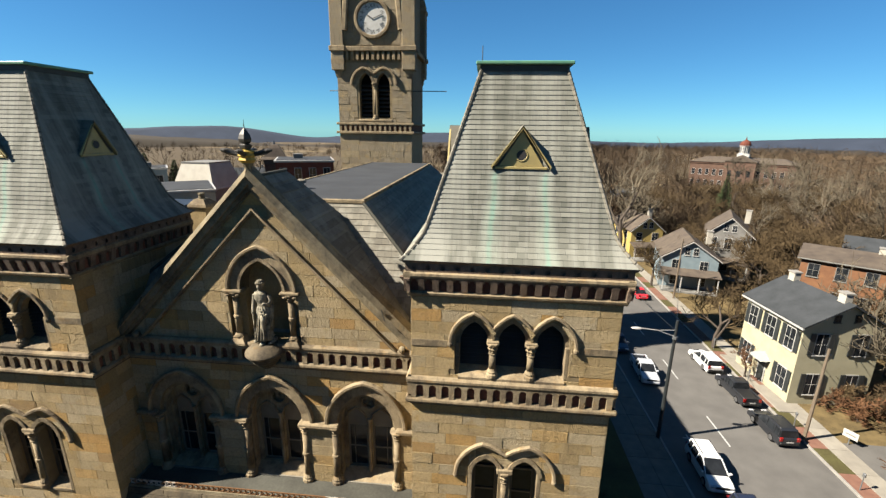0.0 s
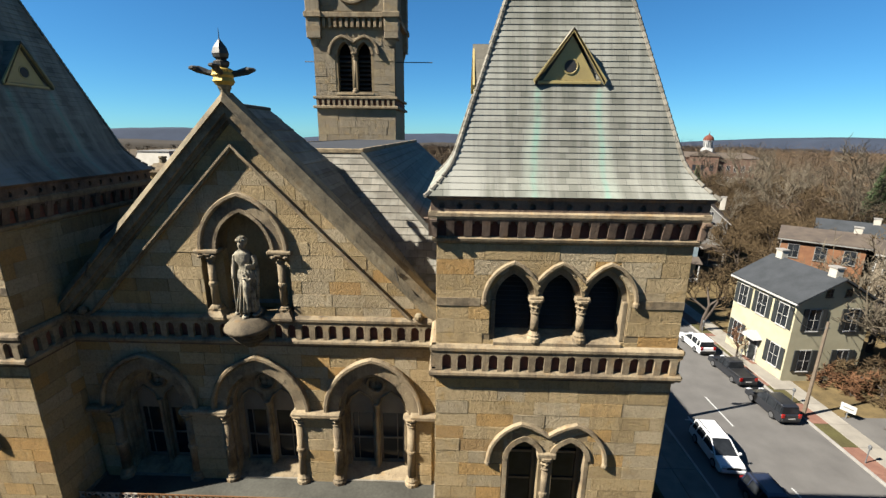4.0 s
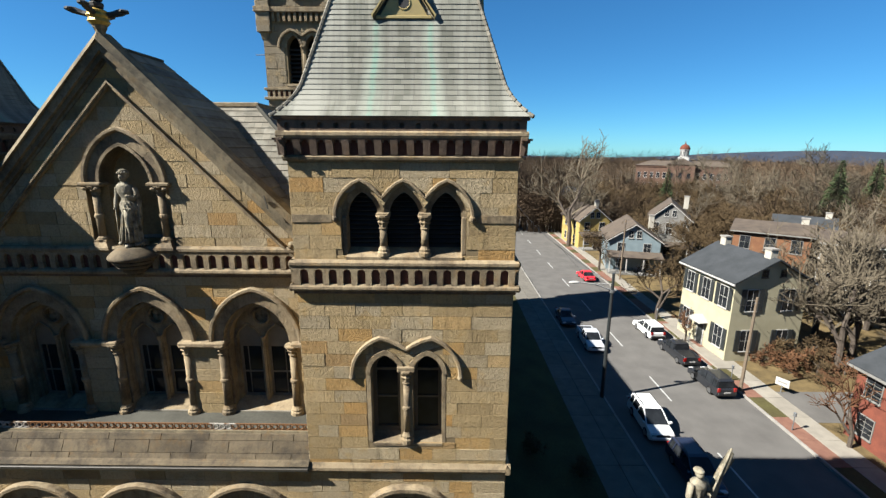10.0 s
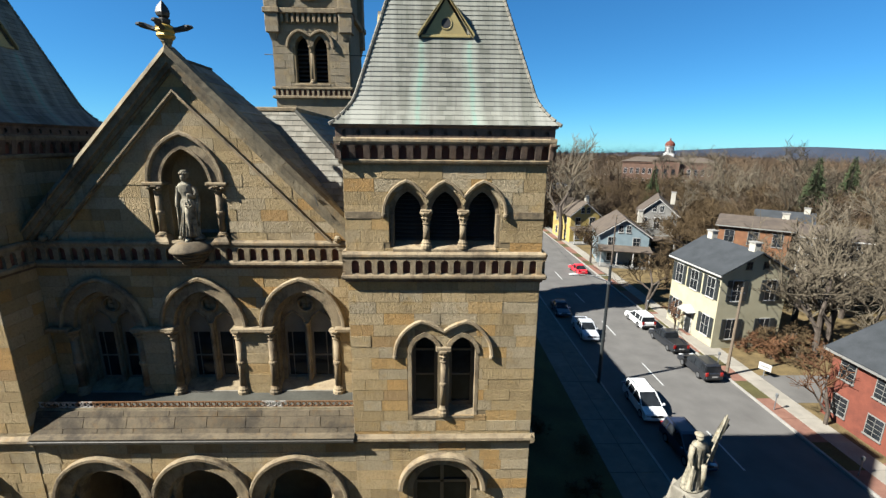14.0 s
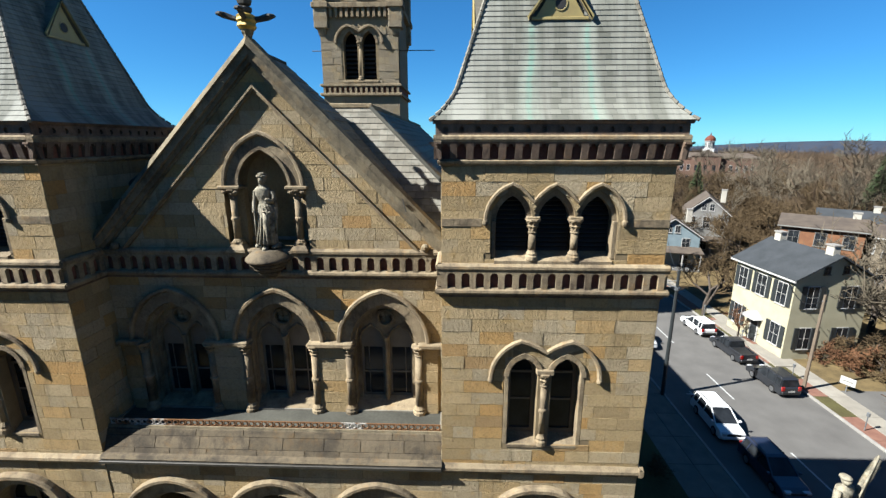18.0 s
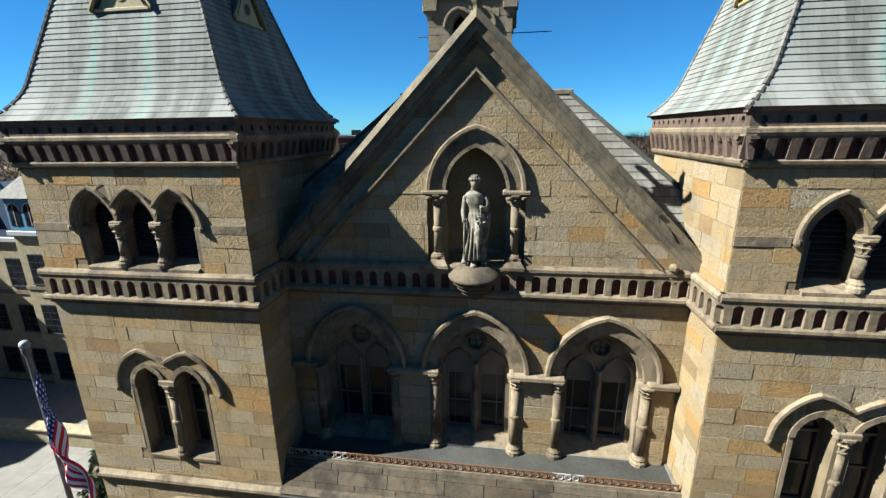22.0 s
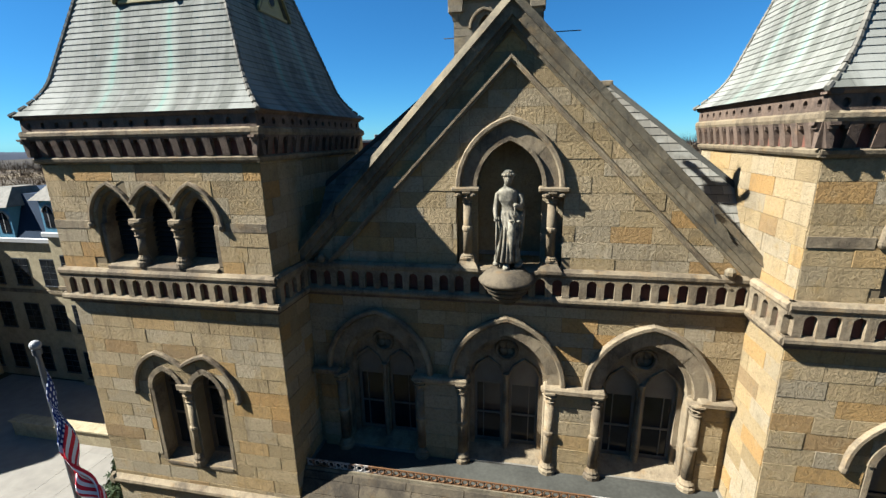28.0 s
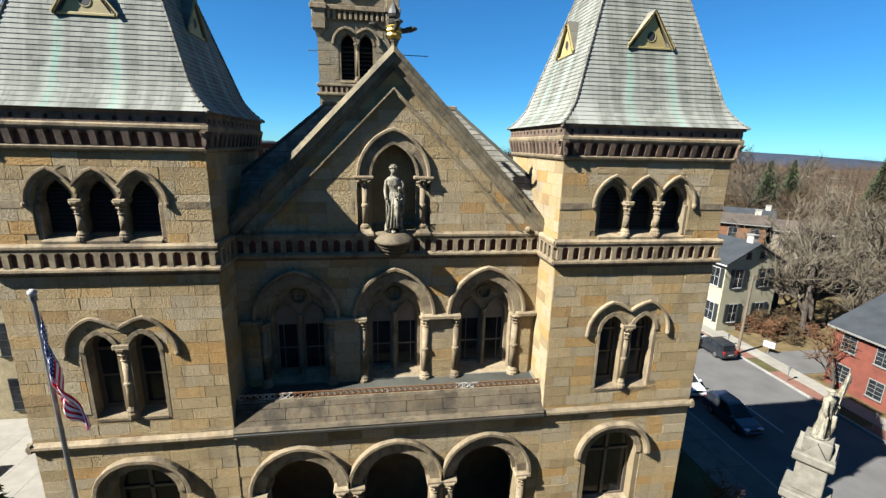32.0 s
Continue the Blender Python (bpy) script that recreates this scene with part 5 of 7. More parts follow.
def clock_tower():
    hw, zb = 2.6, 17.75
    c = thing("clock_tower", pose(-2.2, 24.0, -2.73) @ Matrix.Diagonal((1.175, 1.175, 1.175, 1)), "tall sandstone clock tower with belfry and pinnacles", "clock tower")
    ring = lambda name, e, z0, z1, mtl: part(name, box(-hw - e, hw + e, -e, 2 * hw + e, z0, z1, 0.03), mtl, c)
    body = part("shaft", box(-hw, hw, 0, 2 * hw, 12.0, zb), M_ASHG, c)
    bf = [opening(s * 0.62, 0.46, 18.75, 21.0, 0.75) for s in (-1, 1)]
    lo, hi = zb, 23.3
    pol = [[(-hw, lo), (-hw, hi), (hw, hi), (hw, lo)]]
    for h in bf:
        pol = minus(pol, h)
    fr = part("belfry_wall", slab(pol, 0.0, 0.6), M_JOINT, c)
    blocks(fr, -hw, hw, 12.4, 27.0, [opening(s * 0.62, 0.62, 18.7, 21.0, 0.92) for s in (-1, 1)] + [[(-3, 17.6), (-3, 18.5), (3, 18.5), (3, 17.6)], [(-3, 22.4), (-3, 23.5), (3, 23.5), (3, 22.4)]], M_ASHG, 131, course=0.45, proud=0.025, long=(0.7, 1.5))
    for q, (px, py) in ((90, (hw, hw)), (-90, (-hw, hw)), (180, (0, 2 * hw))):
        part("belfry_wall", slab([[(-hw, lo), (-hw, hi), (hw, hi), (hw, lo)]], 0.0, 0.5), M_ASHG, c, at=pose(px, py, 0, 0, 0, q))
    # solid near-black box instead of an unlit belfry chamber
    part("belfry_room", box(-hw + 0.6, hw - 0.6, 0.9, 2 * hw - 0.5, lo, hi), M_UNLIT, c)
    for s in (-1, 1):
        order(c, s * 0.62, 0.46, 21.0, 0.75, 0.16, -0.06, 0.3)
        for k in range(8):
            bm = box(s * 0.62 - 0.5, s * 0.62 + 0.5, -0.12, 0.12, -0.012, 0.012)
            bmesh.ops.transform(bm, matrix=pose(0, 0.45, 19.0 + 0.28 * k, 38), verts=bm.verts)
            part("louvre", bm, M_LOUVRE, c)
    column(c, 0.0, 0.1, 18.7, 21.1, 0.12, 0.4, 0.3, ring=False)
    h = part("hood_mould", band(label_path(0.0, (-0.72, 0.72), 0.85, 21.0, 22.05, 21.7), 0.18, -0.22, 0.0), M_TRIM, c)
    part("sill", prism_x([(-0.12, 18.55), (-0.12, 18.65), (0.5, 18.85), (0.5, 18.55)], -1.2, 1.2), M_TRIM, c)
    ring("lower_ledge", 0.2, zb - 0.05, zb + 0.13, M_TRIM)
    ring("red_band", 0.02, zb + 0.13, zb + 0.55, M_RED)
    ring("upper_ledge", 0.18, zb + 0.55, zb + 0.72, M_TRIM)
    for i in range(15):
        x = -hw + 0.1 + i * (2 * hw - 0.2) / 14
        part("baluster", box(x - 0.08, x + 0.08, -0.14, 0.0, zb + 0.1, zb + 0.6), M_TRIM, c)
        part("corbel", box(x - 0.09, x + 0.09, -0.22, 0.0, 22.55, 23.1, 0.02), M_TRIM, c)
    ring("clock_ledge", 0.3, 23.1, 23.4, M_TRIM)
    part("clock_stage", box(-hw + 0.1, hw - 0.1, 0.1, 2 * hw - 0.1, 23.4, 27.4), M_ASHG, c)
    dial = part("dial", slab([[(1.02 * math.cos(-2 * math.pi * i / 40), 25.1 + 1.02 * math.sin(-2 * math.pi * i / 40)) for i in range(40)]], -0.06, 0.1), M_DIAL, c, "white clock face with black Roman numerals")
    part("dial_ring", band([(1.12 * math.cos(-2 * math.pi * i / 40), 25.1 + 1.12 * math.sin(-2 * math.pi * i / 40)) for i in range(41)], 0.24, -0.2, 0.1), M_TRIM, dial)
    for i, t in enumerate(("XII", "I", "II", "III", "IIII", "V", "VI", "VII", "VIII", "IX", "X", "XI")):
        a = math.radians(90 - 30 * i)
        cu = bpy.data.curves.new("numeral", "FONT")
        cu.body, cu.size, cu.align_x, cu.align_y = t, 0.36, "CENTER", "CENTER"
        ob = new("numeral", cu)
        bpy.context.view_layer.update()
        me = bpy.data.meshes.new_from_object(ob)
        bpy.data.objects.remove(ob)
        me.materials.append(M_BLACK)
        part("numeral", me, None, dial, at=pose(0.78 * math.cos(a), -0.07, 25.1 + 0.78 * math.sin(a), 90, -90 + math.degrees(a), 0))
    for a, L, wd in ((148, 0.42, 0.06), (22, 0.72, 0.045)):
        bm = box(-wd, L, -0.095, -0.08, -wd / 2, wd / 2)
        part("clock_hand", bm, M_BLACK, dial, at=pose(0, 0, 25.1, 0, -a, 0))
    for s in (-1, 1):
        part("gable_hood", band([(s * 1.95, 24.4), (s * 1.75, 26.3), (0, 28.3)], 0.42, -0.3, 0.1), M_TRIM, c)
    for sx in (-1, 1):
        for sy in (0, 1):
            p = part("corner_pier", box(-0.45, 0.45, -0.45, 0.45, 21.9, 26.6, 0.04), M_ASHG, c, at=Matrix.Translation((sx * (hw - 0.15), 0.15 + sy * (2 * hw - 0.3), 0)))
            part("pier_cap", lathe([(0.72, 26.5), (0.72, 26.75), (0.55, 26.9), (0.6, 27.05), (0.35, 27.7), (0.4, 27.8), (0.05, 29.6)], 4, angle=math.pi / 4), M_TRIM, p)
            part("pier_corbel", lathe([(0.12, 21.2), (0.3, 21.5), (0.42, 21.9), (0.64, 22.3), (0.64, 22.6)], 4, angle=math.pi / 4), M_TRIM, p)
            part("pier_ledge", box(-0.55, 0.55, -0.55, 0.55, 23.1, 23.42, 0.03), M_TRIM, p)
    part("spire", lathe([(hw + 0.1, 27.4), (hw - 0.3, 28.3), (0.1, 40.0)], 4, cy=hw, angle=math.pi / 4), M_SLATE2, c)
    part("tie_rod", tube([(-hw - 0.7, 0.3, 20.6), (hw + 2.4, 0.3, 20.6)], 0.03, 5), M_BRONZE, c)


M_DIAL = plain("white_clock_dial", (0.75, 0.74, 0.68), (0.6, 0.58, 0.5), 0.5)
M_BLACK = plain("black_paint", (0.012, 0.012, 0.012), (0.02, 0.02, 0.02), 0.5)
clock_tower()

# ---- ground, street and distance ----
M_GRASS = plain("winter_grass", (0.13, 0.12, 0.045), (0.08, 0.066, 0.03), 0.95, 0.5, 8.0, 0.6, 0.03)
M_FIELD = plain("far_fields", (0.36, 0.27, 0.15), (0.115, 0.086, 0.05), 0.95, 0.006, 0.3, 0.2, 0.1, spread=(0.545, 0.60))
M_ROAD = plain("grey_asphalt", (0.19, 0.18, 0.162), (0.14, 0.132, 0.12), 0.9, 0.6, 20.0, 0.3, 0.006)
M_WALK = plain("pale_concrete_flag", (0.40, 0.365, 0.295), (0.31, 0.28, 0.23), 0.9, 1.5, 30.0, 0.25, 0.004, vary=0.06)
# darker copy of the flag concrete, with the courthouse shadow mixed into its colour
M_WALK_SHADE = plain("shade_darkened_concrete", (0.24, 0.22, 0.18), (0.17, 0.155, 0.13), 0.9, 1.5, 30.0, 0.25, 0.004, vary=0.08)
M_PAVE = plain("brick_paving", (0.30, 0.16, 0.11), (0.22, 0.11, 0.08), 0.9, 3.0, 40.0, 0.3, 0.005)
M_EARTH = plain("leaf_litter_earth", (0.25, 0.18, 0.08), (0.105, 0.078, 0.038), 0.95, 1.0, 12.0, 0.6, 0.04)
M_KERB = plain("granite_kerb", (0.40, 0.38, 0.33), (0.30, 0.28, 0.25), 0.85, 2, 40, 0.2)
M_WHITE = plain("white_road_paint", (0.62, 0.62, 0.58), (0.45, 0.45, 0.42), 0.8, 3, 30, 0.1)
rng = random.Random(3)


def hill(x, y):
    d = math.hypot(x - 10, y)
    far = max(0.0, min(1.0, (d - 90) / 900))
    rise = 5.5 * max(0.0, min(1.0, (d - 110) / 160)) * max(0.0, min(1.0, (x - 10) / 60))
    fall = 0.021 * max(0.0, d - 260)
    return GROUND - 0.05 + rise - fall + far * (14 * noise.noise((x / 500, y / 500, 0.3)) - 6) * min(1.0, far * 2)


bm = bmesh.new()
N = 70
ax = [math.copysign(abs(i / N) ** 2.6, i) * 4600 for i in range(-N, N + 1)]
grid = [[bm.verts.new((x, y, hill(x, y))) for x in ax] for y in ax]
for i in range(2 * N):
    for j in range(2 * N):
        bm.faces.new((grid[i][j], grid[i][j + 1], grid[i + 1][j + 1], grid[i + 1][j]))
solid("ground", bm, M_FIELD, "brown winter ground reaching to the hills", "ground", "structure", smooth=True)

RX0, RX1 = 20.9, 31.3
solid("road", box(RX0, RX1, -70, 220, GROUND - 0.3, GROUND), M_ROAD, "grey asphalt street beside the courthouse", "road", "structure")
solid("kerb_west", box(RX0 - 0.18, RX0, -70, 220, GROUND - 0.3, GROUND + 0.14, 0.02), M_KERB, "granite kerb of the street", "kerb", "structure")
solid("kerb_east", box(RX1, RX1 + 0.18, -70, 220, GROUND - 0.3, GROUND + 0.14, 0.02), M_KERB, "granite kerb of the street", "kerb", "structure")
solid("ground_courthouse_lawn", box(-60, RX0 - 2.6, -50, 40, GROUND - 0.3, GROUND + 0.12), M_GRASS, "dry winter lawn round the courthouse", "lawn", "structure")
wk = tagged(new("pavement_west"), "concrete pavement beside the courthouse lawn", "pavement", kind="structure")
we = tagged(new("pavement_east"), "sunlit concrete pavement in front of the houses", "pavement", kind="structure")
fm = mesh("flag", box(-0.74, 0.74, -1.19, 1.19, GROUND - 0.2, GROUND + 0.13, 0.01), M_WALK)
# west flags use the concrete darkened for the courthouse shadow
fd = mesh("flag", box(-0.74, 0.74, -1.19, 1.19, GROUND - 0.2, GROUND + 0.13, 0.01), M_WALK_SHADE)
fp = mesh("brick_strip", box(-0.55, 0.55, -1.19, 1.19, GROUND - 0.2, GROUND + 0.125), M_PAVE)
fe = mesh("verge", box(-0.55, 0.55, -1.19, 1.19, GROUND - 0.2, GROUND + 0.125), M_GRASS)
for i in range(50):
    y = -28 + 2.4 * i
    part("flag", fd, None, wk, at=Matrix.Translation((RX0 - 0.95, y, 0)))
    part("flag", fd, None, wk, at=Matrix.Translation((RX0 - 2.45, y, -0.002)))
    part("flag", fm, None, we, at=Matrix.Translation((RX1 + 2.05, y, 0)))
    part("verge", fe if (i * 7) % 5 < 2 else fp, None, we, at=Matrix.Translation((RX1 + 0.75, y, 0)))
solid("ground_yards", box(RX1 + 2.8, 140, -60, 190, GROUND - 0.3, GROUND + 0.1), M_EARTH, "brown leaf-strewn back yards", "yard", "structure")
solid("ground_driveway", box(RX1 + 2.8, 52, 13.4, 17.2, GROUND - 0.2, GROUND + 0.125), M_ROAD, "cracked grey asphalt driveway", "driveway", "structure")
solid("pavement_court", box(-40, -11.2, -1.5, 14, GROUND - 0.2, GROUND + 0.16), M_WALK, "pale paved court beside the stone wing", "pavement", "structure")
pc = tagged(new("pavement_court_flags"), "pale square flags of the paved court", "pavement", kind="structure")
cm = mesh("court_flag", box(-0.735, 0.735, -0.735, 0.735, GROUND + 0.1, GROUND + 0.168, 0.006), M_WALK)
for i in range(10):
    for j in range(9):
        part("court_flag", cm, None, pc, at=Matrix.Translation((-12.2 - 1.5 * i, -0.7 + 1.5 * j, 0)))
solid("pavement_forecourt", box(-2.2, 2.2, -30, PY - 0.1, GROUND - 0.2, GROUND + 0.15), M_WALK, "pale paved walk to the porch", "pavement", "structure")
for i in range(16):
    solid("lane_mark", box(25.6, 25.72, -20 + i * 9.0, -16.5 + i * 9.0, GROUND, GROUND + 0.006), M_WHITE, "worn white lane line painted on the asphalt", "road marking", group="lane markings")
for i in range(5):
    y = -9.0 + 6.4 * i
    bm = box(22.6, 23.2, y - 0.05, y + 0.05, GROUND, GROUND + 0.006)
    box(22.95, 23.05, y - 0.4, y + 0.4, GROUND, GROUND + 0.005, bm=bm)
    solid("parking_mark", bm, M_WHITE, "white T-shaped parking mark painted on asphalt", "road marking", group="parking marks")


def ridge(name, r0, a0, a1, base, seed, colour, peak):
    bm = bmesh.new()
    rows = []
    for i in range(121):
        a = math.radians(a0 + (a1 - a0) * i / 120)
        west = 1.0 + 0.75 * max(0.0, min(1.0, (0.2 - a) / 0.3))
        h = base + peak * west * (0.5 + noise.noise((i * 0.055, seed, 0.0))) + peak * (west - 1) * 0.55 * noise.noise((i * 0.17, seed, 4.0)) + 8 * noise.noise((i * 0.4, seed, 2.0))
        rows.append([bm.verts.new((r * math.sin(a), r * math.cos(a), z)) for r, z in ((r0 * 0.8, -160), (r0 * 0.9, h - 14), (r0, h), (r0 * 1.15, -200))])
    for a, b in zip(rows, rows[1:]):
        for i in range(3):
            bm.faces.new((a[i], b[i], b[i + 1], a[i + 1]))
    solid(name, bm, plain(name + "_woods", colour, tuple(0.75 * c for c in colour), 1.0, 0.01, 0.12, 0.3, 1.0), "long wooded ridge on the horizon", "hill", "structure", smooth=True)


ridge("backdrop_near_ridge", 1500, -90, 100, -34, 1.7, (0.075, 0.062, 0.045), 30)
# blue of the distance haze is mixed into this ridge's woods colour
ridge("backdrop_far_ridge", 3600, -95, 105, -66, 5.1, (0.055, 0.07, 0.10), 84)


# ---- the town ----
M_ROOFG = plain("dark_grey_shingle_roof", (0.07, 0.075, 0.08), (0.045, 0.05, 0.052), 0.8, 1.0, 14.0, 0.4)
M_ROOFB = plain("brown_shingle_roof", (0.17, 0.135, 0.10), (0.10, 0.08, 0.065), 0.85, 1.0, 14.0, 0.4)
M_CREAM = plain("cream_painted_wall", (0.60, 0.55, 0.37), (0.50, 0.455, 0.30), 0.8, 1.0, 20.0, 0.2)
M_BLUEW = plain("pale_blue_siding", (0.27, 0.345, 0.365), (0.2, 0.265, 0.285), 0.7, 1.0, 20.0, 0.2)
M_YELW = plain("yellow_siding", (0.58, 0.43, 0.13), (0.5, 0.36, 0.10), 0.7, 1.0, 20.0, 0.2)
M_GREYW = plain("grey_siding", (0.30, 0.29, 0.26), (0.22, 0.21, 0.19), 0.75, 1.0, 20.0, 0.2)
M_WHITEW = plain("off_white_wall", (0.62, 0.58, 0.48), (0.5, 0.46, 0.38), 0.75, 1.0, 20.0, 0.2)
M_STUCCO = plain("weathered_tan_stucco", (0.36, 0.30, 0.21), (0.27, 0.22, 0.155), 0.85, 0.8, 18.0, 0.3)
M_BRICK = plain("red_brick_wall", (0.25, 0.08, 0.05), (0.16, 0.055, 0.038), 0.85, 1.5, 25.0, 0.4, vary=0.2)
M_BRICKO = plain("orange_brick_wall", (0.30, 0.15, 0.075), (0.21, 0.10, 0.055), 0.85, 1.5, 25.0, 0.4)
M_SHUT = plain("black_shutter", (0.02, 0.025, 0.025), (0.035, 0.04, 0.04), 0.5)
M_TRIMW = plain("white_painted_trim", (0.60, 0.58, 0.53), (0.50, 0.485, 0.445), 0.6, 2, 20, 0.1)
M_LIME = plain("rough_pale_limestone", (0.66, 0.55, 0.33), (0.43, 0.35, 0.205), 0.9, 2.5, 10.0, 0.8, 0.04)
M_BLUEP = plain("blue_painted_dormer", (0.12, 0.36, 0.50), (0.09, 0.27, 0.39), 0.6)
M_DKSL = plain("dark_blue_slate", (0.028, 0.05, 0.085), (0.018, 0.034, 0.06), 0.88, 2, 20, 0.3)


def pane_window(parent, x, z, w, h, trim, shutters=False, bars=(1, 1), proud=0.0):
    """A sash window on a wall whose face is local y = 0."""
    fr = part("window", slab([[(x - w / 2 - 0.06, z - 0.06), (x - w / 2 - 0.06, z + h + 0.07), (x + w / 2 + 0.06, z + h + 0.07), (x + w / 2 + 0.06, z - 0.06)]], -0.05, 0.05), trim, parent)
    part("pane", box(x - w / 2, x + w / 2, -0.06, 0.0, z, z + h), M_GLASS, fr)
    for i in range(bars[0]):
        bx = x - w / 2 + w * (i + 1) / (bars[0] + 1)
        part("glazing_bar", box(bx - 0.013, bx + 0.013, -0.075, -0.05, z, z + h), trim, fr)
    for i in range(bars[1]):
        bz = z + h * (i + 1) / (bars[1] + 1)
        part("glazing_bar", box(x - w / 2, x + w / 2, -0.072, -0.05, bz - 0.015, bz + 0.015), trim, fr)
    part("sill", box(x - w / 2 - 0.1, x + w / 2 + 0.1, -0.11, 0.02, z - 0.12, z - 0.05), trim, fr)
    if shutters:
        for s in (-1, 1):
            part("shutter", box(x + s * (w / 2 + 0.1) - (0.42 if s < 0 else 0.0), x + s * (w / 2 + 0.1) + (0.42 if s > 0 else 0.0), -0.09, -0.02, z - 0.05, z + h + 0.05, 0.01), M_SHUT, parent)


def house(name, x, y, turn, w, d, eave, rise, wall, roof, label, cols=3, rows=2, side_cols=1, gable_front=False, shutters=False, chimneys=1, trim=None, porch=False, door=True, base=GROUND, bars=(1, 1)):
    """A gabled house; local x runs along its front, y into it."""
    trim = trim or M_TRIMW
    h = thing(name, pose(x, y, base, 0, 0, turn), label, "house")
    if gable_front:
        body = prism([(-w / 2, 0), (-w / 2, eave), (0, eave + rise), (w / 2, eave), (w / 2, 0)], 0, d)
    else:
        body = prism_x([(0, 0), (0, eave), (d / 2, eave + rise), (d, eave), (d, 0)], -w / 2, w / 2)
    wl = part("wall", body, wall, h)
    o, t = 0.38, 0.12
    for s in (-1, 1):
        if gable_front:
            k = rise / (w / 2)
            q = [(0, eave + rise + 0.02), (s * (w / 2 + o), eave - o * k + 0.02), (s * (w / 2 + o), eave - o * k + t + 0.05), (0, eave + rise + t + 0.05)]
            part("roof", prism(q, -o, d + o), roof, h)
            part("bargeboard", prism([(p[0], p[1] - 0.14) for p in q], -o - 0.03, -o + 0.03), trim, h)
        else:
            k = rise / (d / 2)
            ye, ym = (-o if s < 0 else d + o), d / 2
            q = [(ym, eave + rise + 0.02), (ye, eave - o * k + 0.02), (ye, eave - o * k + t + 0.05), (ym, eave + rise + t + 0.05)]
            part("roof", prism_x(q, -w / 2 - o, w / 2 + o), roof, h)
            part("gutter", box(-w / 2 - o, w / 2 + o, ye - 0.06, ye + 0.06, eave - o * k - 0.06, eave - o * k + 0.08), trim, h)
    fl = eave / rows
    for r in range(rows):
        for c in range(cols):
            cx = -w / 2 + w * (c + 0.5) / cols
            if r == 0 and door and c == cols // 2:
                dr = part("door", box(cx - 0.5, cx + 0.5, -0.06, 0.05, 0.25, 2.35, 0.01), trim, h)
                part("door_hood", prism([(cx - 0.85, 2.55), (cx, 3.15), (cx + 0.85, 2.55)], -0.9, 0.0), trim, dr)
                part("door_leaf", box(cx - 0.36, cx + 0.36, -0.08, 0.0, 0.3, 2.2), M_SHUT, dr)
                for i in range(3):
                    part("step", box(cx - 0.8, cx + 0.8, -0.45 - 0.3 * i, 0.0, -0.1, 0.24 - 0.1 * i), M_PAVE, h)
                continue
            pane_window(h, cx, r * fl + fl * 0.30, min(0.95, w / cols * 0.45), fl * 0.5, trim, shutters, bars)
    for sx in (-1, 1):
        side = part("side_face", slab([[(-0.01, 0.0), (-0.01, 0.02), (0.01, 0.02), (0.01, 0.0)]], 0.01, 0.02), wall, h, at=pose(sx * w / 2, d / 2, 0, 0, 0, 90 * sx))
        for r in range(rows):
            for c in range(side_cols):
                cx = -d / 2 + d * (c + 0.5) / side_cols
                if gable_front or side_cols:
                    pane_window(side, cx, r * fl + fl * 0.30, 0.9, fl * 0.5, trim, shutters, bars)
        if not gable_front and rise > 1.2:
            for c in (-0.8, 0.8):
                pane_window(side, c, eave + rise * 0.22, 0.42, 0.55, M_SHUT)
    if gable_front and rise > 1.5:
        for c in (-0.55, 0.55):
            pane_window(h, c, eave + rise * 0.15, 0.6, 1.0, trim)
    for i in range(chimneys):
        cx = (w / 2 - 0.7) * (1 if i == 0 else -1)
        ch = part("chimney", box(cx - 0.35, cx + 0.35, d / 2 - 0.3, d / 2 + 0.3, eave + rise * 0.5, eave + rise + 0.75, 0.02), M_WHITEW, h)
        part("chimney_cap", box(cx - 0.42, cx + 0.42, d / 2 - 0.37, d / 2 + 0.37, eave + rise + 0.75, eave + rise + 0.87), M_KERB, ch)
    if porch:
        p = part("porch_roof", prism_x([(-2.2, 2.6), (0.0, 3.1), (0.0, 3.2), (-2.25, 2.72)], -w / 2 - 0.2, w / 2 + 0.2), roof, h)
        for i in range(4):
            cx = -w / 2 + 0.15 + i * (w - 0.3) / 3
            part("porch_post", box(cx - 0.07, cx + 0.07, -2.1, -1.96, 0, 2.62), trim, h)
        part("porch_floor", box(-w / 2, w / 2, -2.2, 0, -0.2, 0.3), M_GREYW, h)
    return h


# the cream house with black shutters, front to the street
house("cream_house", 32.9, 25.35, -86, 6.8, 6.4, 7.3, 1.8, M_CREAM, M_ROOFG, "cream two-storey house with dark roof and black shutters", 3, 2, 2, shutters=True, chimneys=2)
solid("stoop_terrace", box(31.8, 33.2, 20.6, 30.0, GROUND, GROUND + 0.22, 0.02), M_WALK, "pale concrete terrace in front of the cream house", "terrace", kind="structure")
house("blue_house", 37.0, 50.2, -14, 7.2, 9, 4.9, 2.4, M_BLUEW, M_ROOFB, "pale blue gabled house with brown roof", 2, 2, 3, gable_front=True, porch=True, door=False)
house("yellow_house", 36.4, 66.0, 5, 5.6, 9, 5.4, 2.3, M_YELW, M_ROOFB, "yellow sided gabled house", 2, 2, 2, gable_front=True, porch=True, door=False)
house("grey_house", 45.6, 57.4, -25, 6, 8, 7.0, 2.6, M_GREYW, M_ROOFB, "grey house with porch behind bare trees", 3, 2, 2, gable_front=True, porch=True, door=False)
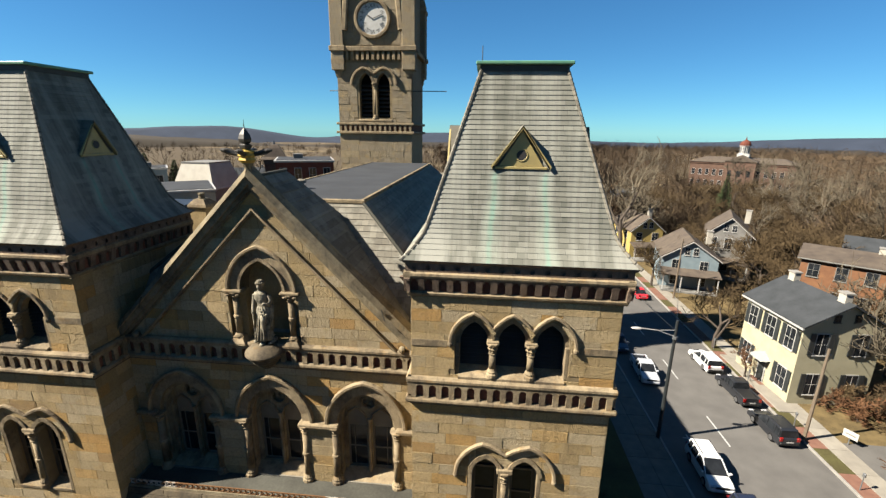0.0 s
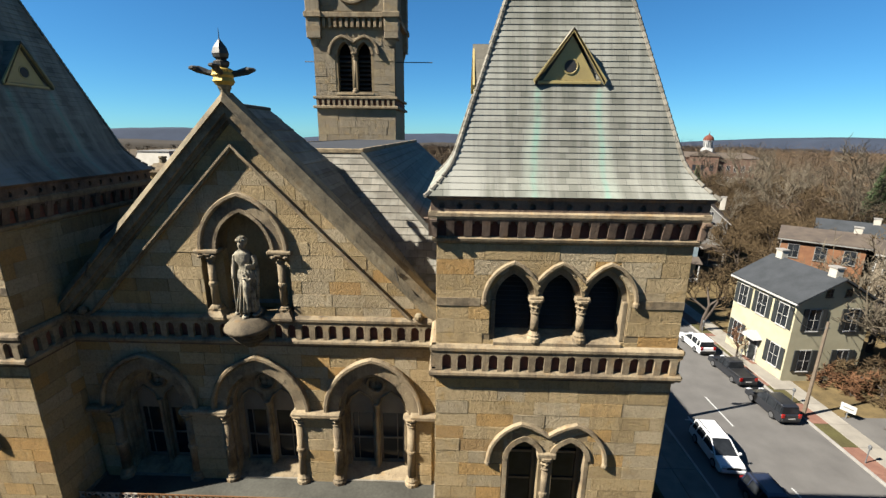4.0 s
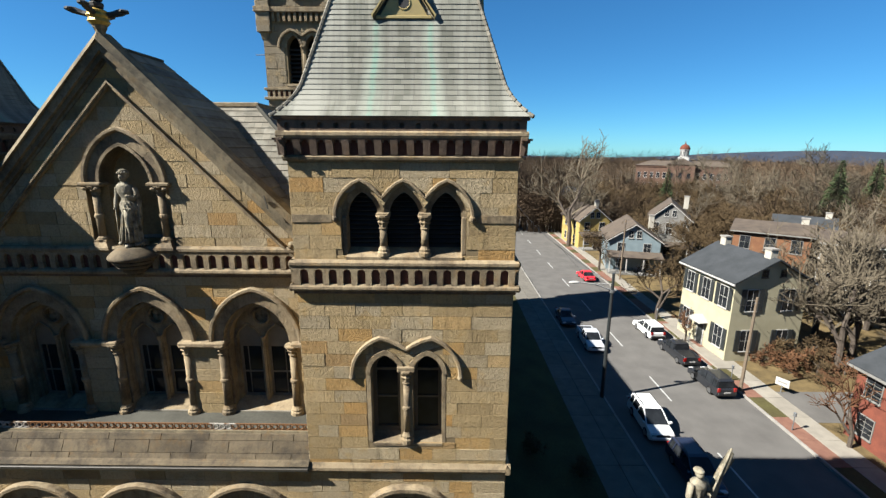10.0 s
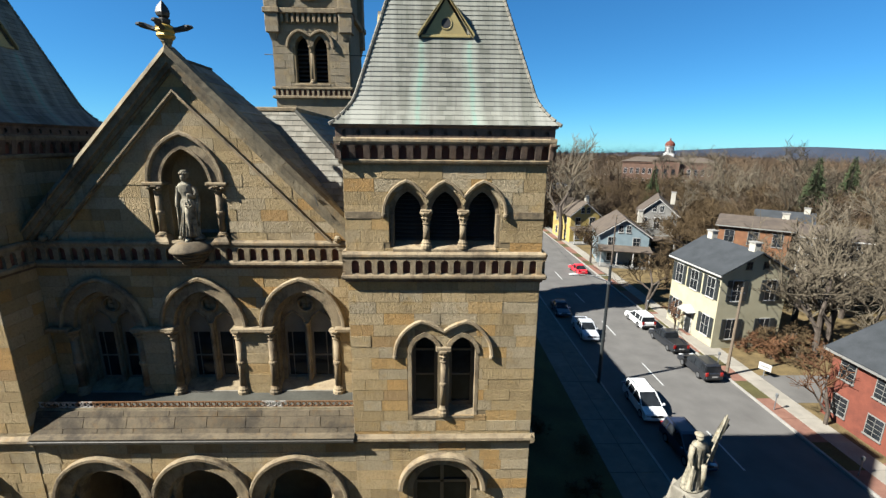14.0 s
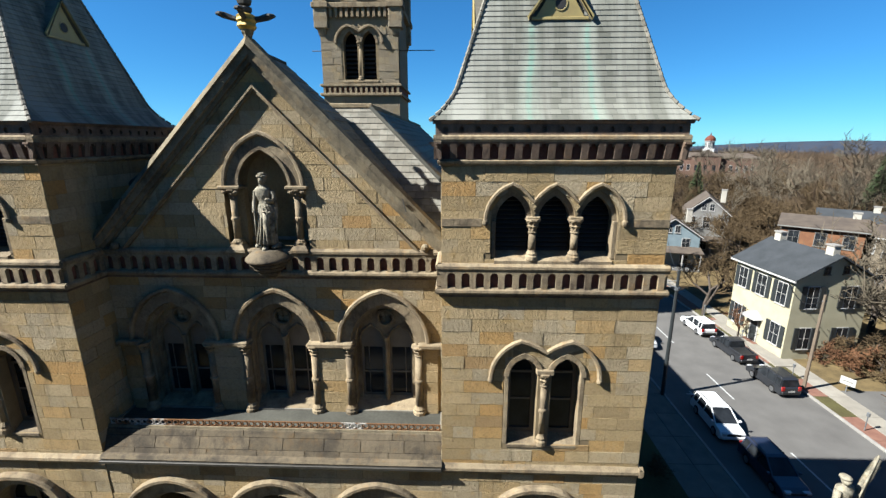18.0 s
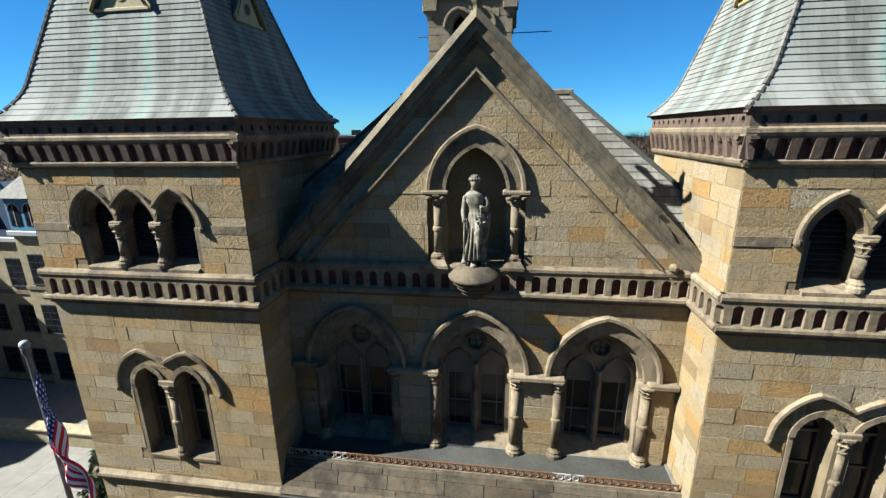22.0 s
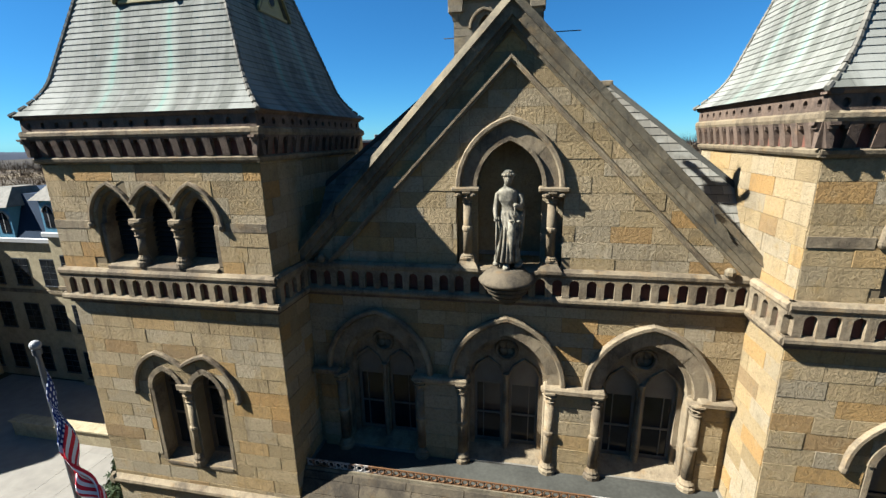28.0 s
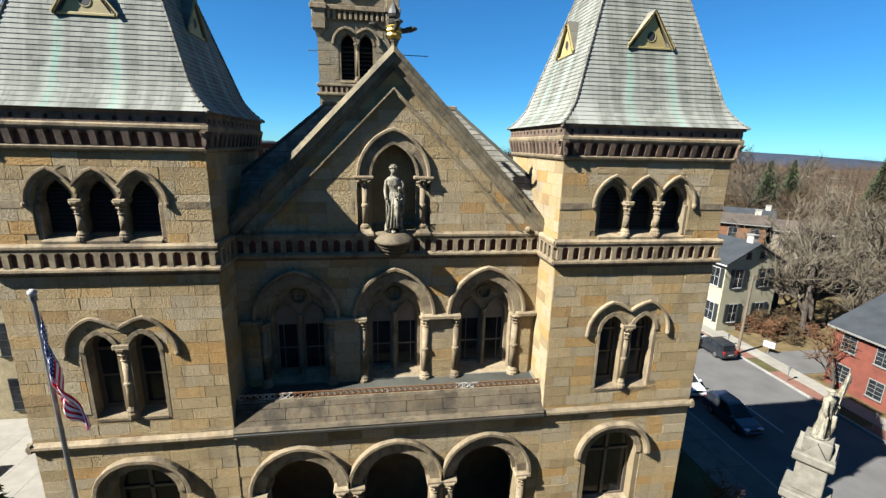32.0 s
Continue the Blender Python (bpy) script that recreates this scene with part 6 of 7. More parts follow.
house("white_house", 43, 100, 0, 7, 9, 5.5, 2.5, M_WHITEW, M_ROOFG, "white gabled house down the street", 3, 2, 2, gable_front=True, door=False)
house("orange_brick_house", 46.3, 36.3, -38, 7.2, 8, 8.7, 0.7, M_BRICKO, M_ROOFB, "orange brick building with a low brown roof", 3, 3, 3, door=False, chimneys=1, trim=M_GREYW)
house("pale_brick_house", 51.6, 31.2, -38, 5.6, 8, 8.4, 0.7, M_STUCCO, M_ROOFB, "pale rendered house behind the bare trees", 3, 3, 3, door=False, chimneys=0)
house("hip_roof_house", 57.5, 45.5, -38, 6.5, 7, 6.6, 2.2, M_GREYW, M_ROOFG, "grey house with dark pitched roof among bare trees", 3, 2, 3, door=False)
house("red_brick_house", 34.9, 7.7, -90, 9.4, 9.0, 5.0, 2.3, M_BRICK, M_ROOFG, "red brick house with pale windows beside the street", 4, 2, 2, shutters=False, chimneys=1, bars=(1, 3), trim=M_GREYW)

# plain unseen walls, added to close this side and hold back low sky light
solid("wall_across_side_street", box(35, 100, -31, -29, GROUND, 16.5, 0.05), M_BRICK, "unseen plain brick wall added to block low sky light from the south-east", "wall", "structure")
solid("wall_across_square", box(-46, 18, -29, -27, GROUND, 17.5, 0.05), M_BRICK, "unseen plain brick wall added to block low sky light from the south", "wall", "structure")

# the far school with its white cupola
# brick colour muted by hand to carry the haze over the far school
M_BRICKD = plain("dark_red_brick", (0.19, 0.115, 0.08), (0.13, 0.082, 0.06), 0.9, 1.0, 10.0)
sc = thing("school_building", pose(104, 165, GROUND - 2.2, 0, 0, -34), "long red brick school with white cupola and red dome", "school")
part("wall", box(-17, 17, 0, 14, -4, 14.0), M_BRICKD, sc)
part("centre_wall", box(-5, 5, -2, 14, -4, 14.6), M_BRICKD, sc)
part("roof", faces([(-17.6, -0.6, 14.0), (17.6, -0.6, 14.0), (17.6, 14.6, 14.0), (-17.6, 14.6, 14.0), (-13, 5, 15.8), (13, 5, 15.8), (13, 9, 15.8), (-13, 9, 15.8)], [(0, 1, 5, 4), (1, 2, 6, 5), (2, 3, 7, 6), (3, 0, 4, 7), (4, 5, 6, 7), (3, 2, 1, 0)]), M_ROOFB, sc)
part("centre_gable", prism([(-5.5, 14.6), (0, 17.0), (5.5, 14.6)], -2.4, 9), M_ROOFB, sc)
part("cornice", box(-17.3, 17.3, -0.3, 14.3, 13.4, 14.0), M_BRICKD, sc)
for r in range(3):
    for i in range(14):
        x = -15.6 + 2.4 * i
        pane_window(sc, x, 0.4 + 4.3 * r, 1.1, 2.2, M_TRIMW) if abs(x) > 5.2 else None
for r in range(3):
    for x in (-3, 0, 3):
        fc = part("window", box(x - 0.6, x + 0.6, -2.06, -1.9, 0.4 + 4.3 * r, 2.6 + 4.3 * r), M_GLASS, sc)
part("cupola_base", box(-2.0, 2.0, 2.0, 6.0, 15.0, 17.4), M_TRIMW, sc)
part("cupola_drum", lathe([(1.7, 17.4), (1.7, 20.2), (2.0, 20.3), (2.0, 20.5)], 8, cy=4.0), M_TRIMW, sc)
for i in range(8):
    a = 2 * math.pi * i / 8
    part("cupola_louvre", box(-0.4, 0.4, -0.03, 0.03, 17.8, 19.8), M_SHUT, sc, at=pose(1.62 * math.cos(a), 4 + 1.62 * math.sin(a), 0, 0, 0, math.degrees(a) + 90))
part("dome", lathe([(1.95, 20.5), (1.85, 21.2), (1.45, 21.9), (0.8, 22.4), (0.25, 22.7), (0.2, 23.1), (0.03, 23.8)], 14, cy=4.0), M_BRICK, sc)


def stone_wing(name, m, w, h, d, cols, rows, label, dormers=()):
    g = thing(name, m, label, "building")
    part("wall", box(-w / 2, w / 2, 0.0, d, 0, h), M_LIME, g)
    part("eave_cornice", box(-w / 2 - 0.2, w / 2 + 0.2, -0.25, d, h, h + 0.35, 0.04), M_TRIMW, g)
    part("floor_band", box(-w / 2 - 0.05, w / 2 + 0.05, -0.08, 0.0, h - 3.9, h - 3.65), M_TRIM, g)
    f = (h - 0.6) / rows
    for r in range(rows):
        for c in range(cols):
            pane_window(g, -w / 2 + w * (c + 0.5) / cols, 0.9 + f * r, 1.25, f * 0.55, M_SHUT, bars=(1, 3))
    part("mansard", faces([(-w / 2 - 0.1, -0.1, h + 0.35), (w / 2 + 0.1, -0.1, h + 0.35), (w / 2 + 0.1, d, h + 0.35), (-w / 2 - 0.1, d, h + 0.35), (-w / 2 + 0.9, 1.0, h + 3.4), (w / 2 - 0.9, 1.0, h + 3.4), (w / 2 - 0.9, d - 1, h + 3.4), (-w / 2 + 0.9, d - 1, h + 3.4)], [(0, 1, 5, 4), (1, 2, 6, 5), (2, 3, 7, 6), (3, 0, 4, 7), (4, 5, 6, 7)]), M_DKSL, g)
    for x in dormers:
        dm = part("dormer", box(x - 1.25, x + 1.25, -0.15, 2.2, h + 0.35, h + 2.6, 0.02), M_BLUEP, g, "blue painted dormer with arched windows")
        part("dormer_roof", faces([(x - 1.6, -0.5, h + 2.6), (x + 1.6, -0.5, h + 2.6), (x + 1.6, 2.4, h + 2.6), (x - 1.6, 2.4, h + 2.6), (x - 0.7, 0.8, h + 3.9), (x + 0.7, 0.8, h + 3.9), (x + 0.7, 2.4, h + 3.9), (x - 0.7, 2.4, h + 3.9)], [(0, 1, 5, 4), (1, 2, 6, 5), (3, 0, 4, 7), (4, 5, 6, 7), (3, 2, 1, 0)]), M_PALE, dm)
        for s in (-1, 1):
            part("arched_pane", slab([opening(x + s * 0.6, 0.42, h + 0.7, h + 1.75, 0.45)], -0.18, -0.1), M_GLASS, dm)
            part("arched_trim", band(arch(x + s * 0.6, 0.47, h + 1.75, 0.5, 6), 0.1, -0.22, -0.1), M_TRIMW, dm)
            part("dormer_bar", box(x + s * 0.6 - 0.025, x + s * 0.6 + 0.025, -0.2, -0.15, h + 0.7, h + 2.1), M_TRIMW, dm)
    return g


stone_wing("stone_wing", pose(-25.75, 13.7, GROUND), 13.5, 11.8, 14, 5, 3, "pale limestone wing with blue dormer and mansard roof", (-5.35,))
stone_wing("yellow_wing_side", pose(-18.98, 20.4, GROUND, 0, 0, 90), 13.0, 10.8, 3.0, 5, 3, "yellowish stone side of the wing with tall sash windows")
stone_wing("shaded_wing", pose(-41.0, 7.6, GROUND, 0, 0, 90), 13.0, 11.2, 12, 5, 3, "stone wing facing the court, in shade", (0.0,))
stone_wing("middle_wing", pose(-37.6, 14.2, GROUND), 10.2, 11.2, 13.4, 4, 3, "stone wing at the back of the court with dark mansard roof", (0.5,))
lw = thing("low_court_wall", pose(-26.6, 8.4, GROUND + 0.16), "low rough limestone wall with flat coping beside the court", "wall")
part("wall_body", box(-4.6, 4.4, -0.3, 0.3, -0.1, 0.95, 0.02), M_LIME, lw)
part("coping", box(-4.7, 4.5, -0.4, 0.4, 0.95, 1.08, 0.02), M_LIME, lw)
part("end_pier", box(3.9, 4.75, -0.45, 0.45, -0.1, 1.15, 0.03), M_LIME, lw)


# ---- trees and shrubs ----
M_BARK = plain("grey_brown_bark", (0.15, 0.12, 0.095), (0.08, 0.065, 0.05), 0.95, 6.0, 30.0, 0.6, 0.02)
M_TWIG = plain("bare_twigs", (0.135, 0.092, 0.045), (0.075, 0.052, 0.028), 0.95, 1.0, 10.0, 0.2)
M_TWIGP = plain("pale_grey_twigs", (0.21, 0.175, 0.12), (0.12, 0.098, 0.068), 0.95, 1.0, 10.0, 0.2)
M_TWIGR = plain("reddish_twigs", (0.21, 0.105, 0.05), (0.13, 0.066, 0.035), 0.95, 1.0, 10.0, 0.2)
M_NEEDLE = plain("spruce_needles", (0.10, 0.135, 0.055), (0.05, 0.075, 0.035), 0.9, 3.0, 20.0, 0.3)


def stick(out, a, b, ra, rb, sides):
    d = (b - a).normalized()
    u = d.orthogonal().normalized()
    v = d.cross(u)
    n = len(out[0])
    for p, r in ((a, ra), (b, rb)):
        for k in range(sides):
            t = 2 * math.pi * k / sides
            out[0].append(p + r * (math.cos(t) * u + math.sin(t) * v))
    for k in range(sides):
        j = (k + 1) % sides
        out[1].append((n + k, n + j, n + sides + j, n + sides + k))


def tree_meshes(name, seed, height, spread, twig, levels=5, fork=3):
    rng = random.Random(seed)
    trunk, crown = ([], []), ([], [])

    def grow(p, d, length, r, level):
        bend = Vector((rng.uniform(-1, 1), rng.uniform(-1, 1), rng.uniform(-0.2, 0.6))) * 0.22
        m = p + d * length * 0.5
        e = m + (d + bend).normalized() * length * 0.5
        o, s = (trunk, 7) if level < 2 else (crown, 3)
        stick(o, p, m, r, r * 0.85, s)
        stick(o, m, e, r * 0.85, r * 0.62, s)
        if level == levels:
            return
        n = fork + (1 if rng.random() < 0.7 else 0)
        for i in range(n):
            q = p.lerp(e, rng.uniform(0.45, 1.0)) if i else e
            side = Vector((rng.gauss(0, 1), rng.gauss(0, 1), rng.gauss(0, 0.55))).normalized()
            nd = (d * (1.0 - 0.45 * spread) + side * spread + Vector((0, 0, 0.16))).normalized()
            grow(q, nd, length * rng.uniform(0.58, 0.82), max(r * 0.58, 0.026), level + 1)

    grow(Vector((0, 0, -0.2)), Vector((0, 0, 1)), height * 0.34, height * 0.022, 0)
    made = []
    for nm, o, mt in (("trunk", trunk, M_BARK), ("crown", crown, twig)):
        me = bpy.data.meshes.new(f"{name}_{nm}")
        me.from_pydata([tuple(v) for v in o[0]], [], o[1])
        me.materials.append(mt)
        made.append(me)
    return made


KINDS = [tree_meshes("maple", 1, 11, 0.75, M_TWIG), tree_meshes("oak", 2, 12, 0.9, M_TWIG), tree_meshes("elm", 5, 13, 0.65, M_TWIGP), tree_meshes("young", 8, 7.5, 0.7, M_TWIGR, 4), tree_meshes("bush", 9, 3.0, 1.1, M_TWIGR, 4, 4), tree_meshes("thicket", 12, 4.0, 1.0, M_TWIG, 4, 4)]


def bare_tree(kind, x, y, scale, turn, label, group="", name="bare_tree", z=GROUND):
    t = thing(name, pose(x, y, z, 0, 0, turn) @ Matrix.Diagonal((scale, scale, scale, 1)), label, "tree" if kind < 4 else "shrub", group)
    part("trunk", KINDS[kind][0], None, t)
    part("crown", KINDS[kind][1], None, t)


rng = random.Random(17)
for kind, x, y, s in ((0, 31.9, 31.6, 0.85), (0, 32.4, 51, 0.8), (1, 38, 39, 0.7), (2, 32.4, 67.7, 1.6), (2, 92.7, 84.7, 1.55), (2, 81.6, 93.3, 1.4), (2, 76.6, 96.6, 1.4), (2, 98, 78, 1.4), (2, 36, 77, 1.25), (1, 44.5, 41, 0.85), (0, 42, 35.0, 0.8), (1, 44.5, 31.5, 0.8), (0, 40.3, 38.8, 0.75), (1, 55.5, 41.5, 0.85), (1, 54, 40, 0.9), (0, 47, 50, 0.9), (2, 43.5, 21.5, 0.95), (2, 46.5, 17.8, 1.0), (2, 50, 22, 1.05), (2, 46, 25, 0.9), (2, 44, 18.5, 0.7), (1, 57, 33, 0.95), (0, 60, 33, 1.0), (2, 53, 15, 0.95), (2, 56, 25, 1.05), (2, 52, 29, 0.9), (2, 62, 14, 1.0), (2, 66, 23, 1.1), (1, 68, 42, 1.0), (0, 50, 58, 1.0), (1, 56, 64, 1.05), (0, 41, 83, 1.1), (1, 63, 76, 1.1), (2, 75, 30, 1.1), (0, 84, 46, 1.1), (1, 62, 56, 1.1), (0, 70, 64, 1.1), (1, 76, 74, 1.2), (0, 52, 74, 1.1), (1, 47, 88, 1.2), (0, 58, 90, 1.2), (1, 70, 92, 1.2), (0, 82, 86, 1.2), (1, 88, 62, 1.2), (2, 72, 16, 1.1), (2, 80, 24, 1.2), (2, 60, 5, 1.0), (2, 70, 6, 1.1), (0, 66, 50, 1.0), (1, 40, 57, 0.9), (0, 44, 65, 1.0)):
    bare_tree(kind, x, y, s, rng.uniform(0, 360), "leafless grey-brown street tree with fine twigs", "bare trees of the town")
for kind, x, y, s in ((2, 41.5, 20.5, 0.95), (2, 45.5, 27.5, 1.05), (2, 49, 21, 1.1), (2, 55.5, 24.5, 1.1), (2, 58, 30, 1.15), (2, 44.5, 22.5, 0.85), (2, 60.5, 20.5, 1.1), (2, 64, 29.5, 1.15), (0, 47.5, 54, 1.0), (2, 68, 35, 1.15), (0, 53, 50, 1.05)):
    bare_tree(kind, x, y, s, rng.uniform(0, 360), "tall leafless pale grey tree in the back yards", "bare trees of the town")
for i, (x, y) in enumerate(((74, 100), (80, 106), (86, 112), (90, 104), (97, 112), (102, 108), (82, 118), (108, 104), (112, 116), (70, 112))):
    bare_tree((1, 0, 2)[i % 3], x, y, 0.9 + 0.07 * (i % 4), 37 * i, "tall leafless brown tree before the school", "bare trees of the town", z=hill(x, y))
for i in range(46):
    d, a = rng.uniform(62, 150), radians(rng.uniform(24, 80))
    x, y = 8 + d * math.sin(a), d * math.cos(a) - 6
    if x > 46:
        bare_tree((0, 1, 2, 1)[i % 4], x, y, rng.uniform(0.85, 1.25), rng.uniform(0, 360), "leafless brown tree among the back yards", "bare trees of the town", z=hill(x, y))
bare_tree(3, 34.0, 11.0, 0.85, 40, "small leafless reddish tree before the brick house")
bare_tree(3, 31.9, 25.8, 0.6, 120, "young leafless tree before the cream house")
bare_tree(3, 13.2, -3.6, 0.62, 75, "leafless tree on the lawn beside the tower")
bare_tree(3, 15.2, 1.2, 0.55, 200, "leafless tree on the lawn beside the tower")
bare_tree(3, -13.2, -3.2, 0.6, 10, "small leafless tree beside the paved court")
for kind, x, y, s in ((4, 36.2, 21.6, 1.05), (4, 38, 20.8, 1.25), (5, 40, 21.6, 1.0), (4, 41.6, 19.8, 1.0), (4, 37.2, 20, 0.7), (5, 39, 19.4, 0.9), (5, 37.2, 22.6, 1.0), (4, 36.8, 34, 0.7), (5, 38.5, 33, 0.8), (4, 44, 18.8, 0.9), (5, 42, 40, 0.8), (4, 16.6, 0.4, 0.55), (4, 14.6, -1.2, 0.6), (5, 15.8, 5, 0.5), (5, 16.6, 8.2, 0.5), (5, 14.2, 10, 0.55), (5, 13.4, -2.4, 0.5), (5, 14.4, -4.2, 0.5), (4, 12.6, -4.4, 0.5), (5, 12.2, -2.9, 0.45), (4, 35.8, 22.4, 0.7), (4, 39.2, 22.8, 0.8), (5, 37.6, 22, 0.7), (4, 43.2, 22.6, 0.9)):
    bare_tree(kind, x, y, s, rng.uniform(0, 360), "leafless reddish-brown shrub on the bare ground", "leafless shrubs", "shrub")


def spruce(x, y, h, r, label, seed, z=GROUND):
    rng = random.Random(seed)
    t = thing("spruce_tree", pose(x, y, z), label, "tree", "evergreen trees")
    part("trunk", tube([(0, 0, -0.2), (0, 0, h * 0.95)], [h * 0.02, 0.02], 6), M_BARK, t)
    vs, fs = [], []
    rows = int(10 + h * 2.2)
    for i in range(rows):
        k = i / rows
        z0, rad = h * (0.06 + 0.92 * k), r * (1 - k) ** 0.85 + 0.05
        n = max(5, int(15 * (1 - k) + 5))
        for j in range(n):
            a = 2 * math.pi * (j + rng.random()) / n
            L = rad * rng.uniform(0.75, 1.1)
            u, v = Vector((math.cos(a), math.sin(a), 0)), Vector((-math.sin(a), math.cos(a), 0))
            droop = -0.28 * L
            for q in range(5):
                t0 = 0.2 + 0.8 * q / 5
                c = u * L * t0 + Vector((0, 0, z0 + droop * t0 ** 1.5))
                w = (0.34 * r * (1 - t0) + 0.10) * 0.55
                for sgn in (-1, 1):
                    b = len(vs)
                    tip = c + u * 0.25 * L * rng.uniform(0.5, 1.1) + v * sgn * w * rng.uniform(0.7, 1.3) + Vector((0, 0, rng.uniform(-0.12, 0.06) * r))
                    vs.extend((c - u * 0.05, c + u * 0.12 * L + Vector((0, 0, 0.05)), tip))
                    fs.append((b, b + 1, b + 2))
    me = bpy.data.meshes.new("crown")
    me.from_pydata([tuple(p) for p in vs], [], fs)
    me.materials.append(M_NEEDLE)
    part("crown", me, None, t)


spruce(-18.4, 4.4, 4.0, 1.8, "dense green spruce beside the paved court", 4)
spruce(74, 60, 17, 4.2, "dark green conifer among bare trees", 6)
spruce(62, 92, 14, 3.2, "dark green conifer among bare trees", 7)
spruce(92, 72, 17, 4.0, "dark green conifer among bare trees", 8)
spruce(100, 60, 18, 4.4, "dark green conifer among bare trees", 9)
spruce(84, 22, 12, 3.2, "dark green conifer among bare trees", 11)
spruce(-89.5, 103, 15.5, 5.0, "dark green conifer far behind the courthouse", 12)
spruce(-83, 106, 13.5, 4.6, "dark green conifer far behind the courthouse", 13)
spruce(16, 150, 14, 4.5, "dark green conifer far behind the courthouse", 14)

# far leafless woods: crowns of fine upright twigs, too many to count
rng = random.Random(41)
vs, fs = [], []
for i in range(7600):
    a = rng.uniform(-1.25, 1.75)
    d = 84 + 900 * rng.random() ** 2.2
    x, y = 10 + d * math.sin(a), d * math.cos(a)
    if a < -0.12 and rng.random() < 0.82 or y < 60 and x < 60 or (abs(x - 108) < 22 and abs(y - 168) < 18):
        continue
    z, h = hill(x, y) - 0.2, rng.uniform(8.0, 15.5)
    if d < 175 and abs(math.atan2(x, y + 12) - 0.54) < 0.17:
        h *= 0.62
    wide = rng.uniform(0.30, 0.46)
    for k in range(70 if d < 300 else 34):
        u = Vector((rng.gauss(0, 1), rng.gauss(0, 1), rng.gauss(0, 1))).normalized()
        f = rng.random() ** 0.4
        c = Vector((x, y, z + h * 0.56)) + Vector((u.x * h * wide, u.y * h * wide, u.z * h * 0.42)) * f
        way = (u + Vector((0, 0, 0.9)) + 0.45 * Vector((rng.gauss(0, 1), rng.gauss(0, 1), rng.gauss(0, 1)))).normalized()
        w = way.orthogonal().normalized() * rng.uniform(0.025, 0.06) * (1 + d / 220)
        L = rng.uniform(0.6, 1.5) * (1 + d / 700)
        b = len(vs)
        vs.extend((c - way * L - w, c - way * L + w, c + way * L))
        fs.append((b, b + 1, b + 2))
    b = len(vs)
    vs.extend((Vector((x - 0.2, y, z)), Vector((x + 0.2, y, z)), Vector((x, y, z + h * 0.8))))
    fs.append((b, b + 1, b + 2))
me = bpy.data.meshes.new("far_woods")
me.from_pydata([tuple(p) for p in vs], [], fs)
me.materials.append(plain("far_twigs", (0.145, 0.098, 0.056), (0.078, 0.055, 0.036), 0.95, 0.035, 0.5, 0.2))
tagged(new("far_woods", me), "brown leafless woods covering the far slopes", "woods", kind="stuff")

# far roofs of the town behind the clock tower
for i, (x, y, w, d, h, c) in enumerate(((-34, 78, 10, 12, 7, 1), (-52, 84, 11, 10, 7.5, 0), (-6, 95, 14, 10, 9, 2), (-70, 120, 12, 10, 7, 0), (10, 110, 12, 10, 8, 1))):
    house("town_house", x, y, (-20, 10, 0, 25)[i % 4], w, d, h, 2.4, (M_WHITEW, M_GREYW, M_BRICK)[c], (M_ROOFG, M_ROOFB, M_PALE)[c], ("off-white", "grey", "red brick")[c] + " town house with pitched roof behind the courthouse", 3, 2, 2, door=False)
ch = thing("church_steeple", pose(-98.6, 108.4, GROUND) @ Matrix.Diagonal((0.77, 0.77, 0.77, 1)), "slim red brick church tower with white spire", "church")
part("tower", box(-2, 2, -2, 2, 0, 15), M_BRICK, ch)
part("belfry", box(-1.6, 1.6, -1.6, 1.6, 15, 18), M_TRIMW, ch)
part("spire", lathe([(1.9, 18), (0.9, 20), (0.05, 25)], 8), M_PALE, ch)


def flat_block(name, x, y, turn, w, d, top, wall, label, rows=4, cols=4, hip=0.0, roof=None):
    """A town building seen over the courthouse roof: walls, parapet or hipped attic, flat deck and windows."""
    h = top - GROUND - hip
    g = thing(name, pose(x, y, GROUND, 0, 0, turn), label, "building")
    part("wall", box(-w / 2, w / 2, 0, d, -0.3, h), wall, g)
    part("parapet_coping", box(-w / 2 - 0.18, w / 2 + 0.18, -0.18, d + 0.18, h, h + 0.28, 0.03), M_TRIMW, g)
    if hip:
        e = 0.16 * w
        part("attic_roof", faces([(-w / 2, 0, h + 0.28), (w / 2, 0, h + 0.28), (w / 2, d, h + 0.28), (-w / 2, d, h + 0.28), (-w / 2 + e, e, h + hip), (w / 2 - e, e, h + hip), (w / 2 - e, d - e, h + hip), (-w / 2 + e, d - e, h + hip)], [(0, 1, 5, 4), (1, 2, 6, 5), (2, 3, 7, 6), (3, 0, 4, 7), (4, 5, 6, 7)]), roof or M_PALE, g)
        part("attic_kerb", box(-w / 2 + e - 0.1, w / 2 - e + 0.1, e - 0.1, d - e + 0.1, h + hip, h + hip + 0.15), M_GREYW, g)
    else:
        part("deck", box(-w / 2 + 0.1, w / 2 - 0.1, 0.1, d - 0.1, h + 0.28, h + 0.34), M_DECK, g)
        part("roof_unit", box(-w * 0.2, -w * 0.2 + 1.3, d * 0.4, d * 0.4 + 1.2, h + 0.3, h + 1.0, 0.04), M_GREYW, g)
    f = h / rows
    for r in range(rows):
        for c in range(cols):
            pane_window(g, -w / 2 + w * (c + 0.5) / cols, f * r + f * 0.28, min(1.1, 0.45 * w / cols), f * 0.5, M_TRIMW)
    return g


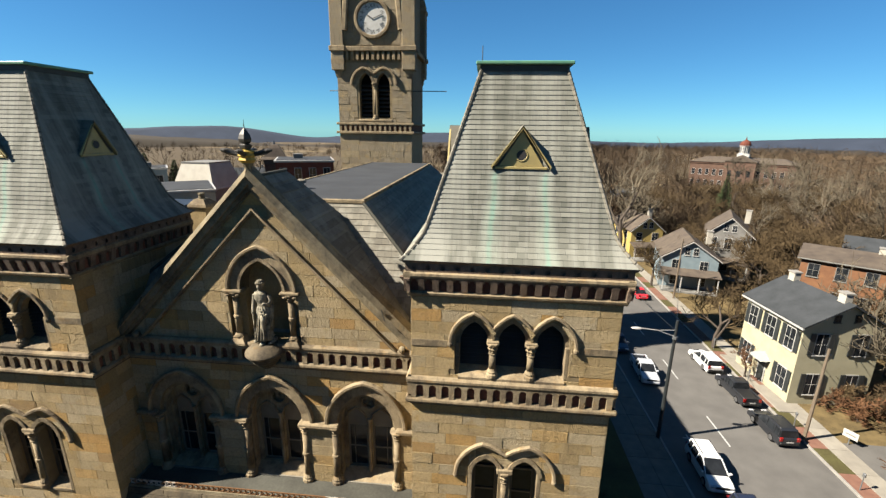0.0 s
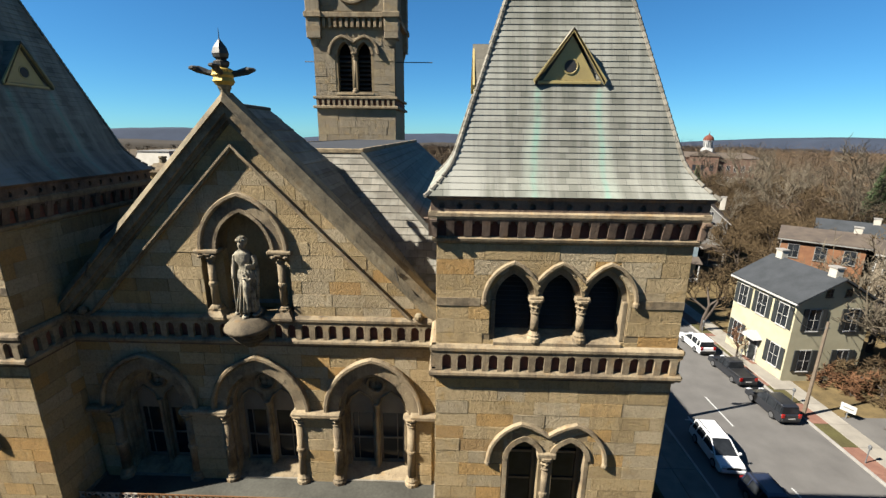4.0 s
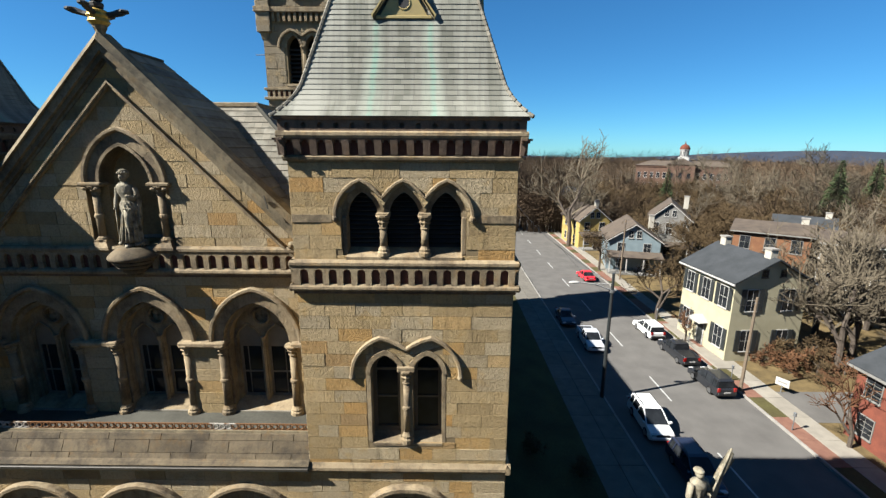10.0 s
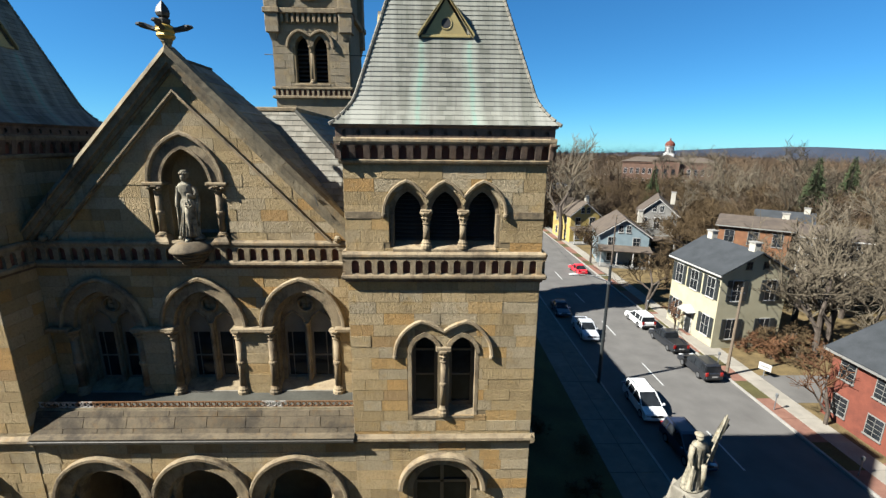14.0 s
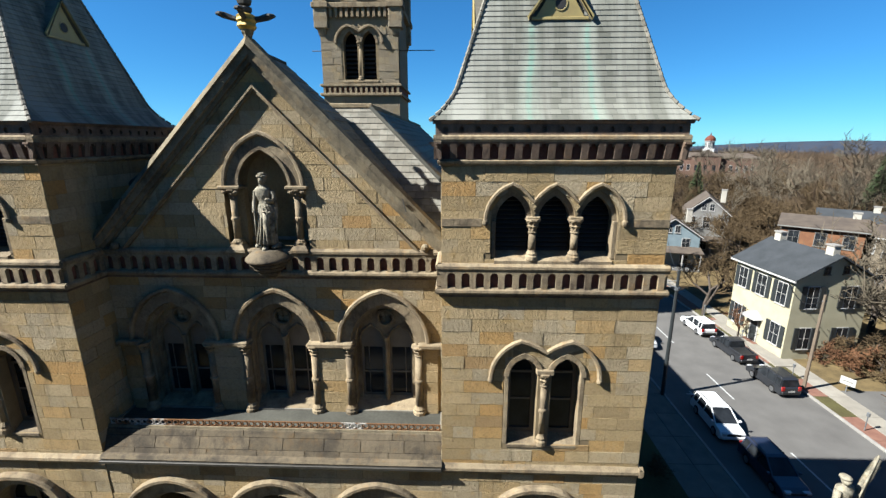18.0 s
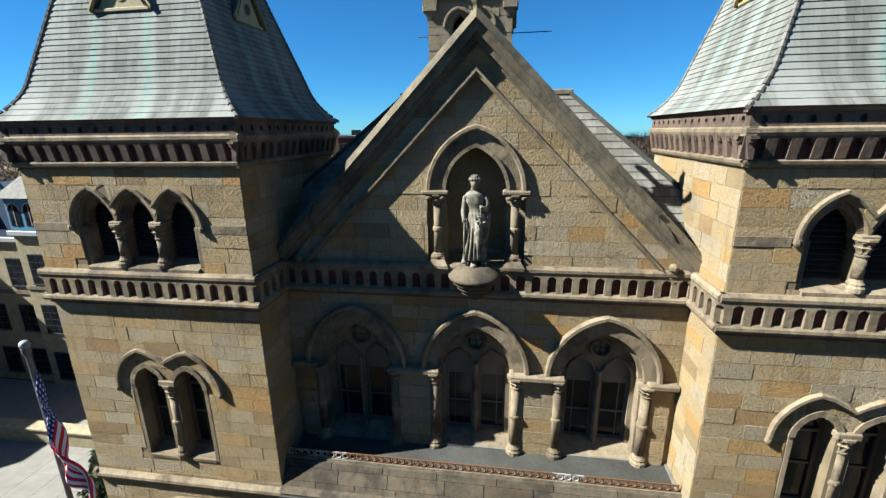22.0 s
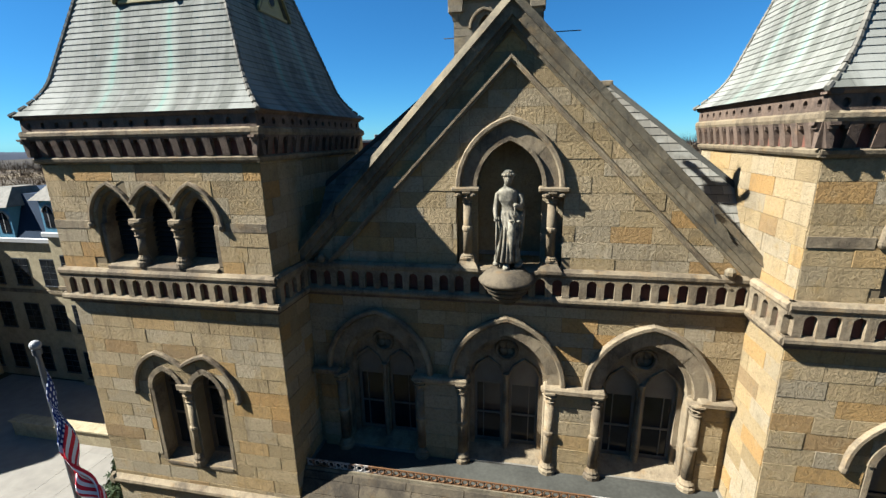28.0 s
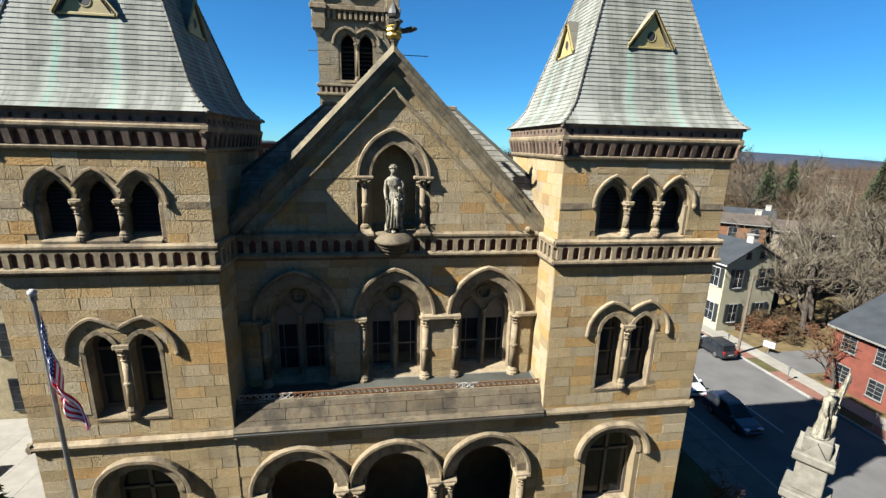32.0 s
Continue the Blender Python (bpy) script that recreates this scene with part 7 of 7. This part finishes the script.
flat_block("annex_block", -27.4, 27.8, 37, 13.0, 9.0, 11.7, M_WHITEW, "off-white annex with a flat dark roof behind the tower", 4, 6)
flat_block("mansard_block", -34.3, 45.0, -6, 6.6, 6.5, 13.5, M_GREYW, "town building with a pale sloping attic roof", 4, 3, 3.6, M_WHITEW)
flat_block("grey_blue_block", -43.6, 48.6, 38, 4.6, 6.0, 12.1, M_BLUEW, "small blue-grey building with a flat roof", 4, 2)
flat_block("brick_block", -17.6, 45.2, 23, 7.6, 8.0, 14.0, M_BRICK, "red brick building with a flat roof and white trim", 5, 4)
tu = thing("roof_turret", pose(-29.2, 60.0, GROUND, 0, 0, 25), "brown turret with a flared pyramid roof behind the gable", "turret")
part("shaft", box(-1.7, 1.7, -1.7, 1.7, -0.3, 17.0), M_BRICKD, tu)
part("frieze", box(-1.85, 1.85, -1.85, 1.85, 16.2, 17.0, 0.05), M_ROOFB, tu)
part("pyramid_roof", lathe([(3.2, 17.0), (2.5, 17.4), (1.5, 18.8), (0.9, 19.3), (0.5, 19.4)], 4, angle=math.pi / 4), M_ROOFB, tu)
part("finial", tube([(0, 0, 19.3), (0, 0, 20.0)], [0.25, 0.1], 6), M_SHUT, tu)

# ---- vehicles ----
M_TYRE = plain("black_tyre", (0.015, 0.015, 0.015), (0.025, 0.025, 0.025), 0.8)
M_RIM = plain("alloy_rim", (0.5, 0.5, 0.5), (0.4, 0.4, 0.4), 0.3, metal=0.8)
M_LAMP = plain("clear_lamp_glass", (0.7, 0.7, 0.68), (0.6, 0.6, 0.6), 0.15)
M_TAIL = plain("red_lamp_glass", (0.45, 0.02, 0.015), (0.35, 0.015, 0.01), 0.2)


def paint(name, c):
    n = Nodes(name)
    n.b.inputs["Coat Weight"].default_value = 0.35
    n.b.inputs["Coat Roughness"].default_value = 0.06
    return n.done(n.ramp(n.noise(3, 3), [(0.3, tuple(0.9 * v for v in c)), (0.7, c)]), 0.35)


P_WHITE, P_BLACK, P_GREY, P_RED, P_BLUE = paint("white_car_paint", (0.44, 0.44, 0.425)), paint("black_car_paint", (0.012, 0.013, 0.015)), paint("silver_car_paint", (0.30, 0.31, 0.32)), paint("red_car_paint", (0.5, 0.02, 0.03)), paint("navy_car_paint", (0.012, 0.016, 0.03))


def car(name, x, y, turn, col, label, kind="suv"):
    """Local x runs forwards."""
    L, W, H = {"suv": (4.15, 1.7, 1.6), "van": (4.3, 1.75, 1.62), "sedan": (4.1, 1.65, 1.4), "pickup": (4.7, 1.75, 1.62)}[kind]
    c = thing(name, pose(x, y, GROUND, 0, 0, turn), label, "car" if kind != "pickup" else "pickup truck", "parked cars")
    c.matrix_world = c.matrix_world @ Matrix.Diagonal((0.9, 0.9, 0.9, 1))
    f, r = L / 2, -L / 2
    zb, zw = 0.30, 0.95 if kind != "sedan" else 0.85
    lower = [(r + 0.05, zb), (r, 0.55), (r + 0.02, zw - 0.08), (r + 0.10, zw), (f - 1.25, zw), (f - 0.35, zw - 0.12), (f - 0.05, zw - 0.28), (f, 0.5), (f - 0.08, zb)]

    def loft(side, half, taper, bm):
        """The outline in x and z, its upper points drawn in to the sides."""
        rows = []
        zm, zt = min(p[1] for p in side), max(p[1] for p in side)
        for s, k in ((-1, 1.0), (-0.93, 1.0), (0.93, 1.0), (1, 1.0)):
            row = []
            for px, pz in side:
                t = (pz - zm) / (zt - zm)
                edge = abs(s) == 1
                row.append(bm.verts.new((px * (0.985 if edge else 1), s * (half - taper * t), pz - (0.03 * t if edge else 0))))
            rows.append(row)
        for a, b in zip(rows, rows[1:]):
            for i in range(len(side)):
                j = (i + 1) % len(side)
                bm.faces.new((a[i], a[j], b[j], b[i]))
        bm.faces.new(rows[0]), bm.faces.new(rows[-1])
        return bm

    body = part("body", loft(lower, W / 2, 0.06, bmesh.new()), col, c, smooth=False)
    if kind in ("suv", "van"):
        cab = [(r + 0.12, zw - 0.02), (r + 0.28, H - 0.10), (r + 0.5, H), (f - 2.15, H), (f - 1.95, H - 0.06), (f - (1.1 if kind == "suv" else 0.95), zw - 0.02)]
    elif kind == "sedan":
        cab = [(r + 0.6, zw - 0.02), (r + 1.25, H - 0.05), (r + 1.6, H), (f - 2.1, H), (f - 1.9, H - 0.05), (f - 1.15, zw - 0.02)]
    else:
        cab = [(-0.55, zw - 0.02), (-0.45, H - 0.06), (-0.2, H), (f - 2.0, H), (f - 1.8, H - 0.06), (f - 1.2, zw - 0.02)]
    gl = part("window_glass", loft(cab, W / 2 - 0.06, 0.2, bmesh.new()), M_GLASS, c, "dark tinted car windows")
    top = [(px * 0.99 + 0.0, max(pz, H - 0.13) + 0.012) for px, pz in cab if pz > zw]
    part("roof", loft([(cab[1][0] - 0.03, H - 0.11)] + [(p[0], p[1] + 0.015) for p in cab[1:5]] + [(cab[4][0] + 0.04, H - 0.11)], W / 2 - 0.2, 0.02, bmesh.new()), col, c)
    for px in ([cab[1][0] + 0.05, (cab[1][0] + cab[4][0]) / 2 - 0.4, (cab[1][0] + cab[4][0]) / 2 + 0.55] if kind != "pickup" else [cab[1][0] + 0.05, 0.3]):
        for s in (-1, 1):
            part("pillar", tube([(px - 0.05, s * (W / 2 - 0.055), zw - 0.02), (px + 0.05, s * (W / 2 - 0.225), H - 0.05)], 0.05, 4), col, c)
    for s in (-1, 1):
        part("screen_pillar", tube([(cab[5][0], s * (W / 2 - 0.09), zw), (cab[4][0], s * (W / 2 - 0.24), H - 0.05)], 0.045, 4), col, c)
        part("headlight", box(f - 0.22, f + 0.01, s * (W / 2 - 0.32) - 0.2, s * (W / 2 - 0.32) + 0.2, zw - 0.33, zw - 0.18, 0.03), M_LAMP, c)
        part("tail_light", box(r - 0.02, r + 0.1, s * (W / 2 - 0.18) - 0.12, s * (W / 2 - 0.18) + 0.12, zw - 0.28, zw + 0.05, 0.02), M_TAIL, c)
        part("mirror", box(cab[5][0] - 0.2, cab[5][0] - 0.05, s * (W / 2 + 0.08) - 0.09, s * (W / 2 + 0.08) + 0.09, zw, zw + 0.16, 0.03), col, c)
        if kind in ("suv", "van"):
            part("roof_rail", tube([(cab[2][0], s * (W / 2 - 0.3), H + 0.06), (cab[3][0], s * (W / 2 - 0.3), H + 0.06)], 0.025, 5), M_BLACK, c)
    part("front_bumper", box(f - 0.12, f + 0.06, -W / 2 + 0.1, W / 2 - 0.1, 0.32, 0.56, 0.05), col, c)
    part("rear_bumper", box(r - 0.06, r + 0.12, -W / 2 + 0.1, W / 2 - 0.1, 0.32, 0.58, 0.05), M_BLACK if kind != "sedan" else col, c)
    part("grille", box(f - 0.05, f + 0.03, -0.45, 0.45, zw - 0.36, zw - 0.2, 0.01), M_BLACK, c)
    part("number_plate", box(r - 0.075, r - 0.05, -0.26, 0.26, 0.58, 0.7), M_TRIMW, c)
    if kind == "pickup":
        part("cargo_bed", box(r + 0.12, -0.62, -W / 2 + 0.16, W / 2 - 0.16, zw - 0.02, zw + 0.012), M_BLACK, c)
        for s in (-1, 1):
            part("bed_side", box(r + 0.05, -0.56, s * (W / 2 - 0.12) - 0.06, s * (W / 2 - 0.12) + 0.06, zw - 0.05, zw + 0.12, 0.02), col, c)
        part("tailgate", box(r + 0.02, r + 0.1, -W / 2 + 0.1, W / 2 - 0.1, zw - 0.3, zw + 0.12, 0.02), col, c)
    for px in (f - 0.9, r + 0.95):
        for s in (-1, 1):
            wh = part("wheel", lathe([(0.30, -0.11), (0.34, -0.08), (0.34, 0.08), (0.30, 0.11)], 18), M_TYRE, c, at=pose(px, s * (W / 2 - 0.10), 0.34, 90))
            part("rim", lathe([(0.2, -0.125), (0.22, -0.12), (0.22, 0.12), (0.2, 0.125)], 14), M_RIM, wh)
    return c


car("white_minivan", 22.7, 13.1, -92, P_WHITE, "white minivan parked at the kerb", "van")
car("black_estate_car", 29.7, 18.1, 92, P_BLACK, "shiny black estate car parked before the houses", "suv")
car("black_pickup", 29.75, 23.05, 92, P_BLACK, "black pickup truck parked before the cream house", "pickup")
car("white_sport_utility", 29.4, 28.0, 92, P_WHITE, "white sport utility car parked before the cream house", "suv")
car("silver_pickup", 22.75, 25.5, -92, P_GREY, "silver grey pickup truck parked in shade", "pickup")
car("dark_sedan", 21.9, 31.0, -92, P_BLUE, "dark sedan parked in shade beyond the pickup", "sedan")
car("red_sedan", 29.0, 46.6, 95, P_RED, "bright red sedan far down the street", "sedan")
car("navy_sport_utility", 23.1, 8.5, -90, P_BLUE, "dark navy sport utility car parked in the tower's shade", "suv")

# ---- street furniture ----
M_STEEL = plain("grey_galvanised_steel", (0.33, 0.34, 0.34), (0.24, 0.25, 0.25), 0.45, 3, 30, 0.1, metal=0.5)
M_POLE = plain("weathered_timber_pole", (0.26, 0.20, 0.14), (0.18, 0.14, 0.10), 0.9, 3, 30, 0.4)


def street_lamp(x, y, h):
    s = thing("street_lamp", pose(x, y, GROUND), "tall dark pole with a white cobra-head street lamp", "street lamp")
    part("pole", tube([(0, 0, 0), (0, 0, h)], [0.15, 0.10], 8), M_SHUT, s)
    part("arm", tube([(0, 0, h - 1.25), (-1.3, -0.25, h - 0.72), (-2.6, -0.5, h - 0.5)], 0.045, 6), M_TRIMW, s)
    part("brace", tube([(0, 0, h - 0.75), (-1.1, -0.2, h - 0.72)], 0.03, 5), M_TRIMW, s)
    part("lamp_head", blob(bmesh.new(), (-2.85, -0.55, h - 0.5), (0.38, 0.16, 0.10), 10), M_TRIMW, s)
    part("collar", lathe([(0.2, h - 1.4), (0.2, h - 1.2)], 8), M_STEEL, s)


street_lamp(20.66, 16.3, 9.6)
for x, y, h in ((31.5, 17.3, 7.6), (33.6, 46, 8.6)):
    p = thing("utility_pole", pose(x, y, GROUND), "weathered grey timber utility pole", "utility pole", "utility poles")
    part("pole", tube([(0, 0, -0.2), (0.05, 0, h)], [0.13, 0.09], 7), M_POLE, p)
    part("guy_bracket", box(-0.05, 0.25, -0.04, 0.04, h - 0.5, h - 0.42), M_STEEL, p)
for k, (a, b) in enumerate((((20.66, 16.3, 5.6), (33.6, 46, 4.6)), ((20.66, 16.3, 5.2), (22, 66, 4.6)), ((31.5, 17.3, 3.6), (33.0, 22.6, 3.2)))):
    A, B = Vector(a), Vector(b)
    pts = [A.lerp(B, i / 14) + Vector((0, 0, -0.9 * 4 * (i / 14) * (1 - i / 14))) for i in range(15)]
    solid("overhead_cable", tube(pts, 0.02, 4), M_BLACK, "thin black overhead cable between poles", "cable", group="overhead cables")
for k in range(7):
    p = thing("parking_post", pose(RX1 + 0.45, -6.0 + 6.2 * k, GROUND + 0.1), "short grey parking meter post at the kerb", "parking meter", "parking meters")
    part("post", tube([(0, 0, 0), (0, 0, 1.05)], 0.035, 6), M_STEEL, p)
    part("meter_head", box(-0.07, 0.07, -0.09, 0.09, 1.02, 1.3, 0.03), M_STEEL, p)
sg = thing("yard_sign", pose(34.4, 17.1, GROUND + 0.1, 0, 0, -60), "small white yard sign on a post", "sign")
part("board", box(-0.45, 0.45, -0.02, 0.02, 0.55, 1.15, 0.01), M_TRIMW, sg)
part("bar", box(-0.3, 0.3, -0.026, -0.018, 0.8, 0.9), M_GREYW, sg)
part("post", box(-0.03, 0.03, -0.02, 0.02, -0.1, 0.6), M_STEEL, sg)

# monument with a soldier carrying a flag
mo = thing("war_monument", pose(16.0, -2.2, GROUND + 0.1, 0, 0, 35) @ Matrix.Diagonal((0.78, 0.78, 1.7, 1)), "tall pale granite monument in stepped tiers", "monument")
for nm, hw, z0, z1 in (("step", 1.9, 0.0, 0.3), ("step", 1.55, 0.3, 0.6), ("plinth", 1.15, 0.6, 1.2), ("plinth_cap", 1.25, 1.2, 1.4), ("die", 0.78, 1.4, 2.75), ("die_cap", 0.95, 2.75, 2.97), ("upper_die", 0.6, 2.97, 3.75), ("upper_cap", 0.8, 3.75, 3.97), ("top_block", 0.55, 3.97, 4.35)):
    part(nm, box(-hw, hw, -hw, hw, z0, z1, 0.04), M_PALE, mo)
for q in range(4):
    part("panel", box(-0.5, 0.5, -0.80, -0.77, 1.6, 2.6, 0.005), M_TRIMW, mo, at=pose(0, 0, 0, 0, 0, 90 * q))
    part("pediment", prism([(-0.7, 3.78), (0, 4.3), (0.7, 3.78)], -0.72, -0.4), M_PALE, mo, at=pose(0, 0, 0, 0, 0, 90 * q))
figure("soldier_statue", pose(16.0, -2.2, GROUND + 0.1 + 4.35 * 1.7, 0, 0, 20), 2.0, "pale stone soldier statue holding a furled flag", M_MARBLE, True)
figure("corner_statue", pose(15.0, -3.1, GROUND + 0.1 + 0.6 * 1.7, 0, 0, -30), 1.8, "pale stone figure at the foot of the monument", M_PALE)

# flagpole with the national flag hanging in folds
fpz = 14.6
fg = thing("flagpole", pose(-7.72, -4.5, GROUND), "silver flagpole with a white ball and hanging flag", "flagpole")
part("pole", tube([(0, 0, 0), (0, 0, fpz)], [0.075, 0.04], 10), M_STEEL, fg)
part("ball", blob(bmesh.new(), (0, 0, fpz + 0.09), (0.085, 0.085, 0.085), 14), M_TRIMW, fg)
part("truck", lathe([(0.07, fpz - 0.08), (0.07, fpz + 0.02)], 8), M_STEEL, fg)


def flag_material():
    n = Nodes("striped_flag_cloth")
    uv = n.add("ShaderNodeUVMap").outputs[0]
    sep = n.add("ShaderNodeSeparateXYZ")
    n.put(sep.inputs[0], uv)
    u, v = sep.outputs[0], sep.outputs[1]
    stripe = n.math("GREATER_THAN", n.math("FRACT", n.math("MULTIPLY", v, 6.5)), 0.5)
    c = n.mix(stripe, (0.55, 0.03, 0.045), (0.72, 0.70, 0.68))
    canton = n.math("MULTIPLY", n.math("LESS_THAN", u, 0.42), n.math("GREATER_THAN", v, 0.462))
    cell = n.add("ShaderNodeTexVoronoi")
    cell.inputs["Scale"].default_value = 1.0
    cell.inputs["Randomness"].default_value = 0.0
    sc = n.add("ShaderNodeVectorMath", operation="MULTIPLY")
    n.put(sc.inputs[0], uv)
    sc.inputs[1].default_value = (24.0, 17.0, 1.0)
    n.put(cell.inputs["Vector"], sc.outputs[0])
    star = n.math("LESS_THAN", cell.outputs["Distance"], 0.26)
    c = n.mix(canton, c, n.mix(star, (0.025, 0.04, 0.14), (0.7, 0.7, 0.7)))
    n.bump(n.noise(60, 3), 0.1, 0.002)
    return n.done(c, 0.85)


bm = bmesh.new()
uvl = bm.loops.layers.uv.new("UVMap")
nu, nv = 26, 20
grid = []
for j in range(nv + 1):
    row = []
    for i in range(nu + 1):
        u, v = i / nu, j / nv
        drop = u ** 1.1
        fold = math.sin(u * 15 + 2.0 * v) * 0.10 * min(1, u * 4)
        x = 0.05 + 0.20 * u + 0.30 * u ** 2.4 + 0.08 * math.sin(6 * u + 2 * v) * u
        z = fpz - 0.35 - 1.9 * (1 - v) * (1 - 0.45 * u) - 2.85 * drop * (0.62 + 0.38 * v)
        row.append(bm.verts.new((x, fold + 0.06 * math.sin(9 * v + 4 * u), z)))
    grid.append(row)
for j in range(nv):
    for i in range(nu):
        f = bm.faces.new((grid[j][i], grid[j][i + 1], grid[j + 1][i + 1], grid[j + 1][i]))
        for lp, (a, b) in zip(f.loops, ((i, j), (i + 1, j), (i + 1, j + 1), (i, j + 1))):
            lp[uvl].uv = (a / nu, b / nv)
ob = part("flag", bm, flag_material(), fg, "red and white striped flag with starred blue canton", smooth=True)
sol = ob.modifiers.new("thickness", "SOLIDIFY")
sol.thickness = 0.008
